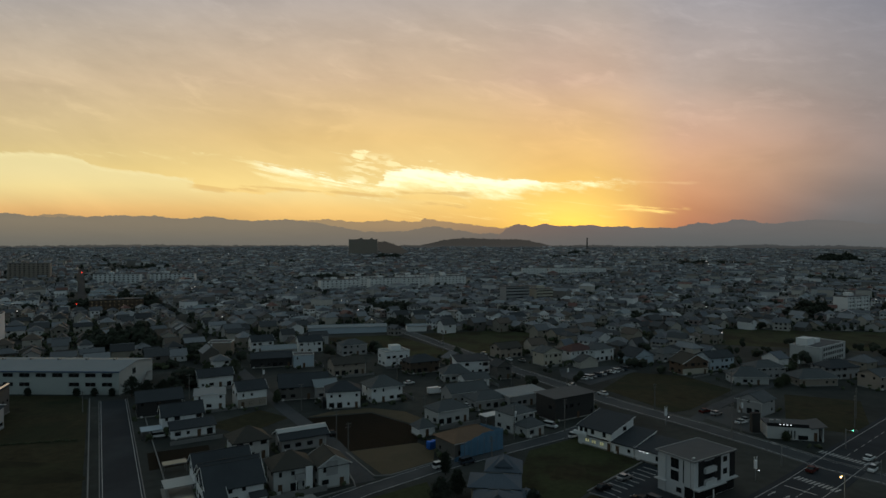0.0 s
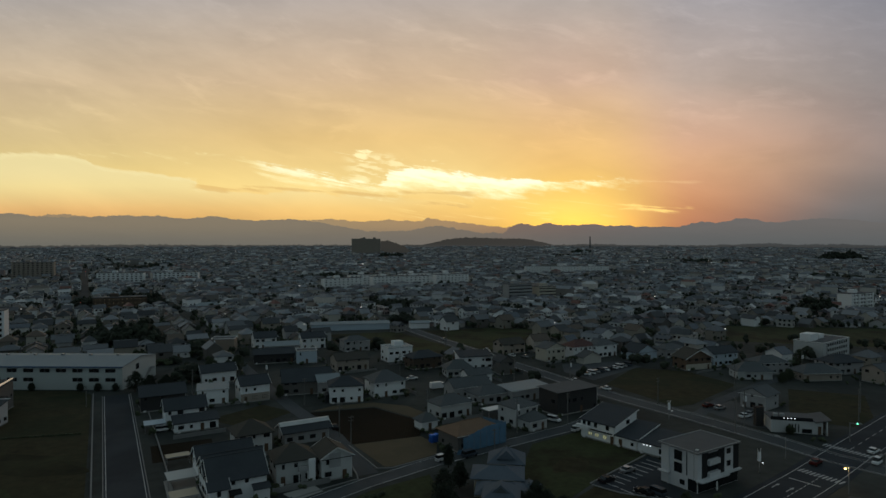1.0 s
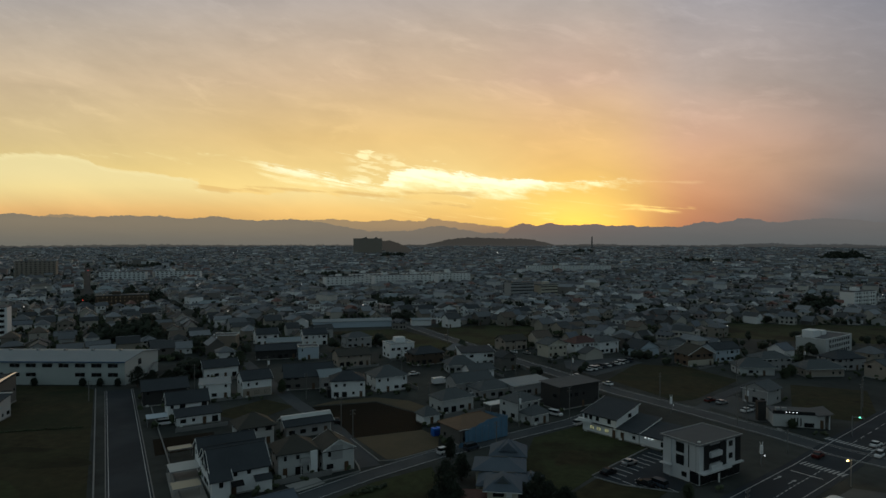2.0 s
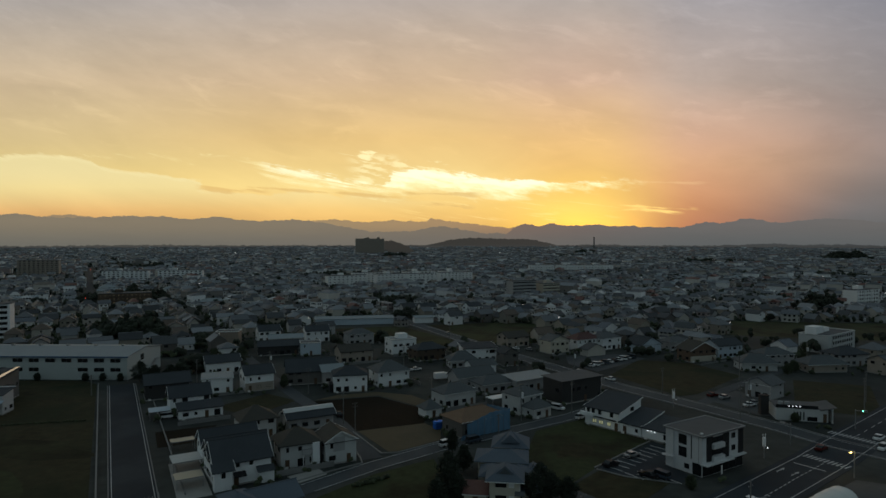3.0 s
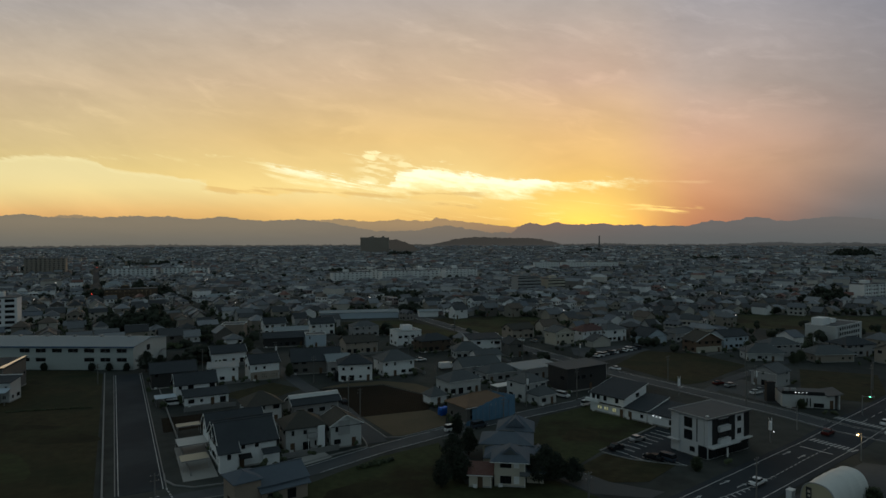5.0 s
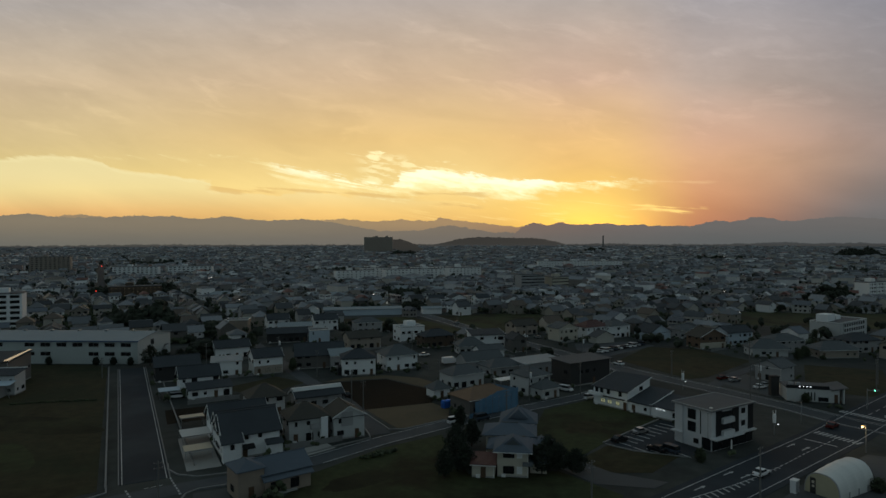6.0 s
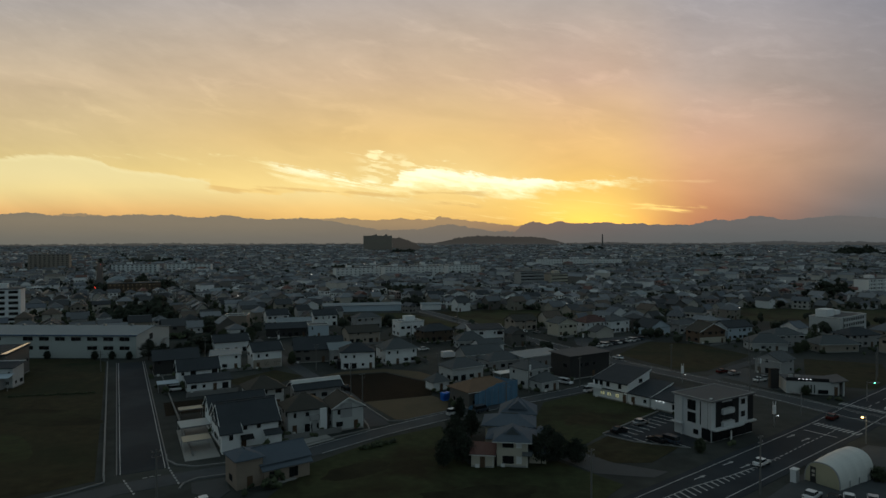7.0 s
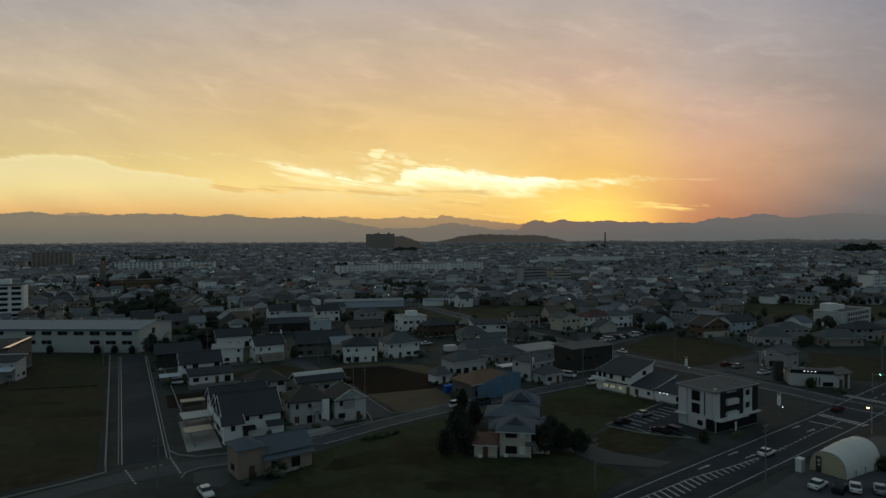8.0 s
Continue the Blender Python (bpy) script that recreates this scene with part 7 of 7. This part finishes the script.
def lantern_post(x, y):
    """A post carrying a white box with two short horns on top."""
    r = root("cabinet_post", pose(x, y, 0, 0, 0, 20), "white pole-mounted cabinet with two short arms", "pole")
    bm = bmesh.new()
    tube(bm, 0, 0, 0, 4.4, 0.10, 0.08, 8)
    part("post", bm, M_STEEL, r)
    bm = bmesh.new()
    tube(bm, 0, 0, 2.9, 4.9, 0.40, 0.40, 12)
    bmesh.ops.bevel(bm, geom=bm.edges[:], offset=0.06, segments=1)
    part("cabinet", bm, material("lit_white_cabinet", (0.85, 0.86, 0.88), 0.5, vary=0.05, bump=0.0), r)
    for sx in (-0.3, 0.3):
        bm = bmesh.new()
        tube(bm, sx, 0, 4.9, 5.8, 0.09, 0.09, 6, (sx * 0.5, 0))
        part("arm", bm, M_POT, r)
    bm = bmesh.new()
    bmesh.ops.create_icosphere(bm, subdivisions=2, radius=0.14)
    bmesh.ops.translate(bm, verts=bm.verts, vec=(0.9, -0.2, 2.4))
    part("lamp", bm, M_LAMPWHITE, r)
    part("lamp_arm", box_bm(0.08, -0.23, 2.37, 0.82, -0.17, 2.43), M_STEEL, r)


lantern_post(69.6, 198.6)
lantern_post(75.0, 152.8)


def street_lamp(x, y, h, mat, turn, label):
    r = root("street_lamp", pose(x, y, 0, 0, 0, turn), label, "street lamp")
    bm = bmesh.new()
    tube(bm, 0, 0, 0, h, 0.09, 0.06, 8)
    part("post", bm, M_STEEL, r)
    part("arm", box_bm(0, -0.04, h - 0.1, 1.2, 0.04, h), M_STEEL, r)
    part("head", box_bm(0.7, -0.16, h - 0.02, 1.5, 0.16, h + 0.12), M_STEEL, r)
    bm = bmesh.new()
    bmesh.ops.create_icosphere(bm, subdivisions=2, radius=0.24)
    bmesh.ops.translate(bm, verts=bm.verts, vec=(1.1, 0, h - 0.18))
    part("bulb", bm, mat, r, "glowing lamp bulb")


street_lamp(88.4, 140.2, 6.0, M_LAMPYELLOW, 200, "lit yellow street lamp beside the crossing")
shop_lamp = bpy.data.lights.new("shop_lamp_light", "POINT")
shop_lamp.energy, shop_lamp.color, shop_lamp.shadow_soft_size = 9, (1.0, 0.95, 0.55), 0.2
so = new("shop_lamp_light", shop_lamp)
so.location = (42.4, 172.4, 2.5)
lamp = bpy.data.lights.new("street_lamp_light", "POINT")
lamp.energy, lamp.color, lamp.shadow_soft_size = 160, (1.0, 0.72, 0.32), 0.25
lo = new("street_lamp_light", lamp)
lo.location = (87.4, 139.8, 5.4)


def signal(x, y, turn, mat):
    r = root("traffic_signal", pose(x, y, 0, 0, 0, turn), "grey traffic signal post with a lit lamp", "traffic light")
    bm = bmesh.new()
    tube(bm, 0, 0, 0, 5.6, 0.10, 0.08, 8)
    part("post", bm, M_STEEL, r)
    part("arm", box_bm(0, -0.05, 5.2, 2.4, 0.05, 5.3), M_STEEL, r)
    part("housing", box_bm(1.5, -0.15, 5.05, 2.8, 0.15, 5.5), M_GREYWALL, r)
    for i in range(3):
        bm = bmesh.new()
        ring = [(1.75 + 0.4 * i + 0.15 * math.cos(2 * math.pi * j / 12), 5.28 + 0.15 * math.sin(2 * math.pi * j / 12)) for j in range(12)]
        prism(bm, ring, "y", -0.20, -0.15)
        part("lens", bm, mat if i == 0 else M_DARKTRIM, r)


signal(111.5, 176.0, -20, M_LAMPGREEN)
signal(86.5, 162.5, 120, M_DARKTRIM)
signal(104.0, 151.0, 210, M_DARKTRIM)

# lamps of the town
verts, faces = [], []
r = random.Random(31)
for i in range(95):
    y = 330 + 2600 * r.random() ** 1.3
    x = r.uniform(-0.7, 0.72) * y
    s, z = 0.16 + 0.00042 * y * r.uniform(0.5, 1.2), r.uniform(5, 9)
    base = len(verts)
    for p in ((0, 0, s), (s, 0, 0), (0, s, 0), (-s, 0, 0), (0, -s, 0), (0, 0, -s)):
        verts.append((x + p[0], y + p[1], z + p[2]))
    faces += [tuple(base + j for j in f) for f in ((0, 1, 2), (0, 2, 3), (0, 3, 4), (0, 4, 1), (5, 2, 1), (5, 3, 2), (5, 4, 3), (5, 1, 4))]
me = bpy.data.meshes.new("town_lamps")
me.from_pydata(verts, [], faces)
me.materials.append(M_LITPOINT)
tagged(new("town_lamps", me), "small lit lamps scattered over the town", "lamps", kind="stuff")
for x, y, high in ((-541, 950, 8.0), (-297, 514, 5.2)):
    r = root("traffic_signal", pose(x, y, 0), "far red traffic signal over a street", "traffic light")
    bm = bmesh.new()
    bmesh.ops.create_icosphere(bm, subdivisions=1, radius=0.00055 * y)
    bmesh.ops.translate(bm, verts=bm.verts, vec=(0, 0, high))
    part("lens", bm, M_LAMPRED, r)
    bm = bmesh.new()
    tube(bm, 0, 0, 0, high - 0.2, 0.2, 0.15, 6)
    part("post", bm, M_STEEL, r)
